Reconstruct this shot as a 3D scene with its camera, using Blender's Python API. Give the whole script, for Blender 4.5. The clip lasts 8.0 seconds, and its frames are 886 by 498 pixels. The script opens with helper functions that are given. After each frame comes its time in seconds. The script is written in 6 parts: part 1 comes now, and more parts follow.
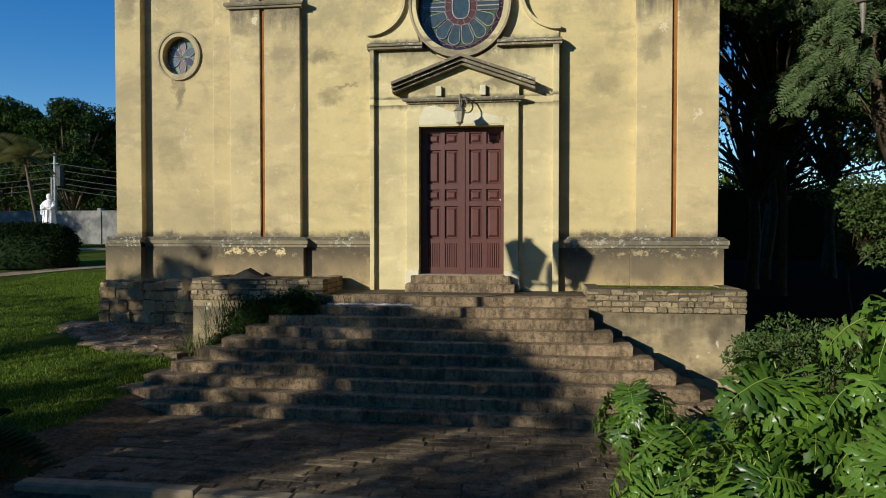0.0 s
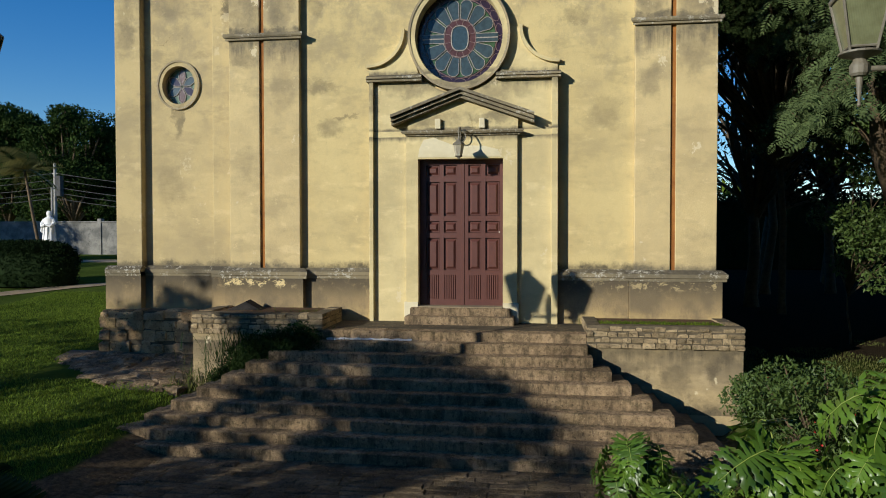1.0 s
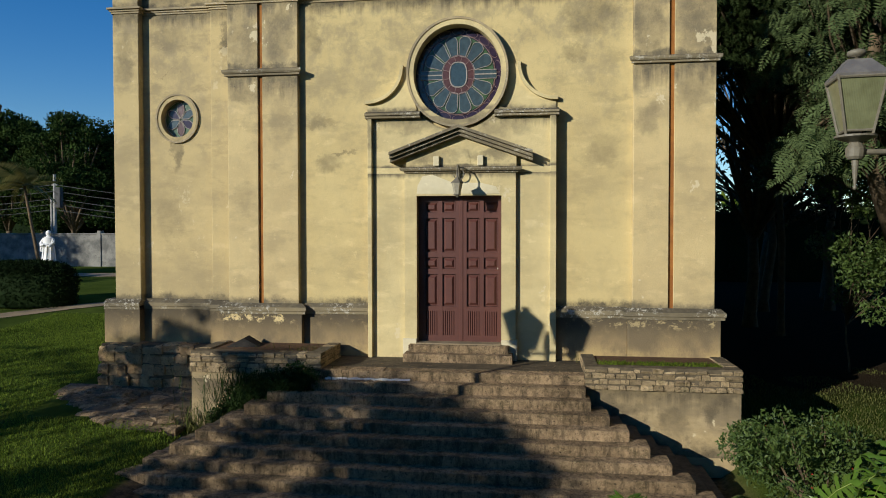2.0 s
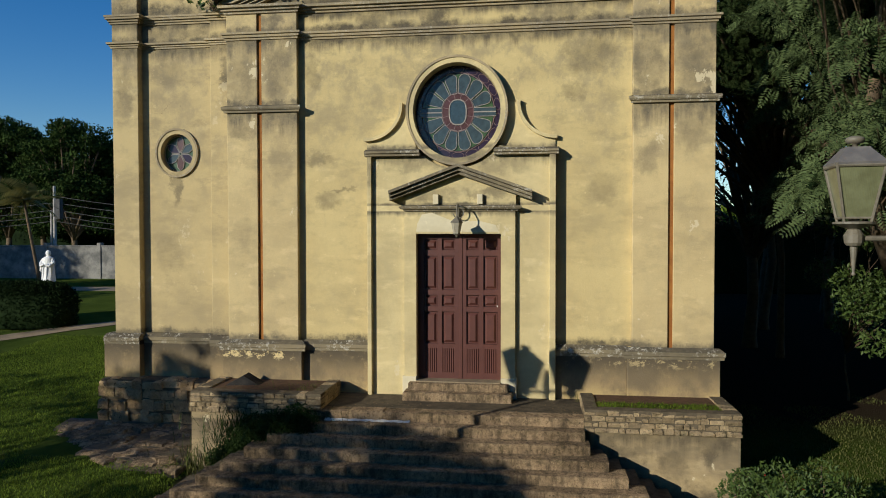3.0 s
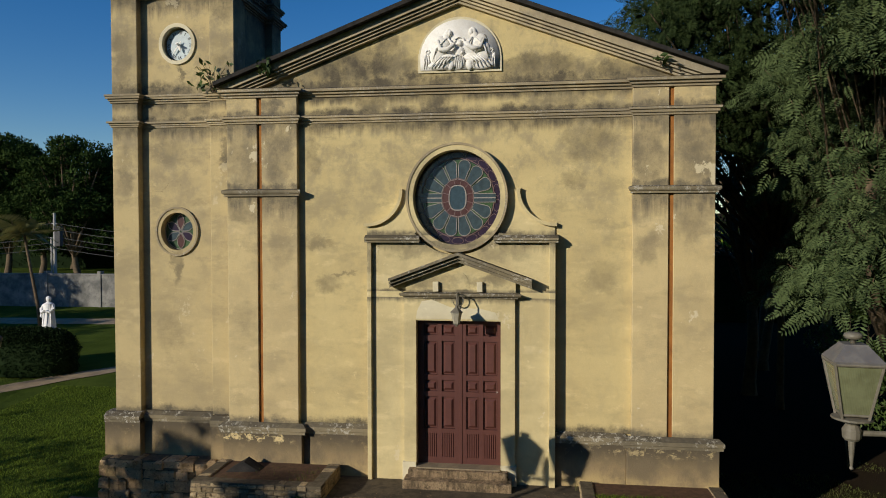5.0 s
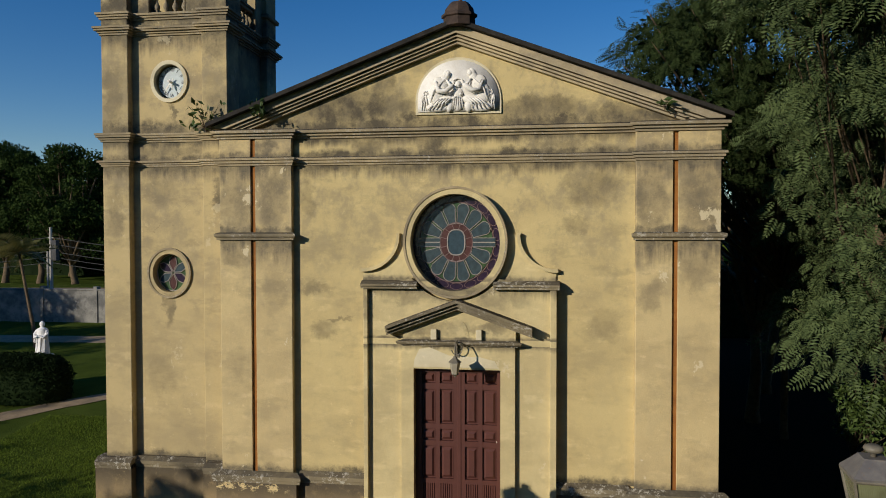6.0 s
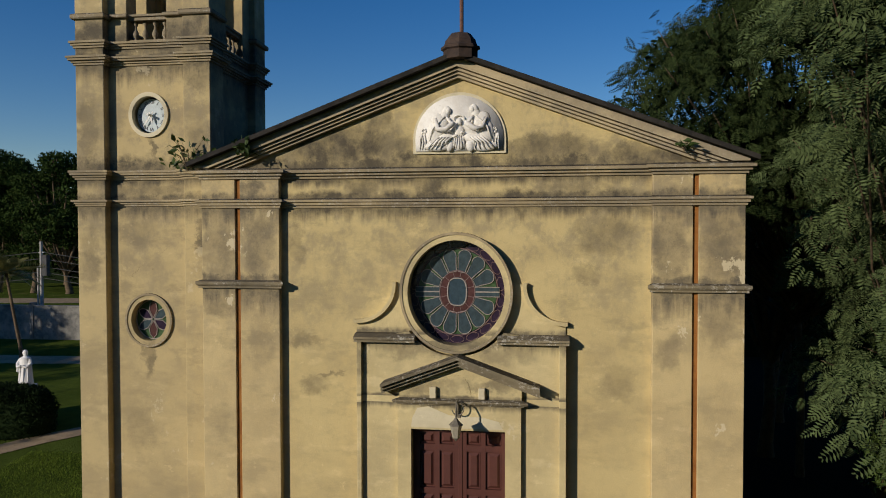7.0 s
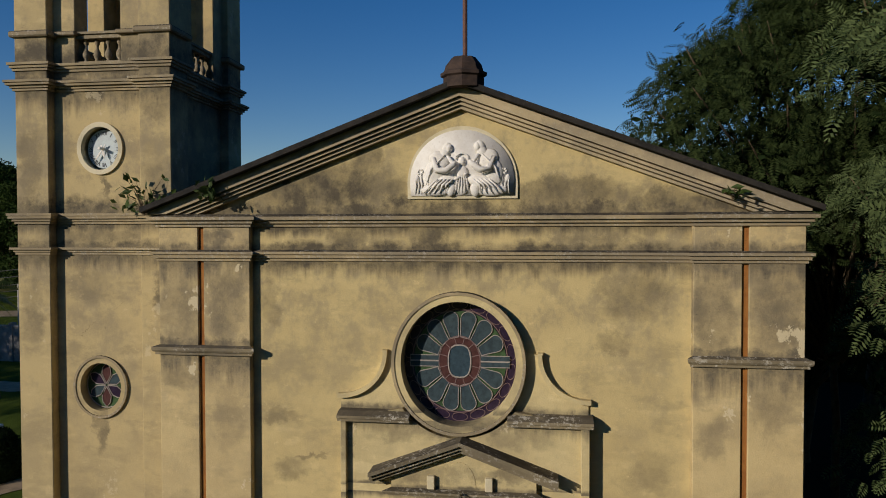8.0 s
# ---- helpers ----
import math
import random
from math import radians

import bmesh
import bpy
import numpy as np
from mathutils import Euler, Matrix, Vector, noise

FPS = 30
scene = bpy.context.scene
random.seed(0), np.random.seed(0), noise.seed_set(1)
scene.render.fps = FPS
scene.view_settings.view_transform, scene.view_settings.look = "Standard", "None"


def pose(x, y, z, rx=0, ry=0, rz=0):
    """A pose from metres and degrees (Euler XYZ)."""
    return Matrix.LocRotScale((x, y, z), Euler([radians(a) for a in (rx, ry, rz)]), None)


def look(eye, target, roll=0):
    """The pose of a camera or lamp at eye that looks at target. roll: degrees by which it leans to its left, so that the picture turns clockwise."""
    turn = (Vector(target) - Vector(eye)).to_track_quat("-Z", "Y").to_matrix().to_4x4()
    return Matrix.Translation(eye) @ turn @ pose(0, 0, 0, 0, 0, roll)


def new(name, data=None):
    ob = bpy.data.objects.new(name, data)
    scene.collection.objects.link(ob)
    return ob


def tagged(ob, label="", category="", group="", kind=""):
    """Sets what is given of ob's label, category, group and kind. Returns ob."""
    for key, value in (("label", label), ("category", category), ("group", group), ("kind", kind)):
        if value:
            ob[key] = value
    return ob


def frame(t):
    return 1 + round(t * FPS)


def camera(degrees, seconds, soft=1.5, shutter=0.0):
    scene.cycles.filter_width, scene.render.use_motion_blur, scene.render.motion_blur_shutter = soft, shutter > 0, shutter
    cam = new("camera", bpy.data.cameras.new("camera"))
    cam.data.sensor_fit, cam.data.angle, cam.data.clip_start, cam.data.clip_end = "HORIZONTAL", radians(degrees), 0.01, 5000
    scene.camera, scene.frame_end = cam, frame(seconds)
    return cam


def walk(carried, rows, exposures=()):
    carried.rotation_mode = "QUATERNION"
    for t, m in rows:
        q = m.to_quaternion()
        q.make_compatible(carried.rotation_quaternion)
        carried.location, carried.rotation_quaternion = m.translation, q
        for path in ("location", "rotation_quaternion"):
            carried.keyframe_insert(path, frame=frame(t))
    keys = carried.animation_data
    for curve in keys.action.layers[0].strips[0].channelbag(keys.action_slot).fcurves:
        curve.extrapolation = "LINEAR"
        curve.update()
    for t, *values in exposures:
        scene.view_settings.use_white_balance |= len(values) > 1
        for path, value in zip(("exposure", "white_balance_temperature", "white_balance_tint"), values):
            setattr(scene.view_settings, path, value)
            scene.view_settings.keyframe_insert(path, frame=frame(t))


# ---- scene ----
cam = camera(65.5, 8.0, soft=1.0)
METRES, EYE, TILT, LEAN, TURN = 6.4, 0.75, -1.3, 0.0, 7.6
ROWS = [
    (0.0, 0.0, 0.0000, 0.0, 0.000, 0.000, -0.0),
    (0.5, 0.0017, -0.0029, 0.0414, 0.006, -0.024, 0.03),
    (1.0, 0.0023, -0.0043, 0.0873, 0.006, -0.049, 0.05),
    (1.5, 0.0046, -0.0051, 0.1362, 0.006, -0.055, 0.05),
    (3.0, 0.0078, -0.0065, 0.2904, 0.006, -0.153, 0.08),
    (3.5, 0.0065, -0.0069, 0.3455, -0.006, -0.183, 0.08),
    (4.0, 0.0063, -0.0090, 0.4047, 0.000, -0.202, 0.08),
    (4.5, 0.008, -0.0121, 0.4638, 0.012, -0.202, 0.08),
    (6.0, 0.013, 0.0375, 0.6452, -0.006, -0.220, 0.09),
    (6.5, 0.0136, 0.0915, 0.7052, -0.006, -0.214, 0.1),
    (7.0, 0.0135, 0.1751, 0.7671, -0.006, -0.226, 0.1),
    (7.5, 0.0137, 0.2896, 0.8287, -0.000, -0.196, 0.09),
    (8.0, 0.0141, 0.4347, 0.8922, -0.006, -0.171, 0.09),
]
walk(cam, [(t, pose(1.25, -11.85, EYE, TILT, LEAN, TURN) @ pose(METRES * x, METRES * y, METRES * z, 90 + pitch, roll, yaw)) for t, x, y, z, yaw, pitch, roll in ROWS],
     exposures=((0.0, 0.08, 6180, 8.5), (1.5, -0.03, 6250, 9), (3.5, -0.19, 6430, 10), (4.5, -0.29, 6540, 11.5), (6.5, -0.44, 6720, 14.5), (8.0, -0.66, 6820, 17)))

# ---- sun, sky ----
SUN_WAY = Vector((0.650, 0.697, -0.305)).normalized()
sun = new("sun", bpy.data.lights.new("sun", "SUN"))
sun.data.energy, sun.data.angle, sun.data.color = 5.0, radians(0.45), (1.0, 0.94, 0.79)
sun.matrix_world = look((-30, -32, 20), Vector((-30, -32, 20)) + SUN_WAY)
world = bpy.data.worlds.new("world")
scene.world = world
world.use_nodes = True
sky = world.node_tree.nodes.new("ShaderNodeTexSky")
sky.sky_type, sky.sun_disc = "NISHITA", False
sky.sun_elevation, sky.sun_rotation = radians(17.8), radians(223)
sky.air_density, sky.dust_density, sky.ozone_density = 1.0, 0.0, 3.2
background = world.node_tree.nodes["Background"]
background.inputs["Strength"].default_value = 0.122
tint = world.node_tree.nodes.new("ShaderNodeHueSaturation")
tint.inputs["Saturation"].default_value = 1.36
tint.inputs["Hue"].default_value = 0.51
world.node_tree.links.new(sky.outputs[0], tint.inputs["Color"])
world.node_tree.links.new(tint.outputs[0], background.inputs[0])


# ---- materials ----
class Mat:
    """A small builder for procedural materials in world metres."""

    def __init__(self, name, rough=0.8, metal=0.0):
        self.m = bpy.data.materials.new(name)
        self.m.use_nodes = True
        self.t = self.m.node_tree
        self.b = self.t.nodes["Principled BSDF"]
        self.b.inputs["Roughness"].default_value = rough
        self.b.inputs["Metallic"].default_value = metal
        if rough >= 0.8:
            self.b.inputs["Specular IOR Level"].default_value = 0.12
        self.pos = self.t.nodes.new("ShaderNodeNewGeometry").outputs["Position"]

    def node(self, kind, **values):
        n = self.t.nodes.new(kind)
        for k, v in values.items():
            n.inputs[k.replace("_", " ")].default_value = v
        return n

    def link(self, a, b):
        self.t.links.new(a, b)

    def noise(self, scale, detail=4, rough=0.6, stretch=(1, 1, 1), shift=(0, 0, 0)):
        mp = self.t.nodes.new("ShaderNodeMapping")
        mp.inputs["Scale"].default_value = stretch
        mp.inputs["Location"].default_value = shift
        self.link(self.pos, mp.inputs["Vector"])
        n = self.node("ShaderNodeTexNoise", Scale=scale, Detail=detail, Roughness=rough)
        self.link(mp.outputs[0], n.inputs["Vector"])
        return n.outputs["Fac"]

    def ramp(self, fac, stops):
        r = self.t.nodes.new("ShaderNodeValToRGB")
        e = r.color_ramp.elements
        while len(e) < len(stops):
            e.new(0.5)
        for el, (p, c) in zip(e, stops):
            el.position = p
            el.color = (*c, 1) if len(c) == 3 else c
        self.link(fac, r.inputs[0])
        return r.outputs[0]

    def step(self, fac, a, b):
        n = self.t.nodes.new("ShaderNodeMapRange")
        n.interpolation_type = "SMOOTHSTEP"
        n.inputs["From Min"].default_value, n.inputs["From Max"].default_value = a, b
        self.link(fac, n.inputs["Value"])
        return n.outputs[0]

    def math(self, op, a, b=0.0):
        n = self.t.nodes.new("ShaderNodeMath")
        n.operation = op
        for i, v in enumerate((a, b)):
            if isinstance(v, (int, float)):
                n.inputs[i].default_value = v
            else:
                self.link(v, n.inputs[i])
        return n.outputs[0]

    def mix(self, fac, a, b, mode="MIX"):
        n = self.t.nodes.new("ShaderNodeMix")
        n.data_type, n.blend_type = "RGBA", mode
        if isinstance(fac, (int, float)):
            n.inputs[0].default_value = fac
        else:
            self.link(fac, n.inputs[0])
        for i, v in ((6, a), (7, b)):
            if isinstance(v, tuple):
                n.inputs[i].default_value = (*v, 1)
            else:
                self.link(v, n.inputs[i])
        return n.outputs[2]

    def height(self):
        s = self.t.nodes.new("ShaderNodeSeparateXYZ")
        self.link(self.pos, s.inputs[0])
        return s.outputs[2]

    def rand(self):
        return self.t.nodes.new("ShaderNodeObjectInfo").outputs["Random"]

    def island(self):
        return self.t.nodes.new("ShaderNodeNewGeometry").outputs["Random Per Island"]

    def done(self, colour, bump=None, depth=0.01, strength=0.6):
        if isinstance(colour, tuple):
            self.b.inputs["Base Color"].default_value = (*colour, 1)
        else:
            self.link(colour, self.b.inputs["Base Color"])
        if bump is not None:
            n = self.node("ShaderNodeBump", Strength=strength, Distance=depth)
            self.link(bump, n.inputs["Height"])
            self.link(n.outputs[0], self.b.inputs["Normal"])
        return self.m


def plaster(name, base, worn, grime, drips=(), creeps=(), stains=(), amount=0.6, patchy=0.4, lichen=0.0, bare=0.0, crust=24.0, tops=0.0):
    """Old lime-washed plaster. drips: (height, length) of mould that runs down from a moulding; creeps: (height, tall) of mould that climbs from a ledge;
    stains: (x, z, half width, half height, strength) of single blotches; tops: lichen on faces that look up."""
    m = Mat(name, 0.92)
    m.b.inputs["Specular IOR Level"].default_value = 0.05
    wide = m.noise(0.55, 4, 0.6, (1, 1, 1.7))
    blotch = m.noise(1.5, 6, 0.62, (0.8, 0.8, 1.6))
    fine = m.noise(13, 6, 0.72)
    c = m.mix(m.step(m.math("ADD", m.math("MULTIPLY", wide, 0.6), m.math("MULTIPLY", blotch, 0.4)), 0.40, 0.60), base, worn)
    c = m.mix(m.math("MULTIPLY", m.step(m.noise(2.3, 5, 0.6, (0.7, 0.7, 1.8), (8, 3, 1)), 0.55, 0.70), 0.6), c, tuple(min(0.8, v * 1.14 + 0.02) for v in base))
    c = m.mix(m.math("MULTIPLY", m.step(fine, 0.50, 0.80), 0.28), c, tuple(v * 0.74 for v in base))
    olive = tuple(0.50 * v + 0.50 * g for v, g in zip(base, (0.13, 0.115, 0.085)))
    wisp = m.noise(2.2, 7, 0.70, (0.7, 0.7, 1.5), (2, 9, 4))
    c = m.mix(m.math("MULTIPLY", m.step(m.math("ADD", m.math("MULTIPLY", wisp, 0.7), m.math("MULTIPLY", wide, 0.3)), 0.50, 0.62), m.math("MULTIPLY", patchy, m.math("ADD", 0.6, m.math("MULTIPLY", m.step(m.height(), 2.6, 5.0), 0.4)))), c, olive)
    mottle = m.math("ADD", m.math("MULTIPLY", m.noise(3.4, 8, 0.72, (1, 1, 0.8), (5, 8, 2)), 0.65), m.math("MULTIPLY", wide, 0.35))
    high = m.math("ADD", 0.22, m.math("MULTIPLY", m.step(m.height(), 2.6, 6.2), 0.60))
    c = m.mix(m.math("MULTIPLY", m.step(mottle, 0.44, 0.60), m.math("MULTIPLY", high, min(1.0, patchy * 1.6))), c, tuple(0.38 * v + 0.62 * g for v, g in zip(base, (0.185, 0.165, 0.135))))
    fleck = m.math("MULTIPLY", m.step(m.noise(4.2, 8, 0.75, (1, 1, 1.3), (2, 4, 6)), 0.60, 0.68), 0.55)
    c = m.mix(fleck, c, tuple(min(0.8, v * 1.12 + 0.03) for v in base))
    streak = m.noise(1.0, 6, 0.68, (7.0, 7.0, 0.55), (3, 1, 7))
    ragged = m.noise(3.2, 7, 0.72, (1, 1, 0.9), (6, 2, 1))
    z = m.height()
    mask = None
    for zt, long in drips:
        fall = m.math("DIVIDE", m.math("SUBTRACT", zt, z), long)
        edge = m.math("ADD", fall, m.math("MULTIPLY", m.math("SUBTRACT", 0.5, streak), 1.6))
        d = m.math("MULTIPLY", m.step(edge, 0.85, 0.05), m.step(fall, -0.02, 0.02))
        mask = d if mask is None else m.math("MAXIMUM", mask, d)
    for zl, tall in creeps:
        rise = m.math("DIVIDE", m.math("SUBTRACT", z, zl), tall)
        edge = m.math("ADD", rise, m.math("MULTIPLY", m.math("SUBTRACT", 0.5, ragged), 1.9))
        d = m.math("MULTIPLY", m.step(edge, 0.95, 0.15), m.step(rise, -0.03, 0.0))
        mask = d if mask is None else m.math("MAXIMUM", mask, d)
    if stains:
        sx = m.t.nodes.new("ShaderNodeSeparateXYZ")
        m.link(m.pos, sx.inputs[0])
        wx = m.math("ADD", sx.outputs[0], m.math("MULTIPLY", m.math("SUBTRACT", m.noise(2.6, 6, 0.7, shift=(1, 2, 3)), 0.5), 0.75))
        wz = m.math("ADD", z, m.math("MULTIPLY", m.math("SUBTRACT", m.noise(2.6, 6, 0.7, shift=(7, 5, 9)), 0.5), 0.75))
        for x0, z0, rx, rz, much in stains:
            u = m.math("DIVIDE", m.math("SUBTRACT", wx, x0), rx)
            v = m.math("DIVIDE", m.math("SUBTRACT", wz, z0), rz)
            r2 = m.math("ADD", m.math("MULTIPLY", u, u), m.math("MULTIPLY", v, v))
            d = m.math("MULTIPLY", m.step(r2, 1.5, 0.1), much)
            mask = d if mask is None else m.math("MAXIMUM", mask, d)
    if mask is not None:
        body = m.math("MULTIPLY", m.math("ADD", 0.55, m.math("MULTIPLY", m.step(ragged, 0.35, 0.65), 0.45)), amount)
        speck = m.math("MULTIPLY", m.step(m.noise(26, 5, 0.75), 0.56, 0.74), 0.35)
        c = m.mix(m.math("MINIMUM", m.math("MULTIPLY", mask, m.math("ADD", body, speck)), 1.0), c, grime)
    if bare:
        chip = m.math("MULTIPLY", m.step(m.noise(1.9, 7, 0.7, (1, 1, 0.8), (6, 1, 12)), 0.625, 0.645), bare)
        c = m.mix(chip, c, (0.66, 0.57, 0.38))
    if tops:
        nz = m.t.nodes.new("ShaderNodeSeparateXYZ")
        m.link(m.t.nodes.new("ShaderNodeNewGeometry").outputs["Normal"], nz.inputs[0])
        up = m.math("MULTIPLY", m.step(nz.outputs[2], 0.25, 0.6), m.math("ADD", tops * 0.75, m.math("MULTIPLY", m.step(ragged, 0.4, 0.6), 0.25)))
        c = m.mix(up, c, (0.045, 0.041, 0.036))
    if lichen:
        spots = m.math("MULTIPLY", m.step(m.noise(crust, 6, 0.8, shift=(1, 6, 3)), 0.53, 0.58), m.step(m.noise(1.7, 3, shift=(4, 4, 9)), 0.42, 0.6))
        c = m.mix(m.math("MULTIPLY", spots, lichen), c, (0.56, 0.53, 0.45))
    crack = m.node("ShaderNodeTexVoronoi", Scale=0.8)
    crack.feature = "DISTANCE_TO_EDGE"
    warp = m.t.nodes.new("ShaderNodeVectorMath")
    wob = m.node("ShaderNodeTexNoise", Scale=2.2, Detail=5.0)
    m.link(m.pos, wob.inputs["Vector"])
    m.link(m.pos, warp.inputs[0])
    m.link(wob.outputs["Color"], warp.inputs[1])
    m.link(warp.outputs[0], crack.inputs["Vector"])
    line = m.math("MULTIPLY", m.step(crack.outputs[0], 0.006, 0.0), m.step(m.noise(0.6, 2, shift=(5, 5, 5)), 0.66, 0.72))
    c = m.mix(m.math("MULTIPLY", line, 0.5), c, (0.10, 0.08, 0.05))
    return m.done(c, m.math("ADD", m.noise(5, 6, 0.7), m.math("MULTIPLY", m.noise(60, 3), 0.35)), 0.02, 0.5)


YELLOW, WORN, MOULD = (0.605, 0.485, 0.24), (0.53, 0.42, 0.21), (0.085, 0.074, 0.058)
WALL_STAINS = ((-2.3, 3.16, 0.26, 0.22, 0.55), (-2.5, 3.86, 0.36, 0.11, 0.45), (-2.03, 3.36, 0.2, 0.045, 0.7), (2.2, 5.6, 0.42, 0.34, 0.6), (1.95, 4.95, 0.22, 0.12, 0.5),
               (-2.64, 5.44, 0.16, 0.3, 0.5), (2.45, 3.3, 0.3, 0.3, 0.3), (-1.9, 6.98, 1.2, 0.36, 1.0), (-1.25, 7.4, 0.2, 0.34, 0.8), (1.1, 6.88, 1.3, 0.22, 0.8), (2.7, 6.74, 0.8, 0.2, 0.9),
               (-1.5, 6.3, 0.25, 0.16, 0.8), (-0.45, 6.33, 0.22, 0.16, 0.9), (1.7, 6.32, 0.6, 0.1, 0.5))
PILASTER_STAINS = ((-3.9, 5.35, 0.34, 0.6, 0.6), (-3.2, 5.4, 0.3, 0.75, 0.7), (3.1, 5.35, 0.32, 0.6, 0.75), (3.9, 5.4, 0.34, 0.7, 0.75), (-3.85, 4.45, 0.3, 0.25, 0.6), (3.85, 4.3, 0.36, 0.4, 0.55),
                   (3.15, 3.8, 0.2, 0.3, 0.5), (-3.2, 3.9, 0.2, 0.5, 0.3), (-3.3, 6.35, 0.25, 0.12, 0.9), (-3.85, 2.6, 0.2, 0.3, 0.25))
TOWER_STAINS = ((-5.4, 3.42, 0.12, 0.4, 0.8), (-5.33, 7.02, 0.08, 0.26, 0.9), (-5.4, 6.35, 0.8, 0.14, 0.7), (-5.7, 5.6, 0.5, 0.25, 0.35), (-4.35, 5.5, 0.14, 0.45, 0.9), (-4.4, 7.1, 0.22, 0.4, 0.5),
                (-6.4, 7.4, 0.2, 0.5, 0.5), (-6.4, 5.2, 0.2, 0.6, 0.5), (-5.6, 2.2, 0.3, 0.4, 0.3), (-4.4, 8.2, 0.3, 0.3, 0.6))
wall_plaster = plaster("ochre_plaster", YELLOW, WORN, MOULD, ((6.0, 0.3), (6.46, 0.2)), ((6.63, 0.34), (6.14, 0.16), (0.68, 0.16)), WALL_STAINS, 0.95, 0.64)
pilaster_plaster = plaster("ochre_plaster_of_pilasters", (0.60, 0.475, 0.25), (0.53, 0.415, 0.22), (0.115, 0.102, 0.08), ((4.72, 0.6), (6.0, 0.5)), ((4.84, 0.2), (6.14, 0.16), (0.68, 0.16)), PILASTER_STAINS, 0.92, 0.7, bare=0.8)
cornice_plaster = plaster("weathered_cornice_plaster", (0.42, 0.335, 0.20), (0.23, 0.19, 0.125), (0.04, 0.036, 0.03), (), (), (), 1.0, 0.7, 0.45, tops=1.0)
portal_plaster = plaster("pale_portal_plaster", (0.64, 0.53, 0.285), (0.55, 0.45, 0.24), (0.12, 0.105, 0.08), ((3.93, 0.30), (2.96, 0.12)), ((4.03, 0.12), (3.06, 0.07)), ((-0.5, 3.2, 0.5, 0.14, 0.7), (0.5, 3.25, 0.5, 0.14, 0.7), (-0.75, 3.85, 0.5, 0.2, 0.6), (0.75, 3.8, 0.6, 0.2, 0.5), (-0.03, 3.85, 0.7, 0.16, 1.0), (-1.54, 3.7, 0.1, 0.4, 0.7)), 0.9, 0.5, bare=0.6)
white_plaster = plaster("clean_cream_plaster", (0.68, 0.61, 0.43), (0.60, 0.53, 0.35), (0.25, 0.2, 0.12), patchy=0.25)
crusted_plaster = plaster("lichen_crusted_plaster", (0.26, 0.215, 0.135), (0.13, 0.11, 0.075), (0.02, 0.018, 0.016), (), (), (), 1.0, 0.9, 0.75, crust=14.0, tops=0.6)
rake_plaster = plaster("weathered_rake_plaster", (0.47, 0.385, 0.24), (0.34, 0.285, 0.20), (0.075, 0.066, 0.055), (), (), (), 0.8, 0.6, 0.2)
tower_plaster = plaster("ochre_tower_plaster", (0.53, 0.42, 0.22), (0.44, 0.35, 0.19), (0.105, 0.092, 0.07), ((6.06, 0.35), (6.52, 0.25), (8.46, 0.45), (8.75, 0.2)), ((6.67, 0.32), (6.17, 0.16), (8.61, 0.14), (8.87, 0.5), (0.68, 0.16)), TOWER_STAINS, 0.95, 0.75, bare=0.4)


def plinth_material():
    m = Mat("stained_plinth_render", 0.92)
    a, b = m.noise(1.6, 6, 0.65, (1, 1, 0.6)), m.noise(8, 6, 0.7)
    c = m.mix(m.step(a, 0.38, 0.62), (0.19, 0.148, 0.092), (0.36, 0.265, 0.14))
    z = m.height()
    low = m.math("MULTIPLY", m.step(z, 0.12, -0.15), m.step(m.noise(2.4, 5), 0.4, 0.6))
    c = m.mix(m.math("MULTIPLY", low, 0.8), c, (0.50, 0.37, 0.17))
    mould = m.math("MULTIPLY", m.step(m.math("ADD", z, m.math("MULTIPLY", m.math("SUBTRACT", a, 0.5), 0.9)), 0.02, 0.55), m.step(b, 0.2, 0.5))
    c = m.mix(m.math("MULTIPLY", mould, 0.85), c, (0.068, 0.06, 0.048))
    flake = m.math("MULTIPLY", m.math("MULTIPLY", m.step(z, 0.30, 0.40), m.step(z, 0.52, 0.48)), m.step(m.noise(5, 7, 0.8, (1, 1, 1.6), (2.3, 0, 0)), 0.53, 0.57))
    sx = m.t.nodes.new("ShaderNodeSeparateXYZ")
    m.link(m.pos, sx.inputs[0])
    strong = m.math("MAXIMUM", m.step(sx.outputs[0], -2.8, -3.1), m.math("MULTIPLY", m.step(sx.outputs[0], 2.0, 2.6), 0.5))
    flake = m.math("MULTIPLY", flake, m.math("MULTIPLY", strong, m.step(sx.outputs[0], -4.6, -4.2)))
    c = m.mix(flake, c, (0.66, 0.52, 0.27))
    return m.done(c, m.math("ADD", b, m.noise(45, 3)), 0.015, 0.5)


plinth_plaster = plinth_material()


def speckled(name, a, b, c2, scale=6.0, rough=0.85, depth=0.01, by_object=0.0, metal=0.0, strength=0.6):
    """Two colours in blotches with dark specks, and a little difference from piece to piece."""
    m = Mat(name, rough, metal)
    c = m.mix(m.step(m.noise(scale, 5, 0.65), 0.35, 0.65), a, b)
    c = m.mix(m.math("MULTIPLY", m.step(m.noise(scale * 6, 4, 0.7), 0.55, 0.75), 0.7), c, c2)
    if by_object:
        v = m.math("ADD", 1 - by_object, m.math("MULTIPLY", m.rand(), 2 * by_object))
        n = m.t.nodes.new("ShaderNodeVectorMath")
        n.operation = "SCALE"
        m.link(c, n.inputs[0])
        m.link(v, n.inputs["Scale"])
        c = n.outputs[0]
    return m.done(c, m.math("ADD", m.noise(scale * 2, 6, 0.7), m.math("MULTIPLY", m.noise(scale * 14, 3), 0.3)), depth, strength)


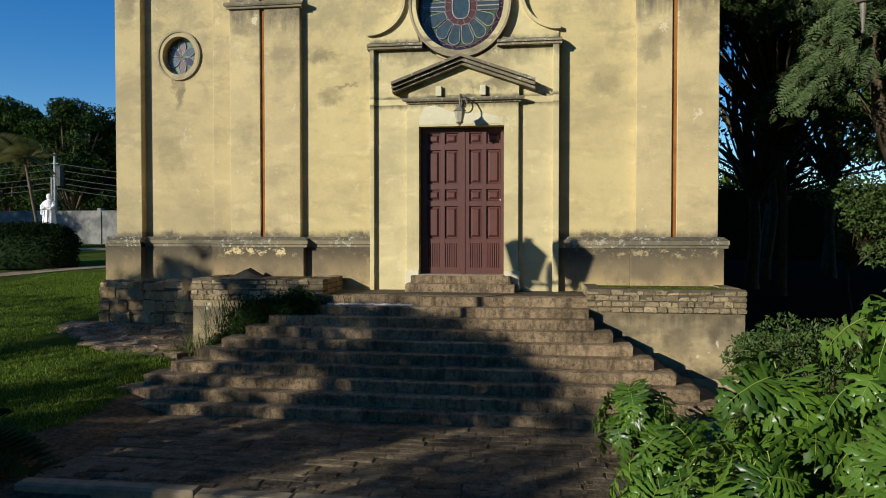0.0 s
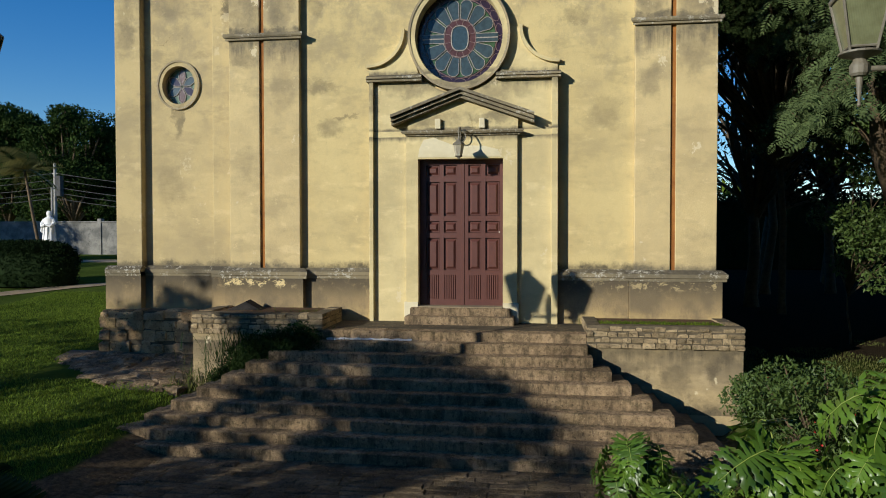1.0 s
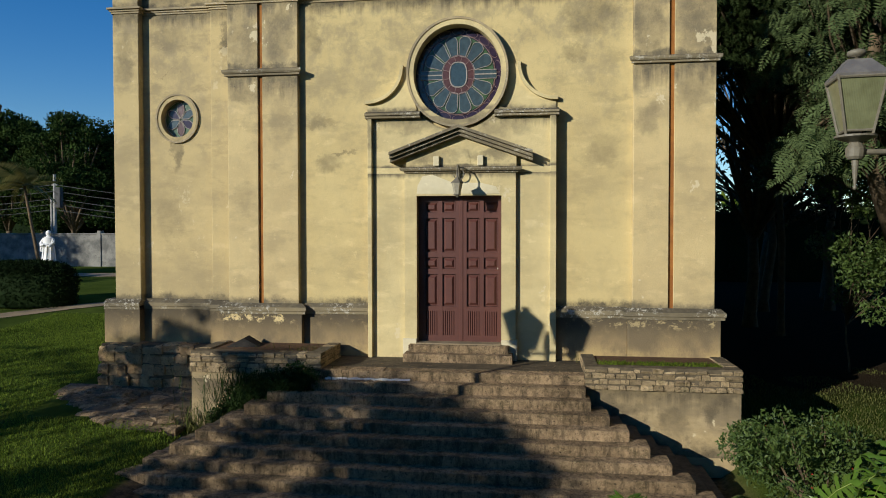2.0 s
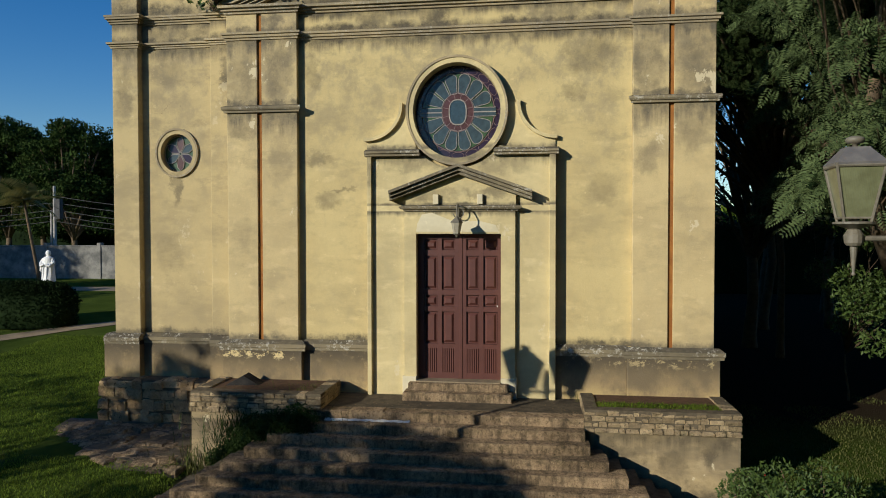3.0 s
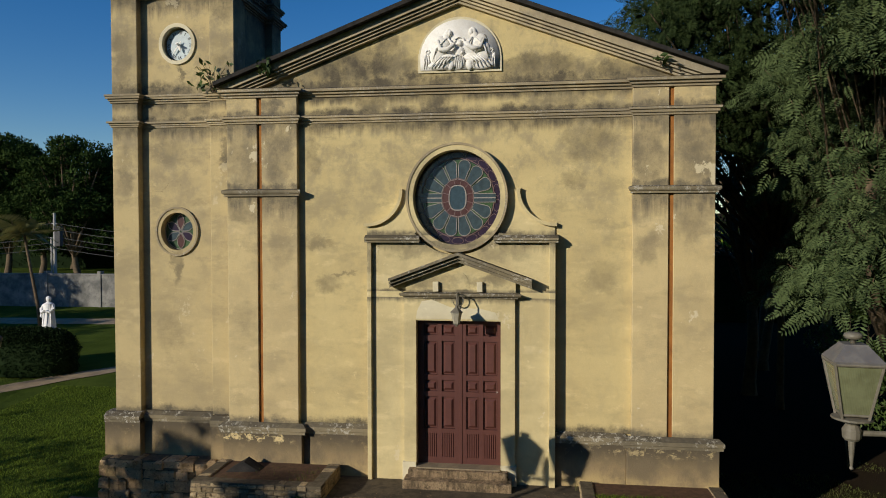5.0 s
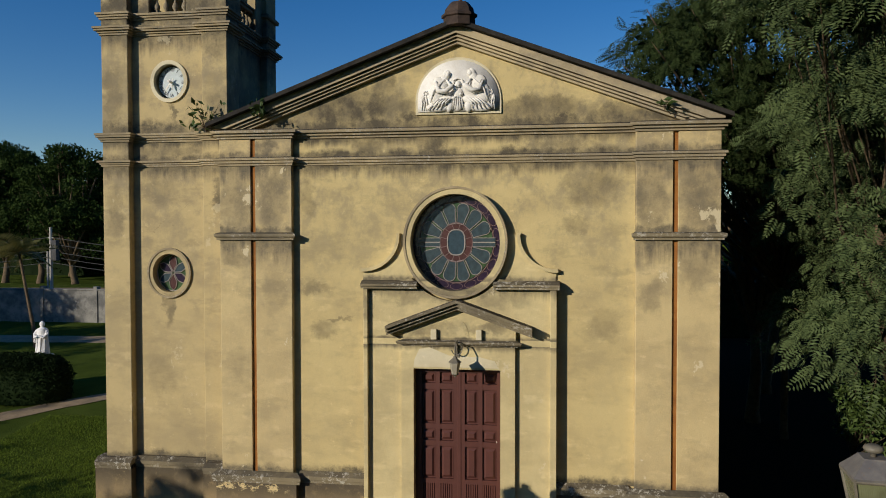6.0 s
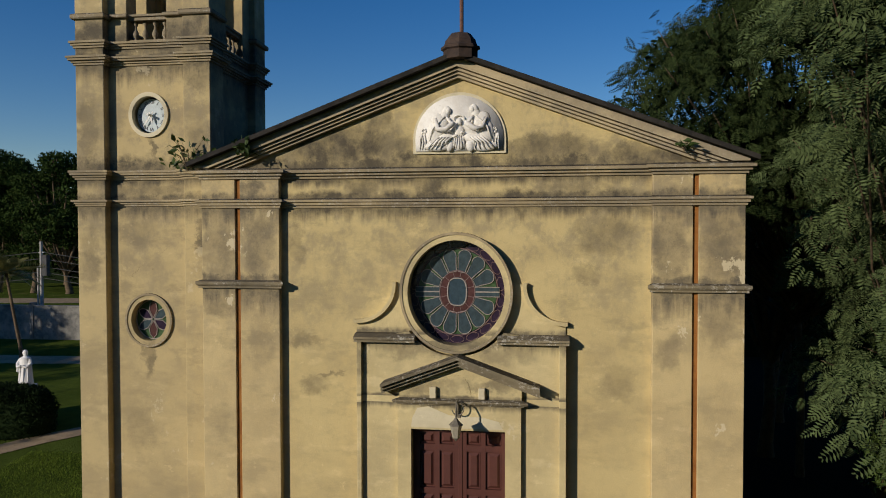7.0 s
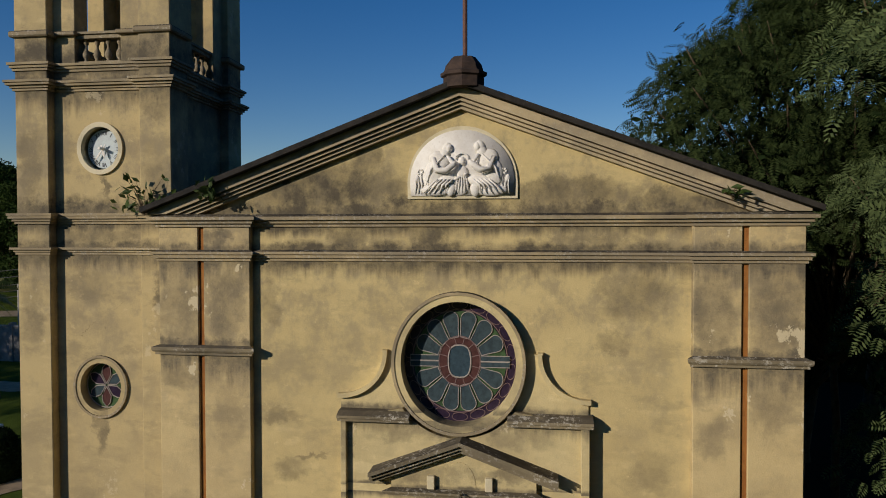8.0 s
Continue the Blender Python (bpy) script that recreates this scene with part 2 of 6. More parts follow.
rust = speckled("rust_stained_groove", (0.34, 0.145, 0.04), (0.25, 0.10, 0.03), (0.12, 0.055, 0.02), 4)
roof_edge = speckled("blackened_roof_edge", (0.04, 0.036, 0.032), (0.022, 0.021, 0.02), (0.09, 0.08, 0.06), 5)
tile_clay = speckled("weathered_clay_roof", (0.22, 0.11, 0.07), (0.14, 0.08, 0.055), (0.05, 0.04, 0.035), 3)
iron = speckled("rusty_iron", (0.16, 0.07, 0.045), (0.10, 0.05, 0.04), (0.04, 0.03, 0.03), 12, 0.75)
ridge_stone = speckled("blackened_ridge_stone", (0.075, 0.052, 0.042), (0.045, 0.034, 0.03), (0.02, 0.018, 0.017), 8)
door_paint = speckled("oxblood_door_paint", (0.108, 0.036, 0.027), (0.092, 0.031, 0.024), (0.06, 0.023, 0.019), 7, 0.5, 0.002, strength=0.3)
marble = speckled("white_relief_plaster", (0.80, 0.78, 0.73), (0.72, 0.69, 0.63), (0.50, 0.46, 0.40), 7, 0.75, 0.003)
statue_white = speckled("white_painted_statue", (0.82, 0.81, 0.79), (0.74, 0.73, 0.71), (0.55, 0.54, 0.52), 9, 0.7, 0.003)
landing_stone = speckled("dark_mossy_landing", (0.12, 0.095, 0.062), (0.07, 0.057, 0.04), (0.035, 0.03, 0.024), 7)


def old_stone(name, light, mid, dark, vary=0.16, moss=0.5, grit=0.6, scale=5.0, runs=0.0):
    """Worn outdoor stone: blotches, black lichen, moss and pale grit, with pitted relief."""
    m = Mat(name, 0.93)
    big, small = m.noise(scale * 0.35, 5, 0.65), m.noise(scale * 2.2, 7, 0.78)
    c = m.mix(m.step(m.math("ADD", m.math("MULTIPLY", big, 0.5), m.math("MULTIPLY", small, 0.5)), 0.40, 0.60), mid, light)
    c = m.mix(m.step(m.noise(scale * 3, 8, 0.8, shift=(3, 7, 1)), 0.52, 0.66), c, dark)
    c = m.mix(m.math("MULTIPLY", m.step(m.noise(scale * 0.5, 6, 0.75, shift=(9, 2, 5)), 0.52, 0.66), moss), c, tuple(v * f for v, f in zip(dark, (0.9, 1.15, 0.6))))
    c = m.mix(m.math("MULTIPLY", m.step(m.noise(scale * 11, 4, 0.7, shift=(1, 1, 8)), 0.60, 0.68), grit), c, tuple(min(0.6, v * 1.7) for v in light))
    if runs:
        c = m.mix(m.math("MULTIPLY", m.step(m.noise(scale * 1.6, 6, 0.72, (1, 1, 0.22), (4, 4, 2)), 0.48, 0.62), runs), c, tuple(v * 1.3 for v in dark))
    n = m.t.nodes.new("ShaderNodeVectorMath")
    n.operation = "SCALE"
    m.link(c, n.inputs[0])
    m.link(m.math("ADD", 1 - vary, m.math("MULTIPLY", m.rand(), 2 * vary)), n.inputs["Scale"])
    return m.done(n.outputs[0], m.math("ADD", small, m.math("MULTIPLY", m.noise(scale * 12, 4, 0.7), 0.6)), 0.03, 1.0)


step_stone_mat = old_stone("brown_sandstone_step", (0.42, 0.295, 0.175), (0.19, 0.135, 0.082), (0.034, 0.028, 0.02), 0.22, 0.5, 0.7, 7.0, 0.55)
paving_mat = old_stone("brown_paving_stone", (0.23, 0.168, 0.104), (0.10, 0.075, 0.048), (0.03, 0.025, 0.018), 0.3, 0.5, 0.8, 8.0)
rubble_mat = old_stone("tan_rubble_stone", (0.56, 0.38, 0.20), (0.34, 0.23, 0.125), (0.055, 0.045, 0.032), 0.28, 0.6, 0.3)
planter_stone = old_stone("grey_brown_planter_stone", (0.48, 0.36, 0.21), (0.29, 0.22, 0.135), (0.06, 0.05, 0.036), 0.34, 0.5, 0.4, 8.0)
litter_leaf = speckled("dry_fallen_leaf", (0.36, 0.25, 0.12), (0.22, 0.14, 0.07), (0.10, 0.07, 0.04), 9)
kerb_mat = speckled("pale_kerb_stone", (0.26, 0.205, 0.13), (0.19, 0.15, 0.10), (0.08, 0.065, 0.05), 5, 0.9, 0.01, 0.15)
mortar = speckled("dark_mortar", (0.15, 0.12, 0.08), (0.09, 0.074, 0.05), (0.035, 0.03, 0.024), 9)
planter_render = plaster("stained_planter_render", (0.46, 0.35, 0.19), (0.22, 0.175, 0.11), (0.07, 0.06, 0.045), ((-0.43, 0.5),), ((-1.4, 0.4),), ((2.6, -0.75, 0.4, 0.16, 0.9), (3.3, -0.9, 0.2, 0.3, 0.7), (3.9, -0.6, 0.12, 0.3, 0.9)), 0.8, 0.8, bare=0.8)
soil_mat = speckled("dry_brown_soil", (0.13, 0.075, 0.045), (0.085, 0.052, 0.033), (0.04, 0.028, 0.02), 9)
white_paint = speckled("spilt_white_paint", (0.80, 0.78, 0.74), (0.70, 0.66, 0.60), (0.4, 0.36, 0.3), 9)
lamp_metal = speckled("grey_cast_lamp_metal", (0.18, 0.16, 0.12), (0.13, 0.115, 0.085), (0.075, 0.055, 0.035), 14, 0.55, 0.002)
lamp_roof = speckled("weathered_lamp_roof", (0.16, 0.15, 0.14), (0.11, 0.105, 0.105), (0.20, 0.12, 0.07), 9, 0.5, 0.002)
concrete = speckled("grey_pole_concrete", (0.40, 0.39, 0.36), (0.32, 0.31, 0.29), (0.18, 0.17, 0.16), 4)
far_wall_mat = speckled("grey_boundary_wall_render", (0.27, 0.26, 0.235), (0.13, 0.128, 0.12), (0.06, 0.058, 0.055), 1.6)
bark = speckled("grey_brown_bark", (0.16, 0.115, 0.07), (0.10, 0.075, 0.05), (0.045, 0.035, 0.027), 7, 0.95, 0.02)
clock_white = speckled("pale_clock_dial", (0.42, 0.50, 0.52), (0.36, 0.43, 0.46), (0.25, 0.28, 0.30), 12, 0.5, 0.001)
dark_paint = speckled("dark_dial_paint", (0.06, 0.07, 0.08), (0.045, 0.05, 0.06), (0.03, 0.03, 0.03), 20, 0.5, 0.001)
wire_mat = speckled("dark_cable", (0.10, 0.10, 0.10), (0.07, 0.07, 0.07), (0.05, 0.05, 0.05), 5)
lead = speckled("lead_came", (0.42, 0.37, 0.33), (0.32, 0.28, 0.26), (0.18, 0.16, 0.15), 30, 0.6, 0.001)
lead_pink = speckled("reddish_came", (0.24, 0.15, 0.14), (0.17, 0.11, 0.11), (0.1, 0.07, 0.07), 30, 0.6, 0.001)


def leafy(name, light, dark, gloss=0.45, trans=0.25):
    m = Mat(name, gloss)
    c = m.mix(m.math("FRACT", m.math("ADD", m.island(), m.rand())), dark, light)
    c = m.mix(m.math("MULTIPLY", m.step(m.noise(1.1, 3), 0.4, 0.7), 0.5), c, light)
    m.b.inputs["Specular IOR Level"].default_value = 0.3 if gloss < 0.55 else 0.02
    out = m.done(c)
    if trans:
        t = m.node("ShaderNodeBsdfTranslucent")
        m.link(c, t.inputs["Color"])
        mix = m.node("ShaderNodeMixShader", Fac=trans)
        m.link(m.b.outputs[0], mix.inputs[1])
        m.link(t.outputs[0], mix.inputs[2])
        m.link(mix.outputs[0], m.t.nodes["Material Output"].inputs[0])
    return out


fern_leaf = leafy("feathery_tree_leaf", (0.105, 0.14, 0.056), (0.024, 0.04, 0.015), 0.6, 0.1)
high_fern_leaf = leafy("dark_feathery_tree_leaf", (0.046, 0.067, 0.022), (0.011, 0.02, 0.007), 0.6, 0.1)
tree_leaf = leafy("dark_tree_leaf", (0.065, 0.105, 0.025), (0.025, 0.05, 0.012), 0.5)
# near-black: shade in grove, hedges and crowns is put into this leaf colour
shaded_leaf = leafy("shade_black_leaf", (0.016, 0.029, 0.010), (0.007, 0.014, 0.005), 0.7, 0.05)
hedge_leaf = leafy("clipped_hedge_leaf", (0.045, 0.075, 0.022), (0.02, 0.038, 0.012), 0.6)
philo_leaf = leafy("glossy_philodendron_leaf", (0.10, 0.18, 0.019), (0.011, 0.034, 0.006), 0.33, 0.14)
far_leaf = leafy("dense_far_leaf", (0.045, 0.075, 0.018), (0.012, 0.026, 0.008), 0.6, 0.1)
leaf_stalk = leafy("yellow_green_leaf_stalk", (0.24, 0.29, 0.06), (0.15, 0.2, 0.04), 0.45, 0.0)
grass_blade = leafy("lawn_grass_blade", (0.20, 0.27, 0.035), (0.05, 0.095, 0.014), 0.6, 0.35)
dry_grass = leafy("straggling_grass_blade", (0.15, 0.15, 0.05), (0.06, 0.08, 0.022), 0.7, 0.3)
bush_leaf = leafy("bush_leaf", (0.10, 0.15, 0.035), (0.04, 0.075, 0.02), 0.5, 0.3)
palm_leaf = leafy("palm_leaflet", (0.27, 0.23, 0.08), (0.08, 0.10, 0.03), 0.5, 0.3)
petal_red = leafy("red_blossom", (0.55, 0.035, 0.02), (0.40, 0.02, 0.02), 0.5, 0.3)


def ground_material():
    m = Mat("lawn_and_earth", 0.95)
    m.b.inputs["Specular IOR Level"].default_value = 0.0
    a, b = m.noise(0.7, 5, 0.6), m.noise(14, 5, 0.7)
    c = m.mix(m.step(a, 0.35, 0.65), (0.05, 0.075, 0.014), (0.075, 0.105, 0.02))
    c = m.mix(m.math("MULTIPLY", m.step(b, 0.5, 0.75), 0.6), c, (0.05, 0.07, 0.016))
    c = m.mix(m.math("MULTIPLY", m.step(m.noise(0.35, 4, shift=(7, 2, 0)), 0.6, 0.72), 0.5), c, (0.17, 0.13, 0.06))
    at = m.t.nodes.new("ShaderNodeSeparateXYZ")
    m.link(m.pos, at.inputs[0])
    # grove ground beside and behind the church: tree shade is put into its colour
    # bare earth between the lawn's edge and the forecourt
    bend = m.math("MULTIPLY", m.math("MINIMUM", m.math("ADD", at.outputs[1], 4.3), 0.0), 0.5)
    over = m.math("ADD", m.math("SUBTRACT", m.math("ADD", at.outputs[0], 4.22), bend), m.math("MULTIPLY", m.math("SUBTRACT", m.noise(2.0, 5, 0.7), 0.5), 0.5))
    earth = m.math("MULTIPLY", m.math("MULTIPLY", m.step(over, -0.05, 0.12), m.step(at.outputs[0], 4.4, 3.8)), m.math("MULTIPLY", m.step(at.outputs[1], 0.2, -0.4), m.step(m.math("ADD", at.outputs[1], m.math("MULTIPLY", m.math("SUBTRACT", a, 0.5), 3.0)), -7.6, -6.4)))
    c = m.mix(m.math("MULTIPLY", earth, 0.95), c, m.mix(m.step(b, 0.35, 0.65), (0.17, 0.12, 0.072), (0.075, 0.054, 0.036)))
    # near-black brown mixed in where the trees would shade the ground
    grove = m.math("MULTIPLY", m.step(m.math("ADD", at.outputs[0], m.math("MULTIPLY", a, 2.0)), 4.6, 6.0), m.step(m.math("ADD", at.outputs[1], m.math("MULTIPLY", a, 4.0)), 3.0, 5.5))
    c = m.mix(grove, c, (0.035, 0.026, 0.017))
    return m.done(c, m.math("ADD", b, m.noise(60, 2)), 0.03, 0.8)


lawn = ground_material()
path_earth = speckled("trodden_pale_path", (0.36, 0.27, 0.17), (0.25, 0.19, 0.12), (0.13, 0.11, 0.07), 2.5)


def glass(name, colour, rough=0.12):
    m = Mat(name, rough)
    m.b.inputs["Specular IOR Level"].default_value = 0.6
    c = m.mix(m.step(m.noise(14, 5, 0.7), 0.3, 0.7), colour, tuple(v * 0.6 for v in colour))
    return m.done(c, m.noise(35, 3), 0.004, 0.5)


glass_blue = glass("blue_grey_stained_glass", (0.06, 0.09, 0.105), 0.16)
glass_centre = glass("speckled_blue_stained_glass", (0.05, 0.085, 0.11), 0.2)
glass_red = glass("dull_red_stained_glass", (0.11, 0.05, 0.047), 0.2)
glass_purple = glass("dark_purple_stained_glass", (0.04, 0.026, 0.052), 0.15)
glass_green = glass("green_stained_glass", (0.07, 0.13, 0.06), 0.2)


def lantern_glass():
    m = Mat("yellowed_ribbed_lantern_glass", 0.25)
    c = m.mix(m.step(m.noise(7, 5), 0.3, 0.7), (0.175, 0.185, 0.10), (0.12, 0.125, 0.065))
    w = m.node("ShaderNodeTexWave", Scale=28.0)
    m.link(m.pos, w.inputs["Vector"])
    return m.done(c, w.outputs["Fac"], 0.002, 0.3)


lamp_glass = lantern_glass()
pale_glass = glass("dusty_pale_lantern_glass", (0.42, 0.38, 0.29), 0.3)


# ---- mesh helpers ----
def mesh_of(name, bm):
    me = bpy.data.meshes.new(name)
    bmesh.ops.recalc_face_normals(bm, faces=bm.faces)
    bm.to_mesh(me)
    bm.free()
    return me


def part(name, bm, material, parent=None, label="", smooth=False):
    """Links a bmesh as one mesh object, under a thing or a part if one is given."""
    me = mesh_of(name, bm) if isinstance(bm, bmesh.types.BMesh) else bm
    if not me.materials:
        me.materials.append(material)
    if smooth:
        me.polygons.foreach_set("use_smooth", [True] * len(me.polygons))
    ob = new(name, me)
    ob.parent = parent
    return tagged(ob, label)


def thing(name, label, category, at=(0, 0, 0), group="", kind=""):
    ob = new(name)
    ob.location = at
    ob.empty_display_size = 0.2
    bpy.context.view_layer.update()
    return tagged(ob, label, category, group, kind)


def box(*corners, bevel=0.0, bm=None):
    """Boxes from (x0, x1, y0, y1, z0, z1) each, joined into one bmesh."""
    bm = bm or bmesh.new()
    for x0, x1, y0, y1, z0, z1 in corners:
        v = [bm.verts.new((x, y, z)) for z in (z0, z1) for x, y in ((x0, y0), (x1, y0), (x1, y1), (x0, y1))]
        fs = [bm.faces.new([v[i] for i in q]) for q in ((3, 2, 1, 0), (4, 5, 6, 7), (0, 1, 5, 4), (1, 2, 6, 5), (2, 3, 7, 6), (3, 0, 4, 7))]
        if bevel:
            es = list({e for f in fs for e in f.edges})
            bmesh.ops.bevel(bm, geom=es, offset=bevel, segments=1, affect="EDGES")
    return bm


def plate(outer, holes, y0, y1, bm=None):
    """An upright plate in x, z from y0 (front) to y1, with holes through it."""
    bm = bm or bmesh.new()
    es = []
    for loop in (outer, *holes):
        vs = [bm.verts.new((x, y0, z)) for x, z in loop]
        es += [bm.edges.new((vs[i], vs[(i + 1) % len(vs)])) for i in range(len(vs))]
    got = bmesh.ops.triangle_fill(bm, use_beauty=True, edges=es)
    fs = [g for g in got["geom"] if isinstance(g, bmesh.types.BMFace)]
    ex = bmesh.ops.extrude_face_region(bm, geom=fs)
    bmesh.ops.translate(bm, vec=(0, y1 - y0, 0), verts=[g for g in ex["geom"] if isinstance(g, bmesh.types.BMVert)])
    return bm


def ellipse(cx, cz, rx, rz, n=56, a0=0.0, a1=2 * math.pi):
    k = n if abs(a1 - a0 - 2 * math.pi) < 1e-6 else n - 1
    return [(cx + rx * math.cos(a0 + (a1 - a0) * i / k), cz + rz * math.sin(a0 + (a1 - a0) * i / k)) for i in range(n)]


def lathe(profile, n=16, at=(0, 0, 0), bm=None, squash=(1, 1)):
    """A turned body from (radius, z) points."""
    bm = bm or bmesh.new()
    rings = [[bm.verts.new((at[0] + squash[0] * r * math.cos(2 * math.pi * i / n), at[1] + squash[1] * r * math.sin(2 * math.pi * i / n), at[2] + z)) for i in range(n)] for r, z in profile]
    for a, b in zip(rings, rings[1:]):
        for i in range(n):
            bm.faces.new((a[i], a[(i + 1) % n], b[(i + 1) % n], b[i]))
    bm.faces.new(rings[0][::-1])
    bm.faces.new(rings[-1])
    return bm


def tube(points, radii, n=8, bm=None):
    """A round bar through points, with a radius at each."""
    bm = bm or bmesh.new()
    pts = [Vector(p) for p in points]
    rings = []
    for i, p in enumerate(pts):
        d = (pts[min(i + 1, len(pts) - 1)] - pts[max(i - 1, 0)]).normalized()
        u = d.orthogonal().normalized() if abs(d.z) > 0.9 else d.cross(Vector((0, 0, 1))).normalized()
        w = d.cross(u)
        r = radii[i] if isinstance(radii, (list, tuple)) else radii
        rings.append([bm.verts.new(p + r * (math.cos(2 * math.pi * k / n) * u + math.sin(2 * math.pi * k / n) * w)) for k in range(n)])
    for a, b in zip(rings, rings[1:]):
        for k in range(n):
            bm.faces.new((a[k], a[(k + 1) % n], b[(k + 1) % n], b[k]))
    bm.faces.new(rings[0][::-1])
    bm.faces.new(rings[-1])
    return bm


def run(profile, x0, x1, ret=0.0, bm=None):
    """A moulding along x: profile of (out, z) from its foot up, out towards -y; ret: how far its ends return by their own depth."""
    bm = bm or bmesh.new()
    back = max(0.0, -min(o for o, _ in profile)) + 0.02
    base = min(o for o, _ in profile)
    a = [bm.verts.new((x0 - ret * (o - base), -o, z)) for o, z in profile]
    b = [bm.verts.new((x1 + ret * (o - base), -o, z)) for o, z in profile]
    a += [bm.verts.new((x0, -base + back, profile[-1][1])), bm.verts.new((x0, -base + back, profile[0][1]))]
    b += [bm.verts.new((x1, -base + back, profile[-1][1])), bm.verts.new((x1, -base + back, profile[0][1]))]
    n = len(a)
    for i in range(n):
        bm.faces.new((a[i], b[i], b[(i + 1) % n], a[(i + 1) % n]))
    bm.faces.new(a[::-1])
    bm.faces.new(b)
    return bm


def moulding(z0, z1, out0, out1, steps=3):
    """A stepped, overhanging profile from out0 at its foot to out1 at its top."""
    pr = []
    for i in range(steps):
        o = out0 + (out1 - out0) * (i + 1) / steps
        za, zb = z0 + (z1 - z0) * i / steps, z0 + (z1 - z0) * (i + 1) / steps
        pr += [(o - 0.012, za), (o, za + 0.012), (o, zb - 0.008)]
    return pr + [(out1 - 0.015, z1)]

# ---- the church ----
church = thing("church", "small ochre-plastered church with weathered mouldings, gable front and bell tower", "church")
ROSE = (-0.03, 4.675)

# nave front with the door and rose openings
rose_hole = ellipse(*ROSE, 0.76, 0.82)
door_hole = [(-0.72, -0.3), (0.73, -0.3), (0.73, 2.57), (-0.72, 2.57)]
part("facade_wall", plate([(-4.15, -1.7), (-0.72, -1.7), (-0.72, 2.57), (0.73, 2.57), (0.73, -1.7), (4.2, -1.7), (4.2, 6.62), (0, 8.2), (-4.15, 6.62)],
                          [rose_hole], 0.0, 0.4), wall_plaster, church)
part("nave_side_wall", box((3.8, 4.2, 0.4, 19.0, -1.7, 6.6), (-4.15, -3.75, 0.4, 19.0, -1.7, 6.6), (-3.75, 3.8, 18.6, 19.0, -1.7, 6.6)), tower_plaster, church)
bm = bmesh.new()
s = 1.60 / 4.3
for x1 in (4.34, -4.30):
    lo = 8.25 - abs(x1) * s
    prof = [(0.0, 8.25), (x1, lo), (x1, lo + 0.07), (0.0, 8.325)]
    plate(prof, [], -0.335, 19.2, bm)
part("roof", bm, roof_edge, church, "blackened, weather-worn roof edge over the gable")

# raking mouldings of the gable, stepped bands with shadow gaps between them
for side in (-1, 1):
    rake = None
    for i, (d0, d1, out) in enumerate(((0.005, 0.268, 0.05), (0.0, 0.125, 0.21), (0.138, 0.175, 0.165), (0.186, 0.222, 0.125), (0.233, 0.27, 0.085))):
        e = 4.26 - 0.02 * i
        lo = 8.245 - s * e
        # the lower edge is cut off level where it meets the cornice
        floor_z = 6.634
        def cut(d):
            return min(e, (8.245 - d - floor_z) / s)
        e0, e1 = cut(d0), cut(d1)
        pts = [(0, 8.245 - d0), (side * e0, 8.245 - d0 - s * e0)]
        if e0 > e1 and e0 == e:
            pts.append((side * e, floor_z))
        pts += [(side * e1, 8.245 - d1 - s * e1), (0, 8.245 - d1)]
        bm = plate(pts[::-1] if side < 0 else pts, [], -out, 0.01)
        if rake:
            part("rake_band", bm, rake_plaster, rake)
        else:
            rake = part("raking_cornice", bm, rake_plaster, church, "stepped raking moulding of the gable, grey with age")

# pilasters in two strips with a rusty groove between them
PIL = ((-4.15, -3.585, -3.505, -2.85), (2.90, 3.475, 3.555, 4.21))
for a, b, c, d in PIL:
    pil = part("pilaster", box((a, b, -0.12, 0.0, 0.6, 6.62), (c, d, -0.12, 0.0, 0.6, 6.62), bevel=0.008), pilaster_plaster, church)
    part("groove", box((b, c, -0.082, -0.002, 0.66, 6.45)), rust, pil, "rust-brown recessed strip")
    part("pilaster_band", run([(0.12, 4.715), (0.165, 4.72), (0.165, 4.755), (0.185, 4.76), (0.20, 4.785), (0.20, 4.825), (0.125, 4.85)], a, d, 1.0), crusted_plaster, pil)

# two cornices that break forward over the pilasters
LOW = [(0.0, 5.995), (0.022, 6.0), (0.022, 6.035), (0.05, 6.04), (0.052, 6.085), (0.08, 6.09), (0.08, 6.125), (0.0, 6.15)]
HIGH = [(0.0, 6.455), (0.03, 6.46), (0.03, 6.50), (0.07, 6.505), (0.07, 6.545), (0.115, 6.55), (0.115, 6.595), (0.0, 6.63)]
for prof in (LOW, HIGH):
    bm = run(prof, -2.85, 2.90)
    for a, _, _, d in PIL:
        run([(o + 0.12, z) for o, z in prof], a, d, 1.0, bm)
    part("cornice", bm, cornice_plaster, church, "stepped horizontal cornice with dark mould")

# plinth
for i, (a, b, o) in enumerate(((-4.23, -2.77, 0.20), (-2.77, -1.58, 0.075), (1.645, 2.82, 0.075), (2.82, 4.29, 0.20))):
    bm = box((a, b, -o, 0.0, -1.0 if abs(a) > 2.8 and i in (0, 3) else -0.3, 0.575), bevel=0.006)
    pl = part("plinth", bm, plinth_plaster, church, "mould-blackened plinth with flaking plaster")
    cap = run([(o - 0.03, 0.50), (o + 0.012, 0.505), (o + 0.012, 0.55), (o + 0.028, 0.56), (o + 0.028, 0.625), (o - 0.05, 0.69)], a, b, 1.0 if o > 0.1 else 0.0)
    part("plinth_cap", cap, crusted_plaster, pl, "plinth cap crusted with black lichen")

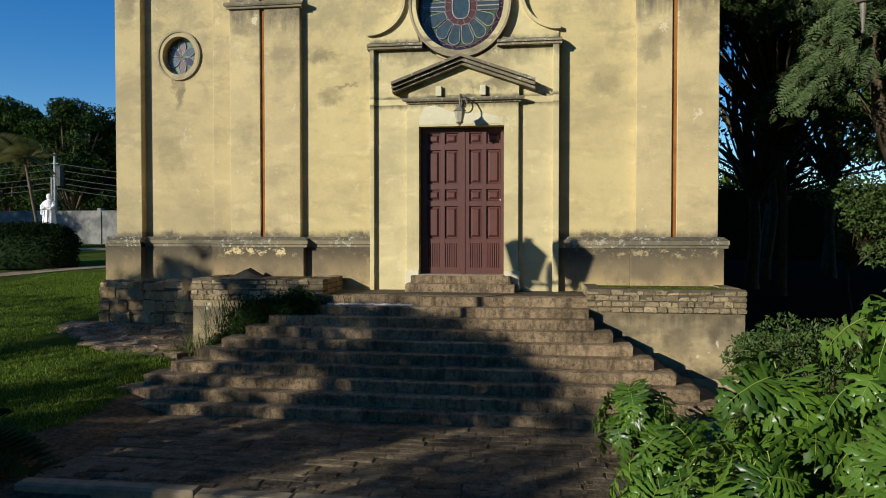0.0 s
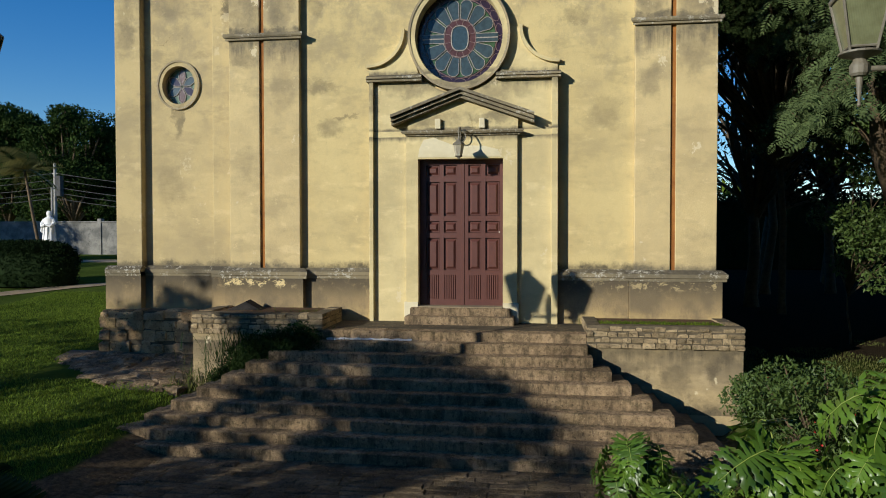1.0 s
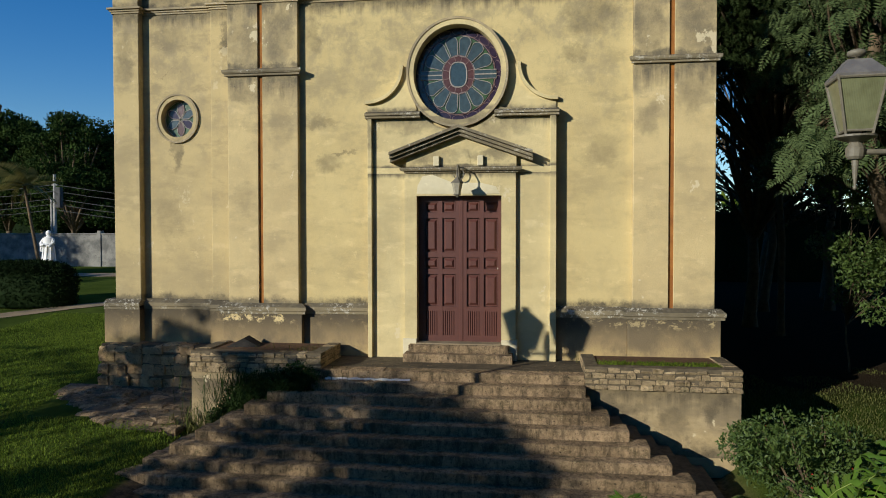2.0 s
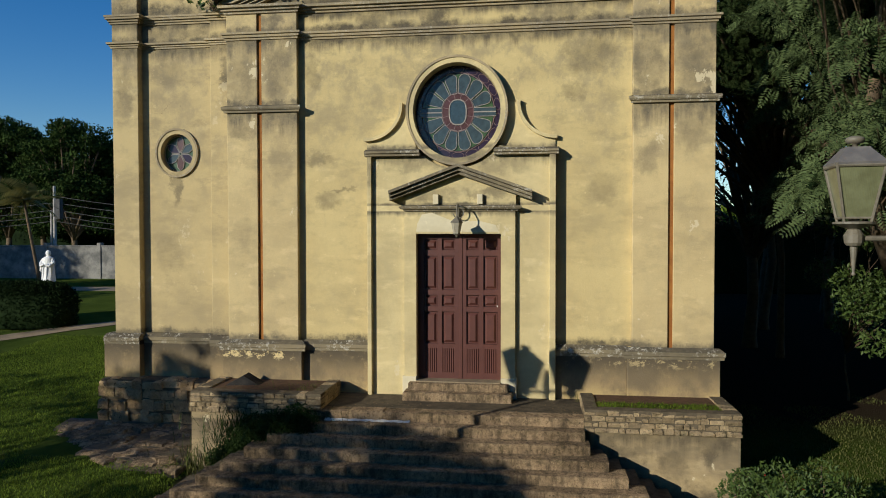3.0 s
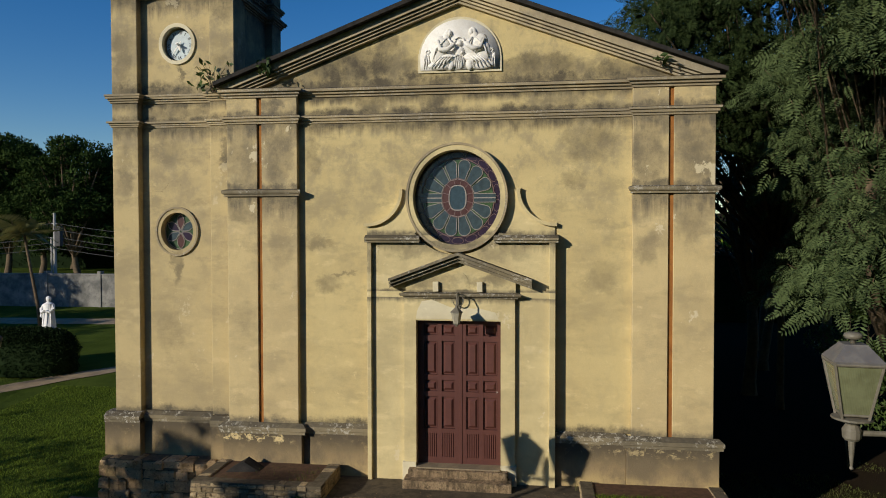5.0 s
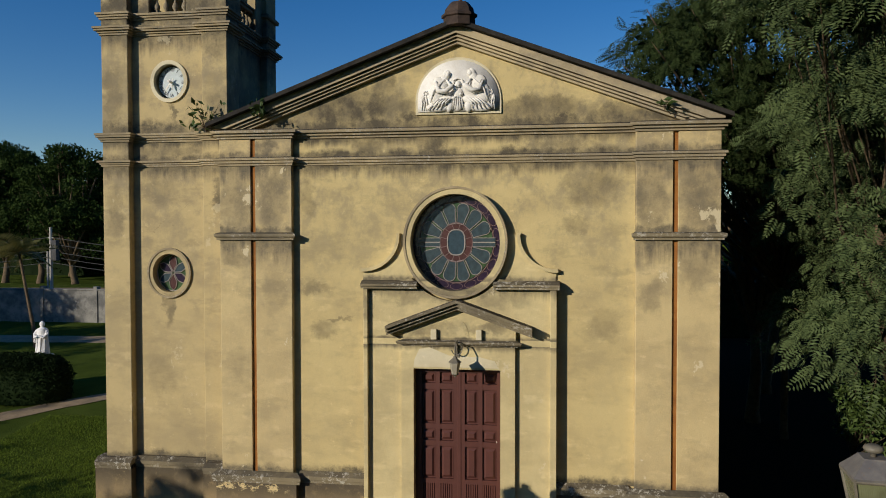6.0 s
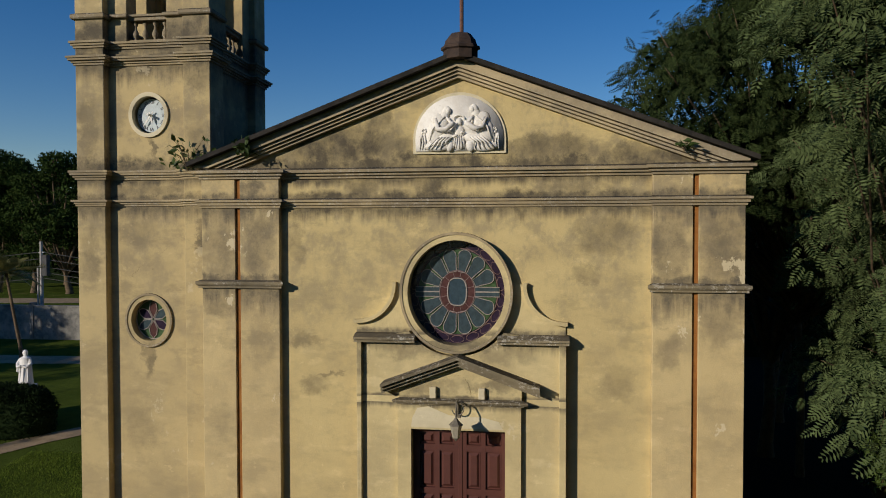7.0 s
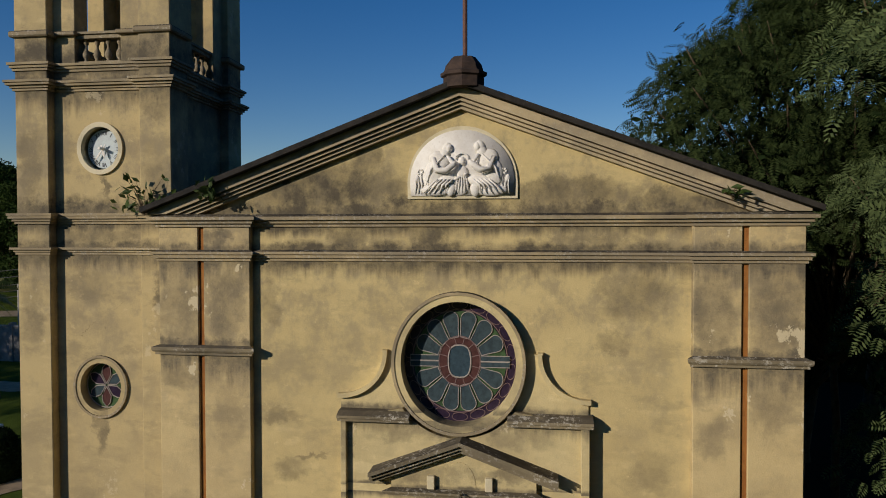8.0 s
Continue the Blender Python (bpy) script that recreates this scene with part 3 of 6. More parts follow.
# portal: outer strips, coping and sunk panel
portal = part("portal_surround", box((-1.58, -1.505, -0.20, 0.0, -0.25, 3.93), bevel=0.006), portal_plaster, church, "pale plaster portal round the door")
part("portal_strip", box((1.54, 1.645, -0.20, 0.0, -0.25, 3.93), bevel=0.006), portal_plaster, portal)
panel_outer = [(-1.505, -0.25), (-0.93, -0.25), (-0.93, 2.97), (0.97, 2.97), (0.97, -0.25), (1.54, -0.25), (1.54, 3.93)]
arc = [(x, z) for x, z in ellipse(*ROSE, 0.93, 0.98, 25, math.radians(-38), math.radians(-142))]
part("portal_panel", plate(panel_outer + arc[:1] + arc[1:] + [(-1.505, 3.93)], [], -0.12, 0.0), portal_plaster, portal)
for a, b in ((-1.62, -0.66), (0.61, 1.69)):
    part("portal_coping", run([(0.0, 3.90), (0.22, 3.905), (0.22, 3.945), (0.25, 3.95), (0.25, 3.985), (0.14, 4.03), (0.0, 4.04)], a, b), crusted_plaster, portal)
for x0, x1 in ((-1.47, -0.72), (0.73, 1.53)):
    part("portal_foot", box((max(x0, -0.96) if x0 < 0 else x0, x1 if x0 < 0 else 1.0, -0.225, 0.0, -0.25, 0.12), bevel=0.006), white_plaster, portal)

# door surround
surround = part("door_surround", plate([(-0.93, 0.12), (-0.72, 0.12), (-0.72, 2.57), (0.73, 2.57), (0.73, 0.12), (0.97, 0.12), (0.97, 2.97), (-0.93, 2.97)], [], -0.20, 0.0), portal_plaster, church)
part("keystone_patch", plate([(-0.72, 2.60), (0.70, 2.60), (0.64, 2.72), (0.40, 2.78), (-0.12, 2.80), (-0.45, 2.93), (-0.62, 2.90), (-0.70, 2.74)], [], -0.2035, -0.19), white_plaster, surround, "patch of bared pale plaster")
# small pediment over the door
ped = part("door_pediment", plate([(-0.90, 3.0), (0.98, 3.0), (0.98, 3.28), (0.02, 3.66), (-0.90, 3.28)], [], -0.20, 0.0), portal_plaster, church, "little stained pediment over the door")
part("pediment_cornice", run([(0.20, 2.955), (0.235, 2.96), (0.235, 2.985), (0.28, 2.99), (0.30, 3.02), (0.30, 3.04), (0.20, 3.06)], -0.90, 0.98, 1.0), crusted_plaster, ped)
for side in (-1, 1):
    bm = bmesh.new()
    for d0, d1, out in ((0.0, 0.05, 0.43), (0.06, 0.11, 0.375), (0.12, 0.165, 0.32), (0.01, 0.16, 0.28)):
        ex = 1.18 if side < 0 else 1.23
        ze = 3.30
        pts = [(0.02, 3.74 - d0), (0.02 + side * ex, ze - d0), (0.02 + side * ex, ze - d1), (0.02, 3.74 - d1)]
        plate(pts if side > 0 else pts[::-1], [], -out, -0.12, bm)
    part("pediment_rake", bm, crusted_plaster, ped, "stepped raking moulding crusted with lichen")
for a in (-0.42, 0.33):
    part("pediment_block", box((a, a + 0.10, -0.27, -0.19, 3.07, 3.24), bevel=0.008), white_plaster, ped)
part("lunette", plate(ellipse(0.0, 3.09, 0.21, 0.33, 20, 0, math.pi), [], -0.206, -0.19), portal_plaster, ped, "cream half-round patch")

# door steps
for x0, x1, y0, z0, z1 in ((-0.90, 0.93, -0.55, -0.27, -0.09), (-0.84, 0.86, -0.36, -0.10, 0.035)):
    part("door_step", box((x0, x1, y0, 0.0, z0, z1), bevel=0.012), step_stone_mat, church, "worn sandstone door step")
part("threshold", box((-0.715, 0.725, -0.27, 0.05, 0.03, 0.055), bevel=0.005), kerb_mat, church)

# panelled double door
door = part("door", box((-0.74, 0.75, 0.03, 0.08, 0.05, 2.6)), door_paint, church, "closed double door in dull oxblood paint")


def raised(x0, x1, z0, z1, y):
    bm = box((x0, x1, y - 0.012, y, z0, z1))
    d, e = 0.018, 0.055
    o = [bm.verts.new(p) for p in ((x0 + d, y - 0.012, z0 + d), (x1 - d, y - 0.012, z0 + d), (x1 - d, y - 0.012, z1 - d), (x0 + d, y - 0.012, z1 - d))]
    n = [bm.verts.new(p) for p in ((x0 + e, y - 0.042, z0 + e), (x1 - e, y - 0.042, z0 + e), (x1 - e, y - 0.042, z1 - e), (x0 + e, y - 0.042, z1 - e))]
    for i in range(4):
        bm.faces.new((o[i], o[(i + 1) % 4], n[(i + 1) % 4], n[i]))
    bm.faces.new(n)
    return bm


for x0, x1, cols in ((-0.72, 0.03, ((-0.61, -0.375), (-0.30, -0.07))), (0.03, 0.73, ((0.125, 0.345), (0.42, 0.665)))):
    stiles = [(x0, cols[0][0], -0.014, 0.03, 0.055, 2.57), (cols[0][1], cols[1][0], -0.014, 0.03, 0.055, 2.57), (cols[1][1], x1, -0.014, 0.03, 0.055, 2.57)]
    rows = ((0.16, 0.58), (0.66, 1.22), (1.31, 1.51), (1.60, 2.19), (2.29, 2.48))
    zs = [0.055] + [z for r in rows for z in r] + [2.57]
    rails = [(x0, x1, -0.001, 0.03, zs[i], zs[i + 1]) for i in range(0, len(zs), 2)]
    rails = [(a, b, -0.0125, 0.03, c, d) for a, b, _, _, c, d in rails]
    part("leaf_frame", box(*stiles, *rails), door_paint, door)
    for z0, z1 in rows[1:]:
        for a, b in cols:
            part("door_panel", raised(a + 0.008, b - 0.008, z0 + 0.008, z1 - 0.008, 0.03), door_paint, door)
    n = 15
    a, b = cols[0][0] - 0.01, cols[1][1] + 0.01
    front = []
    for i in range(n):
        u0, u1, u2 = (a + (b - a) * (i + f) / n for f in (0.0, 0.18, 0.82))
        front += [(u0, 0.012), (u1, -0.012), (u2, -0.012)]
    front += [(b, 0.012), (b, 0.029), (a, 0.029)]
    bm = bmesh.new()
    lo, up = ([bm.verts.new((x, y, z)) for x, y in front] for z in rows[0])
    for i in range(len(front)):
        bm.faces.new((lo[i], lo[(i + 1) % len(front)], up[(i + 1) % len(front)], up[i]))
    bm.faces.new(up)
    part("ribbed_panel", bm, door_paint, door)
part("cover_strip", box((0.0, 0.06, -0.025, 0.01, 0.055, 2.57), bevel=0.006), door_paint, door)
part("lock_plate", box((0.655, 0.685, -0.012, 0.0, 1.30, 1.335)), marble, door, "small pale lock")

# wall lantern over the door
wl = thing("wall_lantern", "old iron wall lantern on a scrolled bracket over the door", "lantern", (0.02, -0.2, 2.95))
part("bracket", tube([(0.0, 0.0, -0.10), (0, -0.06, 0.05), (0, -0.16, 0.12), (0, -0.28, 0.10), (0, -0.36, 0.0), (0, -0.36, -0.12)], 0.012, 6), lamp_metal, wl)
part("scroll", tube([(0.0, -0.02, -0.12)] + [(0.10 * math.sin(a) * 0.9, -0.10, -0.02 + 0.10 * math.cos(a)) for a in [i * 0.5 for i in range(10)]], 0.010, 6), lamp_metal, wl)
part("back_plate", box((-0.03, 0.03, -0.015, 0.0, -0.18, 0.08), bevel=0.004), lamp_metal, wl)
part("lantern_roof", lathe([(0.02, 0.09), (0.035, 0.06), (0.10, 0.0), (0.105, -0.015)], 6, (0, -0.36, -0.18)), lamp_metal, wl)
part("lantern_glass", lathe([(0.092, -0.015), (0.055, -0.19)], 6, (0, -0.36, -0.18)), pale_glass, wl)
part("lantern_base", lathe([(0.06, -0.19), (0.062, -0.205), (0.03, -0.22), (0.012, -0.25)], 6, (0, -0.36, -0.18)), lamp_metal, wl)

# rose window
rose = part("rose_window", plate(ellipse(*ROSE, 0.855, 0.915), [ellipse(*ROSE, 0.75, 0.81)], -0.15, 0.25), portal_plaster, church, "oval rose window of faded stained glass in a deep moulded ring")
part("ring_moulding", plate(ellipse(*ROSE, 0.875, 0.935), [ellipse(*ROSE, 0.835, 0.895)], -0.165, 0.0), cornice_plaster, rose)
GY = 0.085


def oval(r):
    return ellipse(*ROSE, 0.75 * r, 0.81 * r)


def polar(r, a):
    return (ROSE[0] + 0.75 * r * math.cos(a), ROSE[1] + 0.81 * r * math.sin(a))


part("backing_glass", plate(oval(1.0), [], GY + 0.02, GY + 0.03), glass_purple, rose, "dark purple border glass")
part("green_glass", plate(oval(0.82), [oval(0.3)], GY + 0.012, GY + 0.02), glass_green, rose)


def petal(mid, half, r0, r1):
    """A round-ended petal in polar measure."""
    side = [polar(r, mid - half * (0.95 if r < 0.6 else 1.0)) for r in (r0, 0.55, r1 - 0.13)]
    tip = [polar(r1 - 0.13 + 0.13 * math.sin(t), mid - half * math.cos(t)) for t in [math.pi * k / 8 for k in range(1, 8)]]
    return side + tip + [polar(r, mid + half * (0.95 if r < 0.6 else 1.0)) for r in (r1 - 0.13, 0.55, r0)]


def outline(loop, y, r):
    return tube([(x, y, z) for x, z in loop] + [(loop[0][0], y, loop[0][1])], r, 5)


for side in (0.0, math.pi):
    for k in range(6):
        mid = side + math.radians(12 + 156 * (k + 0.5) / 6)
        lp = petal(mid, math.radians(11.2), 0.40, 0.83)
        p = part("petal", plate(lp, [], GY, GY + 0.012), glass_blue, rose, "blue-grey petal pane")
        part("petal_came", outline(lp, GY - 0.003, 0.006), lead, p)
    sg = 1 if side == 0 else -1
    for za, zb in ((-0.075, -0.004), (0.004, 0.075)):
        xs = sorted((ROSE[0] + sg * 0.28, ROSE[0] + sg * 0.66))
        lp = [(xs[0], ROSE[1] + za), (xs[1], ROSE[1] + za), (xs[1], ROSE[1] + zb), (xs[0], ROSE[1] + zb)]
        p = part("bar_pane", plate(lp, [], GY - 0.001, GY + 0.011), glass_blue, rose)
        part("pane_came", outline(lp, GY - 0.003, 0.006), lead, p)
p = part("red_ring", plate(ellipse(*ROSE, 0.275, 0.335), [ellipse(*ROSE, 0.165, 0.235)], GY - 0.002, GY + 0.01), glass_red, rose, "dull red ring")
part("ring_came", outline(ellipse(*ROSE, 0.275, 0.335, 40), GY - 0.004, 0.007), lead_pink, p)
for k in range(12):
    a = 2 * math.pi * (k + 0.5) / 12
    part("ring_bar", tube([(ROSE[0] + 0.165 * math.cos(a), GY - 0.004, ROSE[1] + 0.235 * math.sin(a)), (ROSE[0] + 0.275 * math.cos(a), GY - 0.004, ROSE[1] + 0.335 * math.sin(a))], 0.006, 5), lead_pink, p)
med = []
for t in range(28):
    a = 2 * math.pi * t / 28
    med.append((ROSE[0] + 0.15 * math.copysign(abs(math.cos(a)) ** 0.7, math.cos(a)), ROSE[1] + 0.215 * math.copysign(abs(math.sin(a)) ** 0.8, math.sin(a))))
p = part("medallion", plate(med, [], GY - 0.006, GY + 0.01), glass_centre, rose, "speckled blue oval medallion")
part("medallion_came", outline(med, GY - 0.008, 0.011), lead, p)
for k in range(18):
    a = 2 * math.pi * (k + 0.5) / 18
    u = (polar(0.92, a), a)
    lp = [(u[0][0] + 0.055 * math.cos(t) * math.cos(a) - 0.105 * math.sin(t) * math.sin(a), u[0][1] + 0.055 * math.cos(t) * math.sin(a) + 0.105 * math.sin(t) * math.cos(a)) for t in [2 * math.pi * q / 14 for q in range(14)]]
    part("border_came", outline(lp, GY + 0.015, 0.0045), lead_pink, rose)
part("rim_came", outline(oval(0.845), GY + 0.01, 0.007), lead_pink, rose)

# scrolls beside the rose
for sg in (-1, 1):
    cx = -1.03 if sg < 0 else 1.05
    arc = [(cx + sg * (0.62 - 0.62 * math.cos(t)) * 0.95, 4.24 + 0.56 - 0.56 * math.sin(t)) for t in [math.pi / 2 * k / 16 for k in range(17)]]
    inner = [(x - sg * 0.055 * math.cos(math.pi / 2 * k / 16), z - 0.06 * math.sin(math.pi / 2 * k / 16)) for k, (x, z) in enumerate(arc)]
    loop = [(cx - sg * 0.055, 4.83)] + inner + [(arc[-1][0] + sg * 0.03, arc[-1][1] - 0.06), (arc[-1][0] + sg * 0.03, arc[-1][1])] + arc[::-1] + [(cx + sg * 0.015, 4.83)]
    part("scroll_moulding", plate(loop, [], -0.10, 0.0), portal_plaster, church, "concave scroll moulding beside the rose window")
    field = inner + [(arc[-1][0], 4.03), (ROSE[0] + sg * 0.7, 4.03)] + [(ROSE[0] + sg * 0.80, 4.35), (ROSE[0] + sg * 0.88, 4.6), (ROSE[0] + sg * 0.86, 4.83)]
    part("scroll_field", plate(field, [], -0.03, 0.0), portal_plaster, church)

# relief in the gable: an arched white plaque with rounded figures, as plain shapes
arch = [(-0.66, 6.86), (0.69, 6.86)] + ellipse(0.015, 7.05, 0.68, 0.66, 25, 0, math.pi)
part("relief_border", plate([(-0.70, 6.82), (0.735, 6.82)] + ellipse(0.015, 7.03, 0.72, 0.73, 25, 0, math.pi), [], -0.03, 0.0), white_plaster, church)
bm = plate(arch, [], -0.05, -0.028)


def lump(x, z, rx, rz, d, tilt=0.0):
    m4 = pose(x, -0.05, z, 0, tilt, 0) @ Matrix.Diagonal((rx, d, rz, 1))
    bmesh.ops.create_uvsphere(bm, u_segments=12, v_segments=8, radius=1.0, matrix=m4)


def fold(pts, r):
    tube([(x, -0.05 - d, z) for x, z, d in pts], [r * 0.5] + [r] * (len(pts) - 2) + [r * 0.4], 6, bm)


def relief_body(x, z, lean, s):
    """A rounded draped seated form that bends towards lean: hooded top, broad shoulder, arm, lap and falling folds."""
    lump(x, z - 0.01, 0.046 * s, 0.062 * s, 0.06, lean * 16)
    lump(x - lean * 0.035 * s, z - 0.01, 0.06 * s, 0.085 * s, 0.045, lean * 24)
    lump(x - lean * 0.06 * s, z - 0.08 * s, 0.07 * s, 0.10 * s, 0.05, lean * 30)
    lump(x - lean * 0.13 * s, z - 0.17 * s, 0.15 * s, 0.12 * s, 0.06, lean * 35)
    lump(x - lean * 0.19 * s, z - 0.33 * s, 0.14 * s, 0.19 * s, 0.06, lean * 14)
    lump(x - lean * 0.05 * s, z - 0.45 * s, 0.20 * s, 0.09 * s, 0.07, lean * -8)
    lump(x - lean * 0.17 * s, z - 0.56 * s, 0.22 * s, 0.08 * s, 0.05, 0)
    lump(x + lean * 0.03 * s, z - 0.55 * s, 0.07 * s, 0.10 * s, 0.06, lean * 10)
    fold([(x - lean * 0.20 * s, z - 0.13 * s, 0.05), (x - lean * 0.16 * s, z - 0.30 * s, 0.09), (x - lean * 0.03 * s, z - 0.31 * s, 0.10), (x + lean * 0.07 * s, z - 0.23 * s, 0.09), (x + lean * 0.10 * s, z - 0.19 * s, 0.08)], 0.045 * s)
    fold([(x - lean * 0.02 * s, z - 0.11 * s, 0.05), (x + lean * 0.05 * s, z - 0.21 * s, 0.07), (x + lean * 0.11 * s, z - 0.24 * s, 0.07)], 0.032 * s)
    for q in range(4):
        fold([(x - lean * (0.05 + 0.03 * q) * s, z - 0.10 * s - 0.02 * q, 0.05), (x - lean * (0.17 + 0.02 * q) * s, z - (0.22 + 0.02 * q) * s, 0.075), (x - lean * (0.27 + 0.01 * q) * s, z - (0.40 + 0.03 * q) * s, 0.04)], 0.014)
    for q in range(5):
        fold([(x + lean * (0.06 - 0.05 * q) * s, z - 0.42 * s, 0.075), (x - lean * (0.03 + 0.05 * q) * s, z - 0.50 * s, 0.085), (x - lean * (0.05 + 0.075 * q) * s, z - 0.61 * s, 0.045)], 0.015)


relief_body(-0.15, 7.48, 1, 0.98)
relief_body(0.22, 7.50, -1, 1.02)
# smaller form between them, with a flat ring behind the top
lump(0.02, 7.30, 0.05, 0.06, 0.055)
fold([(0.02 + 0.085 * math.cos(t), 7.32 + 0.085 * math.sin(t), 0.02) for t in [math.pi * q / 10 for q in range(11)]], 0.012)
lump(0.02, 7.15, 0.085, 0.10, 0.05)
lump(0.02, 6.99, 0.10, 0.13, 0.045)
lump(0.07, 7.13, 0.035, 0.028, 0.09)
lump(-0.04, 7.08, 0.06, 0.03, 0.075, -20)
for q in range(5):
    fold([(-0.03 + 0.025 * q, 7.10, 0.045), (-0.05 + 0.035 * q, 7.0, 0.055), (-0.07 + 0.045 * q, 6.89, 0.03)], 0.011)
# stalks with small blossoms at both ends
for sx in (-1, 1):
    for q in range(3):
        x0 = 0.015 + sx * (0.53 + 0.04 * q)
        fold([(x0, 6.88, 0.005), (x0 - sx * 0.01, 7.0, 0.015), (x0 + sx * 0.005, 7.10 + 0.03 * (q == 0), 0.012)], 0.011)
    for q in range(6):
        lump(0.015 + sx * 0.545 + 0.03 * math.cos(q), 7.17 + 0.03 * math.sin(q), 0.014, 0.02, 0.02, 60 * q)
    lump(0.015 + sx * 0.59, 7.08, 0.03, 0.05, 0.025, 15)
part("relief_plaque", bm, marble, church, "white arched plaster relief with rounded forms", smooth=True)

# ridge block and iron pole
ridge = part("ridge_block", lathe([(0.29, 0.0), (0.29, 0.13), (0.33, 0.15), (0.33, 0.19), (0.28, 0.21), (0.255, 0.29), (0.17, 0.385), (0.05, 0.395)], 8, (0.055, -0.20, 8.21), squash=(0.9, 0.75)), ridge_stone, church, "blackened eight-sided stone block on the gable top")
part("pole", tube([(0.075, -0.22, 8.6), (0.075, -0.22, 10.6)], 0.03, 8), iron, ridge, "rusty iron pole")

# ---- bell tower ----
TX0, TX1, TY0, TY1 = -6.62, -4.19, 0.30, 2.68
TCX, TCY = -5.405, 1.49
oc_hole = ellipse(-5.41, 4.10, 0.33, 0.36, 36)
ck_hole = ellipse(-5.37, 7.62, 0.30, 0.32, 36)
tower = part("tower_wall", plate([(TX0 + 0.1, -1.7), (TX1 - 0.1, -1.7), (TX1 - 0.1, 8.85), (TX0 + 0.1, 8.85)], [oc_hole, ck_hole], 0.45, 0.75), tower_plaster, church)
part("tower_side_wall", box((TX0 + 0.15, TX0 + 0.45, 0.75, TY1 - 0.15, -1.7, 8.85), (TX1 - 0.45, TX1 - 0.15, 0.75, TY1 - 0.15, -1.7, 8.85), (TX0 + 0.45, TX1 - 0.45, TY1 - 0.45, TY1 - 0.15, -1.7, 8.85)), tower_plaster, church)
for a, b in ((TX0, TX0 + 0.52), (TX1 - 0.48, TX1)):
    for c, d in ((TY0, TY0 + 0.5), (TY1 - 0.5, TY1)):
        part("tower_pilaster", box((a, b, c, d, 0.6, 12.4), bevel=0.01), tower_plaster, church)


def tower_band(z0, z1, outs, name="tower_cornice"):
    """A stepped band round the tower that breaks forward over the corner pilasters."""
    bm = bmesh.new()
    n = len(outs)
    for i, o in enumerate(outs):
        za, zb = z0 + (z1 - z0) * i / n, z0 + (z1 - z0) * (i + 1) / n - 0.004
        box((TX0 + 0.15 - o, TX1 - 0.15 + o, TY0 + 0.15 - o, TY1 - 0.15 + o, za, zb), bm=bm)
        for a, b in ((TX0 - o, TX0 + 0.52 + o), (TX1 - 0.48 - o, TX1 + o)):
            for c, d in ((TY0 - o, TY0 + 0.5 + o), (TY1 - 0.5 - o, TY1 + o)):
                box((a, b, c, d, za + 0.002, zb + 0.002), bm=bm)
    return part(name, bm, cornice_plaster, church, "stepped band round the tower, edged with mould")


tower_band(6.06, 6.17, (0.02, 0.04, 0.075))
tower_band(6.51, 6.67, (0.025, 0.05, 0.085, 0.10))
tower_band(8.46, 8.61, (0.025, 0.05, 0.09, 0.11))
tower_band(8.75, 8.87, (0.025, 0.05, 0.075))
# belfry: piers, balustrades, upper wall
for a, b, c, d in ((TX0 + 0.5, -5.76, 0.45, 0.75), (-5.04, TX1 - 0.4, 0.45, 0.75), (TX0 + 0.5, -5.76, TY1 - 0.4, TY1 - 0.1), (-5.04, TX1 - 0.4, TY1 - 0.4, TY1 - 0.1),
                   (TX1 - 0.4, TX1 - 0.1, 0.75, 1.13), (TX1 - 0.4, TX1 - 0.1, 1.85, TY1 - 0.4), (TX0 + 0.1, TX0 + 0.4, 0.75, 1.13), (TX0 + 0.1, TX0 + 0.4, 1.85, TY1 - 0.4)):
    part("belfry_pier", box((a, b, c, d, 8.86, 11.6), bevel=0.008), tower_plaster, church)
part("belfry_head", box((TX0 + 0.1, TX1 - 0.1, 0.42, TY1 - 0.1, 11.6, 12.4)), tower_plaster, church)
tower_band(12.3, 12.5, (0.05, 0.12, 0.2))
part("belfry_floor", box((TX0 + 0.2, TX1 - 0.2, 0.5, TY1 - 0.2, 8.80, 8.90)), cornice_plaster, church)


def balustrade(at, turn):
    b = part("balustrade", box((-0.40, 0.40, -0.10, 0.10, 0.36, 0.42), (-0.43, 0.43, -0.13, 0.13, 0.42, 0.455), (-0.40, 0.40, -0.09, 0.09, -0.01, 0.03)), cornice_plaster, church, "low balustrade of turned balusters")
    b.matrix_basis = pose(*at, 0, 0, turn)
    prof = [(0.035, 0.03), (0.04, 0.05), (0.025, 0.065), (0.045, 0.10), (0.055, 0.14), (0.045, 0.18), (0.022, 0.23), (0.02, 0.28), (0.035, 0.30), (0.04, 0.33), (0.03, 0.34), (0.04, 0.36)]
    me = mesh_of("baluster", lathe(prof, 12))
    me.materials.append(cornice_plaster)
    me.polygons.foreach_set("use_smooth", [True] * len(me.polygons))
    for k in range(4):
        o = part("baluster", me, cornice_plaster, b)
        o.location = (-0.27 + 0.18 * k, 0, 0)


balustrade((-5.40, 0.58, 8.88), 0)
balustrade((-5.40, TY1 - 0.25, 8.88), 0)
balustrade((TX1 - 0.25, 1.49, 8.88), 90)
balustrade((TX0 + 0.25, 1.49, 8.88), 90)
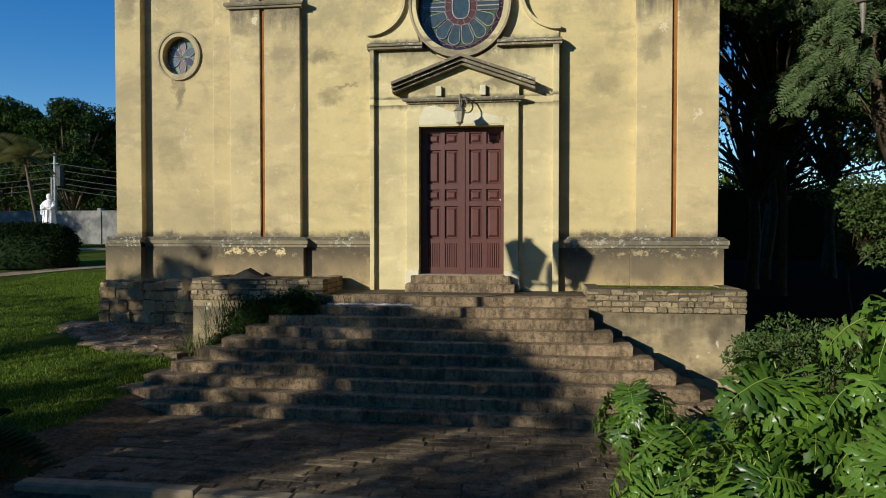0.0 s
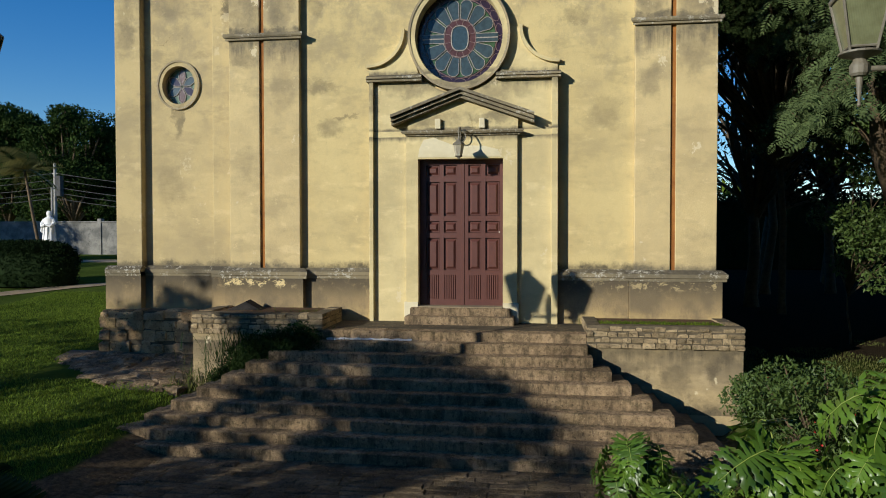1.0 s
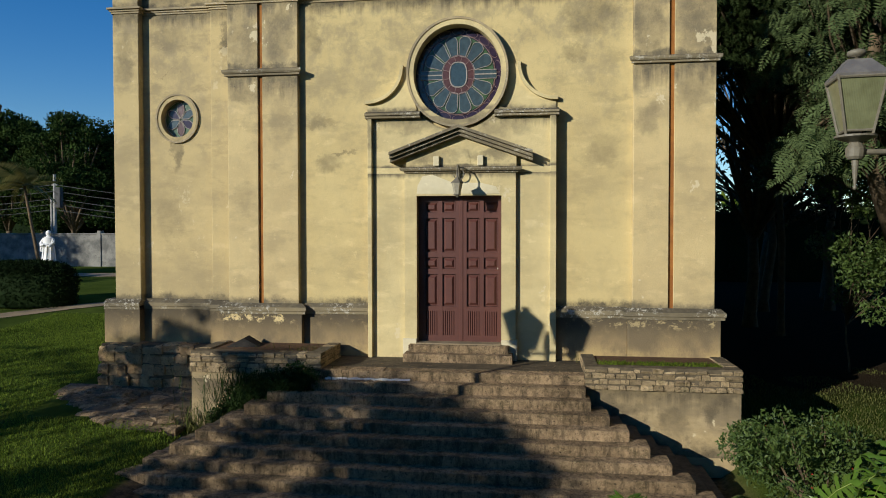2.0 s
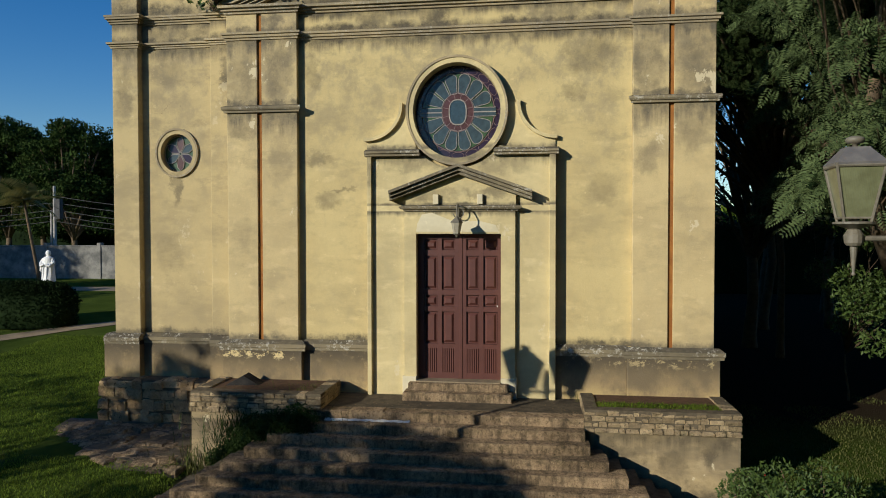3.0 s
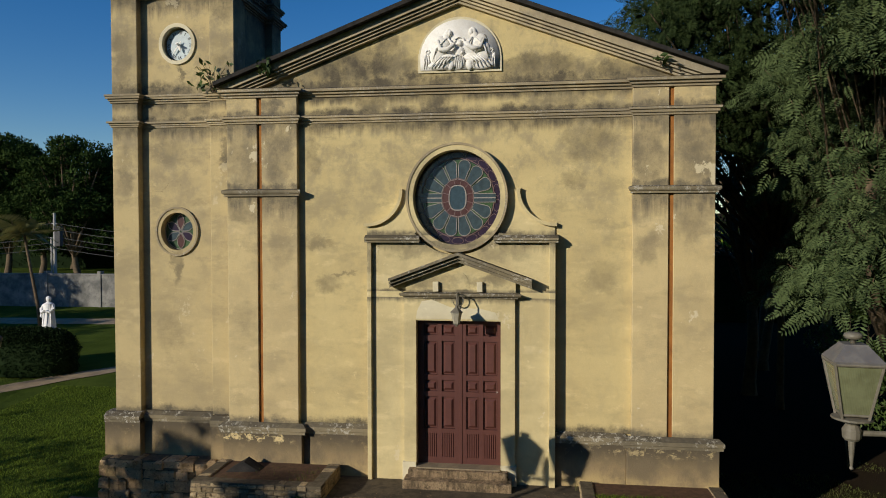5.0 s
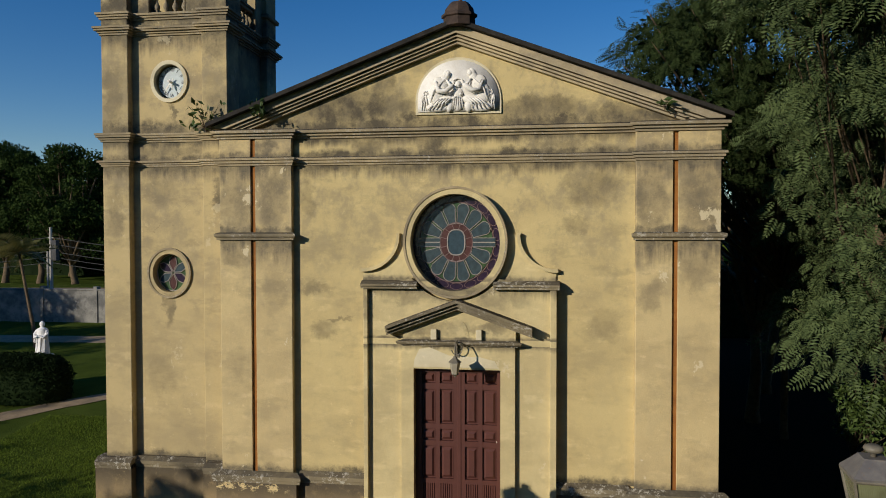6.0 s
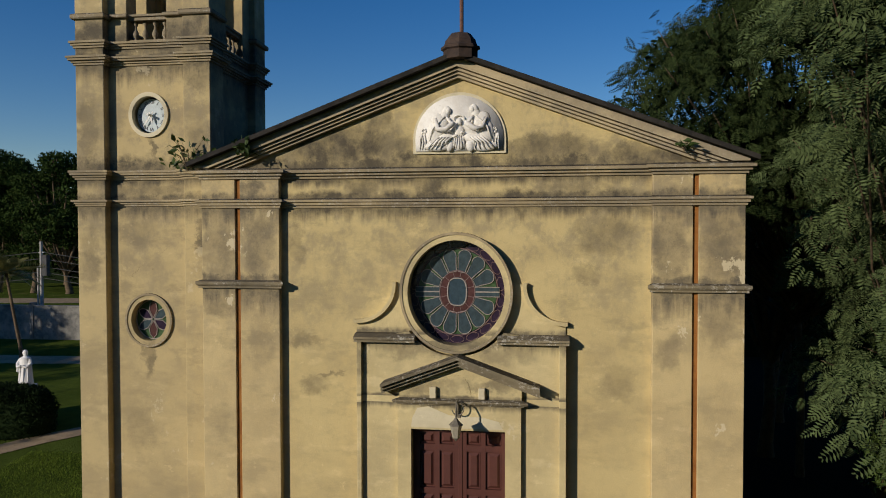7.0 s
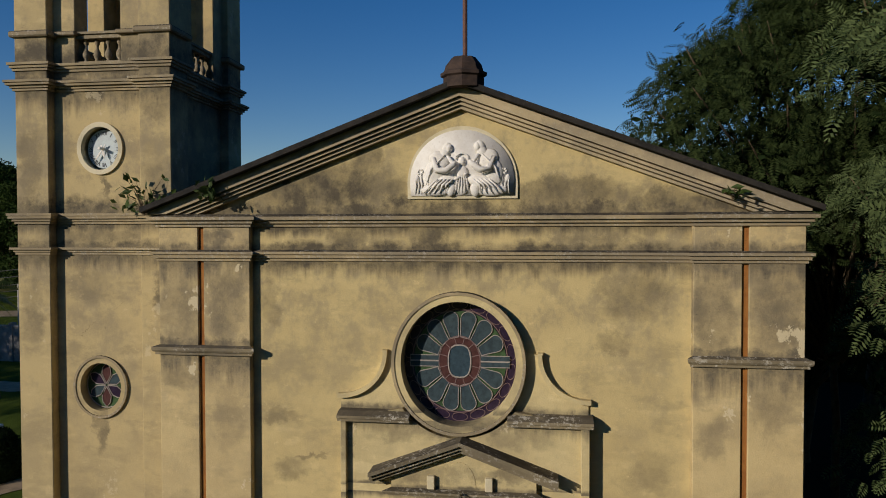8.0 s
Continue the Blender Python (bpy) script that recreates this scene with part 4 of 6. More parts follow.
# bands at rail height on the pilasters and piers
for a, b in ((TX0 - 0.06, TX0 + 0.58), (TX1 - 0.54, TX1 + 0.06)):
    for c, d in ((TY0 - 0.06, TY0 + 0.56), (TY1 - 0.56, TY1 + 0.06)):
        part("rail_band", box((a, b, c, d, 9.24, 9.33), bevel=0.02), cornice_plaster, church)
for a, b in ((-6.2, -5.72), (-5.08, -4.6)):
    part("rail_band", box((a, b, 0.38, 0.56, 9.275, 9.335), bevel=0.01), cornice_plaster, church)

# tower plinth and its rubble footing
for a, b, y, yb, z in ((-6.76, -6.05, 0.16, 0.5, -0.12), (-6.05, -4.62, 0.32, 0.5, -0.12), (-4.62, -4.10, 0.10, 0.5, -0.35), (-6.76, -6.46, 0.5, 2.9, -0.12)):
    bm = box((a, b, y, yb, z, 0.60), bevel=0.006)
    if yb < 1:
        bm.free()
        bm = run([(-y, z), (-y, 0.575), (-0.06 - y, 0.58)], a, b)
    pl = part("plinth", bm, plinth_plaster, church, "mould-blackened tower plinth")
    if yb < 1:
        part("plinth_cap", run([(-0.03 - y, 0.50), (0.012 - y, 0.505), (0.012 - y, 0.55), (0.028 - y, 0.56), (0.028 - y, 0.625), (-0.06 - y, 0.69)], a, b), crusted_plaster, pl, "plinth cap crusted with black lichen")

# round tower window
oc = part("oculus_window", plate(ellipse(-5.41, 4.10, 0.42, 0.455, 40), [ellipse(-5.41, 4.10, 0.325, 0.355, 40)], 0.425, 0.50), tower_plaster, church, "round tower window with a six-petalled stained-glass flower")
part("backing_glass", plate(ellipse(-5.41, 4.10, 0.34, 0.37, 36), [], 0.585, 0.60), glass_green, oc)
part("oculus_rim", plate(ellipse(-5.41, 4.10, 0.43, 0.465, 40), [ellipse(-5.41, 4.10, 0.395, 0.43, 40)], 0.41, 0.50), cornice_plaster, oc)
for k in range(6):
    a = math.pi * (k / 3 + 0.5)
    lp = [(-5.41 + r * math.cos(a + w), 4.10 + 1.08 * r * math.sin(a + w)) for r, w in ((0.02, 0), (0.09, -0.42), (0.17, -0.44), (0.25, -0.24), (0.305, 0), (0.25, 0.24), (0.17, 0.44), (0.09, 0.42))]
    p = part("petal", plate(lp, [], 0.573, 0.585), (glass_red, glass_purple, glass_blue)[k % 3], oc)
    part("petal_came", outline(lp, 0.570, 0.007), lead, p)
part("rim_came", outline(ellipse(-5.41, 4.10, 0.315, 0.34, 30), 0.575, 0.008), lead, oc)

# clock
ck = part("clock", plate(ellipse(-5.37, 7.62, 0.36, 0.385, 40), [ellipse(-5.37, 7.62, 0.295, 0.315, 40)], 0.415, 0.50), white_plaster, church, "tower clock with a pale worn dial sunk in a plaster ring")
part("recess", plate(ellipse(-5.37, 7.62, 0.31, 0.33, 36), [], 0.60, 0.62), dark_paint, ck)
part("dial", plate(ellipse(-5.37, 7.62, 0.265, 0.285, 36), [], 0.535, 0.60), clock_white, ck, "pale blue-grey dial")
CK = (-5.37, 7.62)
NUM = ("XII", "I", "II", "III", "IIII", "V", "VI", "VII", "VIII", "IX", "X", "XI")
for k, txt in enumerate(NUM):
    cu = bpy.data.curves.new("numeral", "FONT")
    cu.body, cu.size, cu.align_x, cu.align_y, cu.extrude = txt, 0.085, "CENTER", "CENTER", 0.002
    tmp = bpy.data.objects.new("numeral", cu)
    me = bpy.data.meshes.new_from_object(tmp)
    bpy.data.objects.remove(tmp)
    o = part("numeral", me, dark_paint, ck)
    if o.data.materials[0] is not dark_paint:
        o.data.materials.clear()
        o.data.materials.append(dark_paint)
    a = math.pi / 2 - 2 * math.pi * k / 12
    o.matrix_basis = Matrix.Translation((CK[0] + 0.215 * math.cos(a), 0.531, CK[1] + 0.23 * math.sin(a))) @ pose(0, 0, 0, 90, 0, 0) @ pose(0, 0, 0, 0, 0, math.degrees(a) - 90)
for ang, ln, w in ((-75, 0.15, 0.022), (-125, 0.22, 0.016)):
    a = math.radians(ang)
    u, v = (math.cos(a), math.sin(a)), (-math.sin(a), math.cos(a))
    lp = [(CK[0] + u[0] * f * ln + v[0] * g * w, CK[1] + u[1] * f * ln + v[1] * g * w) for f, g in ((-0.35, -0.6), (0, -0.35), (0.55, -1), (1, 0), (0.55, 1), (0, 0.35), (-0.35, 0.6))]
    part("pointer", plate(lp, [], 0.475 + (ang < -100) * 0.012, 0.483 + (ang < -100) * 0.012), marble, ck, "white clock pointer")
part("pointer_hub", lathe([(0.02, -0.03), (0.02, 0.09)], 10), marble, ck).matrix_basis = pose(CK[0], 0.49, CK[1], 90, 0, 0)

# ---- ground ----
def smooth_step(a, b, v):
    t = min(1.0, max(0.0, (v - a) / (b - a)))
    return t * t * (3 - 2 * t)


def ground_z(x, y):
    """Height of the ground: low forecourt, a lawn that rises to the left and behind, level far away."""
    up = max(y, 0.0)
    back = -0.92 + (0.078 * up if up < 8.0 else 0.624 + 0.039 * (min(up, 23.0) - 8.0))
    front = -0.92 + 0.13 * max(min(y, 0.0), -5.2)
    lawn_z = back if y > 0 else front
    w = smooth_step(-3.3, -4.6, x) if y > -8 else 0.0
    w *= smooth_step(-8.0, -5.6, y)
    right = smooth_step(3.6, 5.2, x) * smooth_step(-4.5, 0.0, y)
    low = -1.64
    z = low + (lawn_z - low) * w
    z = z + (max(-1.3, -1.3 + 0.03 * y) - z) * right if x > 0 else z
    if -3.6 < x < 4.0 and y > 0:
        z = -1.5
    if -4.1 < x < 4.2 and -5.9 < y <= 0:
        z = min(z, -1.72) if x > -3.4 else z
    dy = smooth_step(-5.95, -6.15, y)
    return z - 0.12 * dy * (1 - w) + 0.02 * noise.noise((x * 0.5, y * 0.5, 0))


def axis(lo, hi, near0, near1, fine, coarse):
    v, out = lo, []
    while v < hi:
        out.append(v)
        v += fine if near0 <= v <= near1 else coarse
    return out + [hi]


xs = [-900, -300, -120] + axis(-60, 40, -9, 6, 0.25, 2.5) + [100, 300, 900]
ys = [-900, -300, -120, -60] + axis(-34, 60, -8, 6, 0.25, 2.0) + [120, 300, 900]
verts = [(x, y, ground_z(x, y)) for y in ys for x in xs]
nx = len(xs)
faces = [(j * nx + i, j * nx + i + 1, (j + 1) * nx + i + 1, (j + 1) * nx + i) for j in range(len(ys) - 1) for i in range(nx - 1)]
me = bpy.data.meshes.new("ground")
me.from_pydata(verts, [], faces)
me.polygons.foreach_set("use_smooth", [True] * len(me.polygons))
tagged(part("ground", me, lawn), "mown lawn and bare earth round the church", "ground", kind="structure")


def strip(name, line, width, material, label, category="path", lift=0.012):
    """A path that lies on the ground along a line of (x, y)."""
    bm = bmesh.new()
    rows = []
    pts = []
    for (x0, y0), (x1, y1) in zip(line, line[1:]):
        n = max(2, int(math.hypot(x1 - x0, y1 - y0) / 0.4))
        pts += [(x0 + (x1 - x0) * i / n, y0 + (y1 - y0) * i / n, math.atan2(y1 - y0, x1 - x0)) for i in range(n)]
    rg = random.Random(3)
    for x, y, a in pts:
        row = []
        for k in (-1, -0.33, 0.33, 1):
            w = width / 2 * k * (1 + rg.uniform(-0.1, 0.1))
            px, py = x - math.sin(a) * w, y + math.cos(a) * w
            row.append(bm.verts.new((px, py, ground_z(px, py) + lift)))
        rows.append(row)
    for a, b in zip(rows, rows[1:]):
        for i in range(3):
            bm.faces.new((a[i], a[i + 1], b[i + 1], b[i]))
    return tagged(part(name, bm, material, smooth=True), label, category, kind="structure")


strip("footpath", [(-24, -6.0), (-17.5, 2.2), (-14.0, 6.0), (-11.9, 8.4), (-8.0, 13.5)], 0.8, path_earth, "pale trodden earth path across the lawn")
strip("footpath", [(-45, 15.4), (-22.5, 16.5), (-17.8, 16.8), (-8, 18)], 1.5, path_earth, "pale trodden earth path across the lawn")

# ---- landing and steps ----
RISE, TREAD, NOSE, TOP, COUNT = 0.14, 0.235, -1.30, -0.23, 10
tagged(part("landing", box((-2.25, 2.2, NOSE + 0.28, 0.0, -0.6, -0.225)), landing_stone), "dark mossy stone landing before the church door", "landing", kind="structure")
steps = thing("steps", "broad worn sandstone steps that widen downwards to the forecourt", "steps", kind="structure")
rg = random.Random(11)


def block(x0, x1, y0, y1, z0, z1, c=0.012, jit=0.0):
    """One stone with chamfered upper edges, a little out of true."""
    bm = bmesh.new()
    j = lambda: rg.uniform(-jit, jit)
    dz = j()
    low = [bm.verts.new((x, y, z0)) for x, y in ((x0, y0), (x1, y0), (x1, y1), (x0, y1))]
    mid = [bm.verts.new((v.co.x + j() * 0.5, v.co.y + j(), z1 - c + dz)) for v in low]
    top = [bm.verts.new((x, y, z1 + dz + j() * 0.3)) for x, y in ((x0 + c, y0 + c * 1.4), (x1 - c, y0 + c * 1.4), (x1 - c, y1 - c), (x0 + c, y1 - c))]
    for a, b in ((low, mid), (mid, top)):
        for i in range(4):
            bm.faces.new((a[i], a[(i + 1) % 4], b[(i + 1) % 4], b[i]))
    bm.faces.new(top)
    bm.faces.new(low[::-1])
    return bm


def long_block(x0, x1, y0, y1, z0, z1, c=0.010, jit=0.0028):
    """A step stone with a worn, wavering nose."""
    bm = bmesh.new()
    n = max(3, int((x1 - x0) / 0.06))
    rows = []
    dz = rg.uniform(-0.006, 0.004)
    for i in range(n + 1):
        x = x0 + (x1 - x0) * i / n
        w, h = rg.uniform(-jit, jit), rg.uniform(-jit, jit) * 0.7 + dz
        cc = c * rg.uniform(0.6, 1.7)
        rows.append([bm.verts.new(p) for p in ((x, y1, z1 + dz), (x, y0 + cc * 1.5 + w, z1 + h), (x, y0 + w, z1 - cc + h), (x, y0 + w * 0.4 + 0.004, z0))])
    for a, b in zip(rows, rows[1:]):
        for q in range(3):
            bm.faces.new((a[q], a[q + 1], b[q + 1], b[q]))
    for r in (rows[0], rows[-1]):
        bm.faces.new(r + [bm.verts.new((r[0].co.x, y1, z0))])
    return bm


core = bmesh.new()
for i in range(COUNT):
    ny, tz = NOSE - TREAD * i, TOP - RISE * i
    xl, xr = -2.25 - 0.27 * i, 1.62 + 0.24 * i
    if i < 2:
        xl, xr = max(xl, -2.4), 2.04
    box((xl + 0.03, xr - 0.03, ny + 0.05, -0.8 if i else NOSE + 0.3, -1.75, tz - 0.025), bm=core)
    x = xl
    while x < xr - 0.05:
        w = rg.uniform(0.38, 0.95)
        if xr - x - w < 0.3:
            w = xr - x
        part("step_stone", long_block(x + 0.001, x + w - 0.001, ny, ny + 0.40, tz - RISE - 0.03, tz), step_stone_mat, steps)
        x += w
part("step_core", core, mortar, steps)
bm = bmesh.new()
rows = []
for q in range(40):
    x = -2.0 + q * 0.035
    w = 0.045 + 0.022 * math.sin(q * 1.7) + 0.012 * math.sin(q * 4.1)
    z = TOP - RISE + 0.009
    rows.append([bm.verts.new(p) for p in ((x, NOSE - 0.002, z - 0.02), (x, NOSE - 0.002, z + 0.012 + 0.005 * math.sin(q)), (x, NOSE - 0.03 - w * 0.6, z), (x, NOSE - 0.034 - w * 0.6, z - 0.02))])
for a, b in zip(rows, rows[1:]):
    for q in range(3):
        bm.faces.new((a[q], a[q + 1], b[q + 1], b[q]))
tagged(part("paint_spill", bm, white_paint), "strip of spilt white paint on a stone step", "paint stain")

# forecourt of flat stones, its kerb
paving = thing("pavement", "forecourt of uneven brown paving stones below the steps", "pavement", kind="structure")
part("bedding", box((-4.2, 4.4, -5.85, -3.0, -1.9, -1.629)), mortar, paving)
y = NOSE - TREAD * (COUNT - 1) - 0.005
while y > -5.8:
    d = rg.uniform(0.13, 0.19)
    x = -4.0 + rg.uniform(0, 0.3) + max(0, (-3.9 - y)) * 0.35
    while x < 3.4:
        w = rg.uniform(0.26, 0.62)
        bm = block(-w / 2 + 0.003, w / 2 - 0.003, -d / 2 + 0.003, d / 2 - 0.001, -0.1, 0.0, 0.013, 0.008)
        bm.transform(pose(x + w / 2, y - d / 2, -1.618 + rg.uniform(-0.008, 0.008), rg.uniform(-1.8, 1.8), rg.uniform(-1.2, 1.2), rg.uniform(-3, 3)))
        part("paving_stone", bm, paving_mat, paving)
        x += w
    y -= d
kerb = thing("kerb", "kerb of long pale stones along the forecourt", "kerb", kind="structure")
x = -3.6
while x < 3.6:
    w = rg.uniform(0.75, 1.15)
    part("kerb_stone", block(x + 0.006, x + w - 0.006, -6.02 - 0.03 * (x + 3.6), -5.84 - 0.03 * (x + 3.6), -1.9, -1.58, 0.02, 0.012), kerb_mat, kerb)
    x += w


# ---- stone planters ----
def planter(x0, x1, y0, y1, top, label, rows=3, seed=1):
    """A planter: rendered lower walls under courses of squared stones, with soil inside."""
    t = 0.22
    th = thing("stone_planter", label, "planter", ((x0 + x1) / 2, y0, top - 1.3))
    inv = Matrix.Translation(-th.location)
    course = 0.345 / rows
    hi = top - course * rows

    def put(name, bm, mat, lab=""):
        bm.transform(inv)
        return part(name, bm, mat, th, lab)

    for wb in ((x0 + 0.02, x1 - 0.02, y0 + 0.02, y0 + t, -1.7, hi), (x0 + 0.02, x0 + t, y0 + t, y1, -1.7, hi), (x1 - t, x1 - 0.02, y0 + t, y1, -1.7, hi)):
        put("rendered_wall", box(wb), planter_render, "stained cream render")
    for jb in ((x0 + 0.012, x1 - 0.012, y0 + 0.012, y0 + t - 0.012, hi, top - 0.002), (x0 + 0.012, x0 + t - 0.012, y0 + t - 0.012, y1, hi, top - 0.002), (x1 - t + 0.012, x1 - 0.012, y0 + t - 0.012, y1, hi, top - 0.002)):
        put("joint_core", box(jb), mortar)
    put("soil", box((x0 + t - 0.02, x1 - t + 0.02, y0 + t - 0.02, y1, -1.0, top - 0.025)), soil_mat, "dry brown soil")
    r2 = random.Random(seed)
    for r in range(rows):
        z0, z1 = hi + course * r, hi + course * (r + 1)
        x = x0 - 0.01 * (r == 0)
        while x < x1 - 0.02:
            w = r2.uniform(0.09, 0.21)
            w = x1 - x if x1 - x - w < 0.09 else w
            put("stone", block(x + 0.007, x + w - 0.007, y0 - 0.012 * (r == 0) + r2.uniform(-0.014, 0.008), y0 + t, z0 + 0.005, z1 - 0.005 - (r2.uniform(0, 0.02) if r == rows - 1 else 0), 0.022, 0.018), planter_stone)
            x += w
        for xa, xb in ((x0, x0 + t), (x1 - t, x1)):
            y = y0 + t
            while y < y1 - 0.02:
                w = r2.uniform(0.13, 0.26)
                w = y1 - y if y1 - y - w < 0.1 else w
                put("stone", block(xa + r2.uniform(-0.006, 0.006), xb, y + 0.007, y + w - 0.007, z0 + 0.006, z1 - 0.006, 0.012, 0.006), planter_stone)
                y += w
    return th


planter(2.04, 4.33, -1.30, -0.20, -0.085, "low planter of squared tan stones over stained render, with grass", 4, 5)
planter(-4.29, -2.07, -1.30, -0.20, 0.02, "low planter of squared tan stones over stained render, weedy", 4, 8)

# rubble footing of the tower with an apron of flat stones
footing = thing("tower_footing", "rough tan rubble footing under the tower corner", "footing", (-5.5, 0.1, -0.9), kind="structure")
inv = Matrix.Translation(-footing.location)
bm = box((-6.70, -4.1, -0.035, 0.5, -1.3, -0.12), (-6.70, -6.3, 0.5, 2.9, -1.3, -0.12))
bm.transform(inv)
part("rubble_core", bm, mortar, footing)
r3 = random.Random(21)
for z0, z1 in ((-0.27, -0.115), (-0.47, -0.27), (-0.69, -0.47), (-0.92, -0.69)):
    x = -6.74 - 0.02 * (z0 < -0.5)
    while x < -4.2:
        w = r3.uniform(0.12, 0.34)
        zj = r3.uniform(-0.03, 0.03)
        bm = block(x + 0.006, x + w - 0.006, -0.06 + r3.uniform(-0.03, 0.015), 0.25, z0 + 0.006 + zj, z1 - 0.006 + zj * (z1 < -0.2), 0.035, 0.030)
        bm.transform(inv)
        part("rubble_stone", bm, rubble_mat, footing)
        x += w
    y = 0.26
    while y < 2.8:
        w = r3.uniform(0.22, 0.42)
        bm = block(-6.76 + r3.uniform(-0.03, 0.02), -6.5, y + 0.012, y + w - 0.012, z0 + 0.012, z1 - 0.012, 0.035, 0.02)
        bm.transform(inv)
        part("rubble_stone", bm, rubble_mat, footing)
        y += w
apron = thing("stone_apron", "sloping apron of flat tan stones at the foot of the tower", "paving", (-5.8, -0.6, -0.9), kind="structure")
inv = Matrix.Translation(-apron.location)
bm = bmesh.new()
rows = []
for i in range(16):
    x = -7.35 + 3.1 * i / 15
    far = 0.5 + 1.35 * smooth_step(-7.4, -5.2, x)
    rows.append([bm.verts.new((x, -0.02 - far * q / 4, ground_z(x, -0.02 - far * q / 4) + 0.035 - 0.04 * (q == 4))) for q in range(5)])
for a, b in zip(rows, rows[1:]):
    for q in range(4):
        bm.faces.new((a[q], a[q + 1], b[q + 1], b[q]))
bm.transform(inv)
part("apron_bed", bm, mortar, apron)
for k in range(80):
    u, v = r3.random(), r3.random()
    x = -7.15 + 2.85 * u
    y = -0.12 - v * (0.4 + 1.2 * smooth_step(-7.3, -5.2, x))
    a, b = r3.uniform(0.12, 0.27), r3.uniform(0.08, 0.16)
    bm = block(-a, a, -b, b, -0.12, 0.0, 0.03, 0.022)
    bm.transform(inv @ pose(x, y, ground_z(x, y) + 0.055 - 0.03 * v, r3.uniform(-3, 4), r3.uniform(-3, 3), r3.uniform(-35, 35)))
    part("apron_stone", bm, step_stone_mat, apron)


# ---- street lamps ----
def lantern_parts(th, x):
    """One four-sided lantern with its corner bars, set on the arm's end."""
    def sq(r, z, turn=38):
        return [(x + r * math.cos(math.radians(turn + 90 * k)), r * math.sin(math.radians(turn + 90 * k)), z) for k in range(4)]

    def loft(levels):
        bm = bmesh.new()
        rings = [[bm.verts.new(p) for p in sq(r, z)] for r, z in levels]
        for a, b in zip(rings, rings[1:]):
            for i in range(4):
                bm.faces.new((a[i], a[(i + 1) % 4], b[(i + 1) % 4], b[i]))
        bm.faces.new(rings[0][::-1])
        bm.faces.new(rings[-1])
        return bm

    la = part("lantern", loft([(0.125, -0.42), (0.225, -0.03)]), lamp_glass, th, "four-sided lantern with yellowed ribbed glass")
    bm = bmesh.new()
    for k in range(4):
        tube([sq(0.128, -0.455)[k], sq(0.235, -0.01)[k]], 0.011, 6, bm)
    for r, z, w in ((0.13, -0.42, 0.010), (0.232, -0.03, 0.012)):
        q = sq(r, z)
        for k in range(4):
            tube([q[k], q[(k + 1) % 4]], w, 6, bm)
    part("lantern_frame", bm, lamp_metal, la)
    part("lantern_roof", loft([(0.24, -0.025), (0.245, -0.005), (0.12, 0.105), (0.115, 0.115)]), lamp_roof, la, "pyramid roof of dull sheet metal")
    part("finial", lathe([(0.02, 0.11), (0.02, 0.145), (0.055, 0.15), (0.068, 0.17), (0.06, 0.19), (0.03, 0.202)], 14, (x, 0, 0)), lamp_metal, la, smooth=True)
    part("lantern_tray", lathe([(0.05, -0.50), (0.12, -0.475), (0.145, -0.465), (0.145, -0.45), (0.05, -0.44)], 18, (x, 0, 0)), lamp_metal, la)
    part("bulb_holder", lathe([(0.04, -0.45), (0.04, -0.40), (0.02, -0.38)], 10, (x, 0, 0)), lamp_metal, la)
    part("socket", lathe([(0.05, -0.63), (0.065, -0.61), (0.07, -0.55), (0.045, -0.51), (0.05, -0.49)], 12, (x, 0, 0)), lamp_metal, la)
    part("drop", lathe([(0.008, -0.86), (0.016, -0.85), (0.010, -0.83), (0.022, -0.70), (0.028, -0.62)], 10, (x, 0, 0)), lamp_metal, la)
    return la


def street_lamp(at, label):
    th = thing("street_lamp", label, "street lamp", at, "lamps beside the steps")
    h = 3.127 - at[2]
    post = part("post", lathe([(0.14, 0.0), (0.14, 0.1), (0.11, 0.14), (0.10, 0.55), (0.075, 0.65), (0.055, 0.75), (0.045, 2.2), (0.04, h - 0.55), (0.06, h - 0.52), (0.05, h - 0.3), (0.02, h - 0.2)], 14), lamp_metal, th)
    for s in (-1, 1):
        la = lantern_parts(th, 0.37 * s)
        la.location = (0, 0, h)
    bm = bmesh.new()
    for s in (-1, 1):
        tube([(0, 0, h - 0.58), (0.12 * s, 0, h - 0.58), (0.13 * s, 0, h - 0.575), (0.30 * s, 0, h - 0.575), (0.33 * s, 0, h - 0.575)], [0.03, 0.03, 0.022, 0.022, 0.03], 10, bm)
    part("arm", bm, lamp_metal, th)
    return th


street_lamp((4.08, -6.22, -1.5), "two-armed cast-metal street lamp with square lanterns")
street_lamp((-4.16, -6.20, -1.62), "two-armed cast-metal street lamp with square lanterns")


# ---- leaves ----
def leaf_mesh(name, centres, size, material, rng, normals=None, shape="leaf", droop=0.3):
    """Many small folded leaves in one mesh: four points each, two triangles over a mid fold."""
    n = len(centres)
    a = rng.normal(size=(n, 3))
    a[:, 2] -= droop
    a /= np.linalg.norm(a, axis=1)[:, None]
    b = np.cross(a, rng.normal(size=(n, 3)))
    b /= np.linalg.norm(b, axis=1)[:, None]
    c = np.cross(a, b)
    s = size * rng.uniform(0.6, 1.35, n)[:, None]
    v = np.stack([centres - a * s, centres + b * s * 0.42 + c * s * 0.12, centres + a * s, centres - b * s * 0.42 + c * s * 0.12], 1).reshape(-1, 3)
    i = np.arange(n)[:, None] * 4
    f = np.concatenate([i + [[0, 1, 2]], i + [[0, 2, 3]]], 0)
    me = bpy.data.meshes.new(name)
    me.from_pydata(v.tolist(), [], f.tolist())
    me.materials.append(material)
    return me


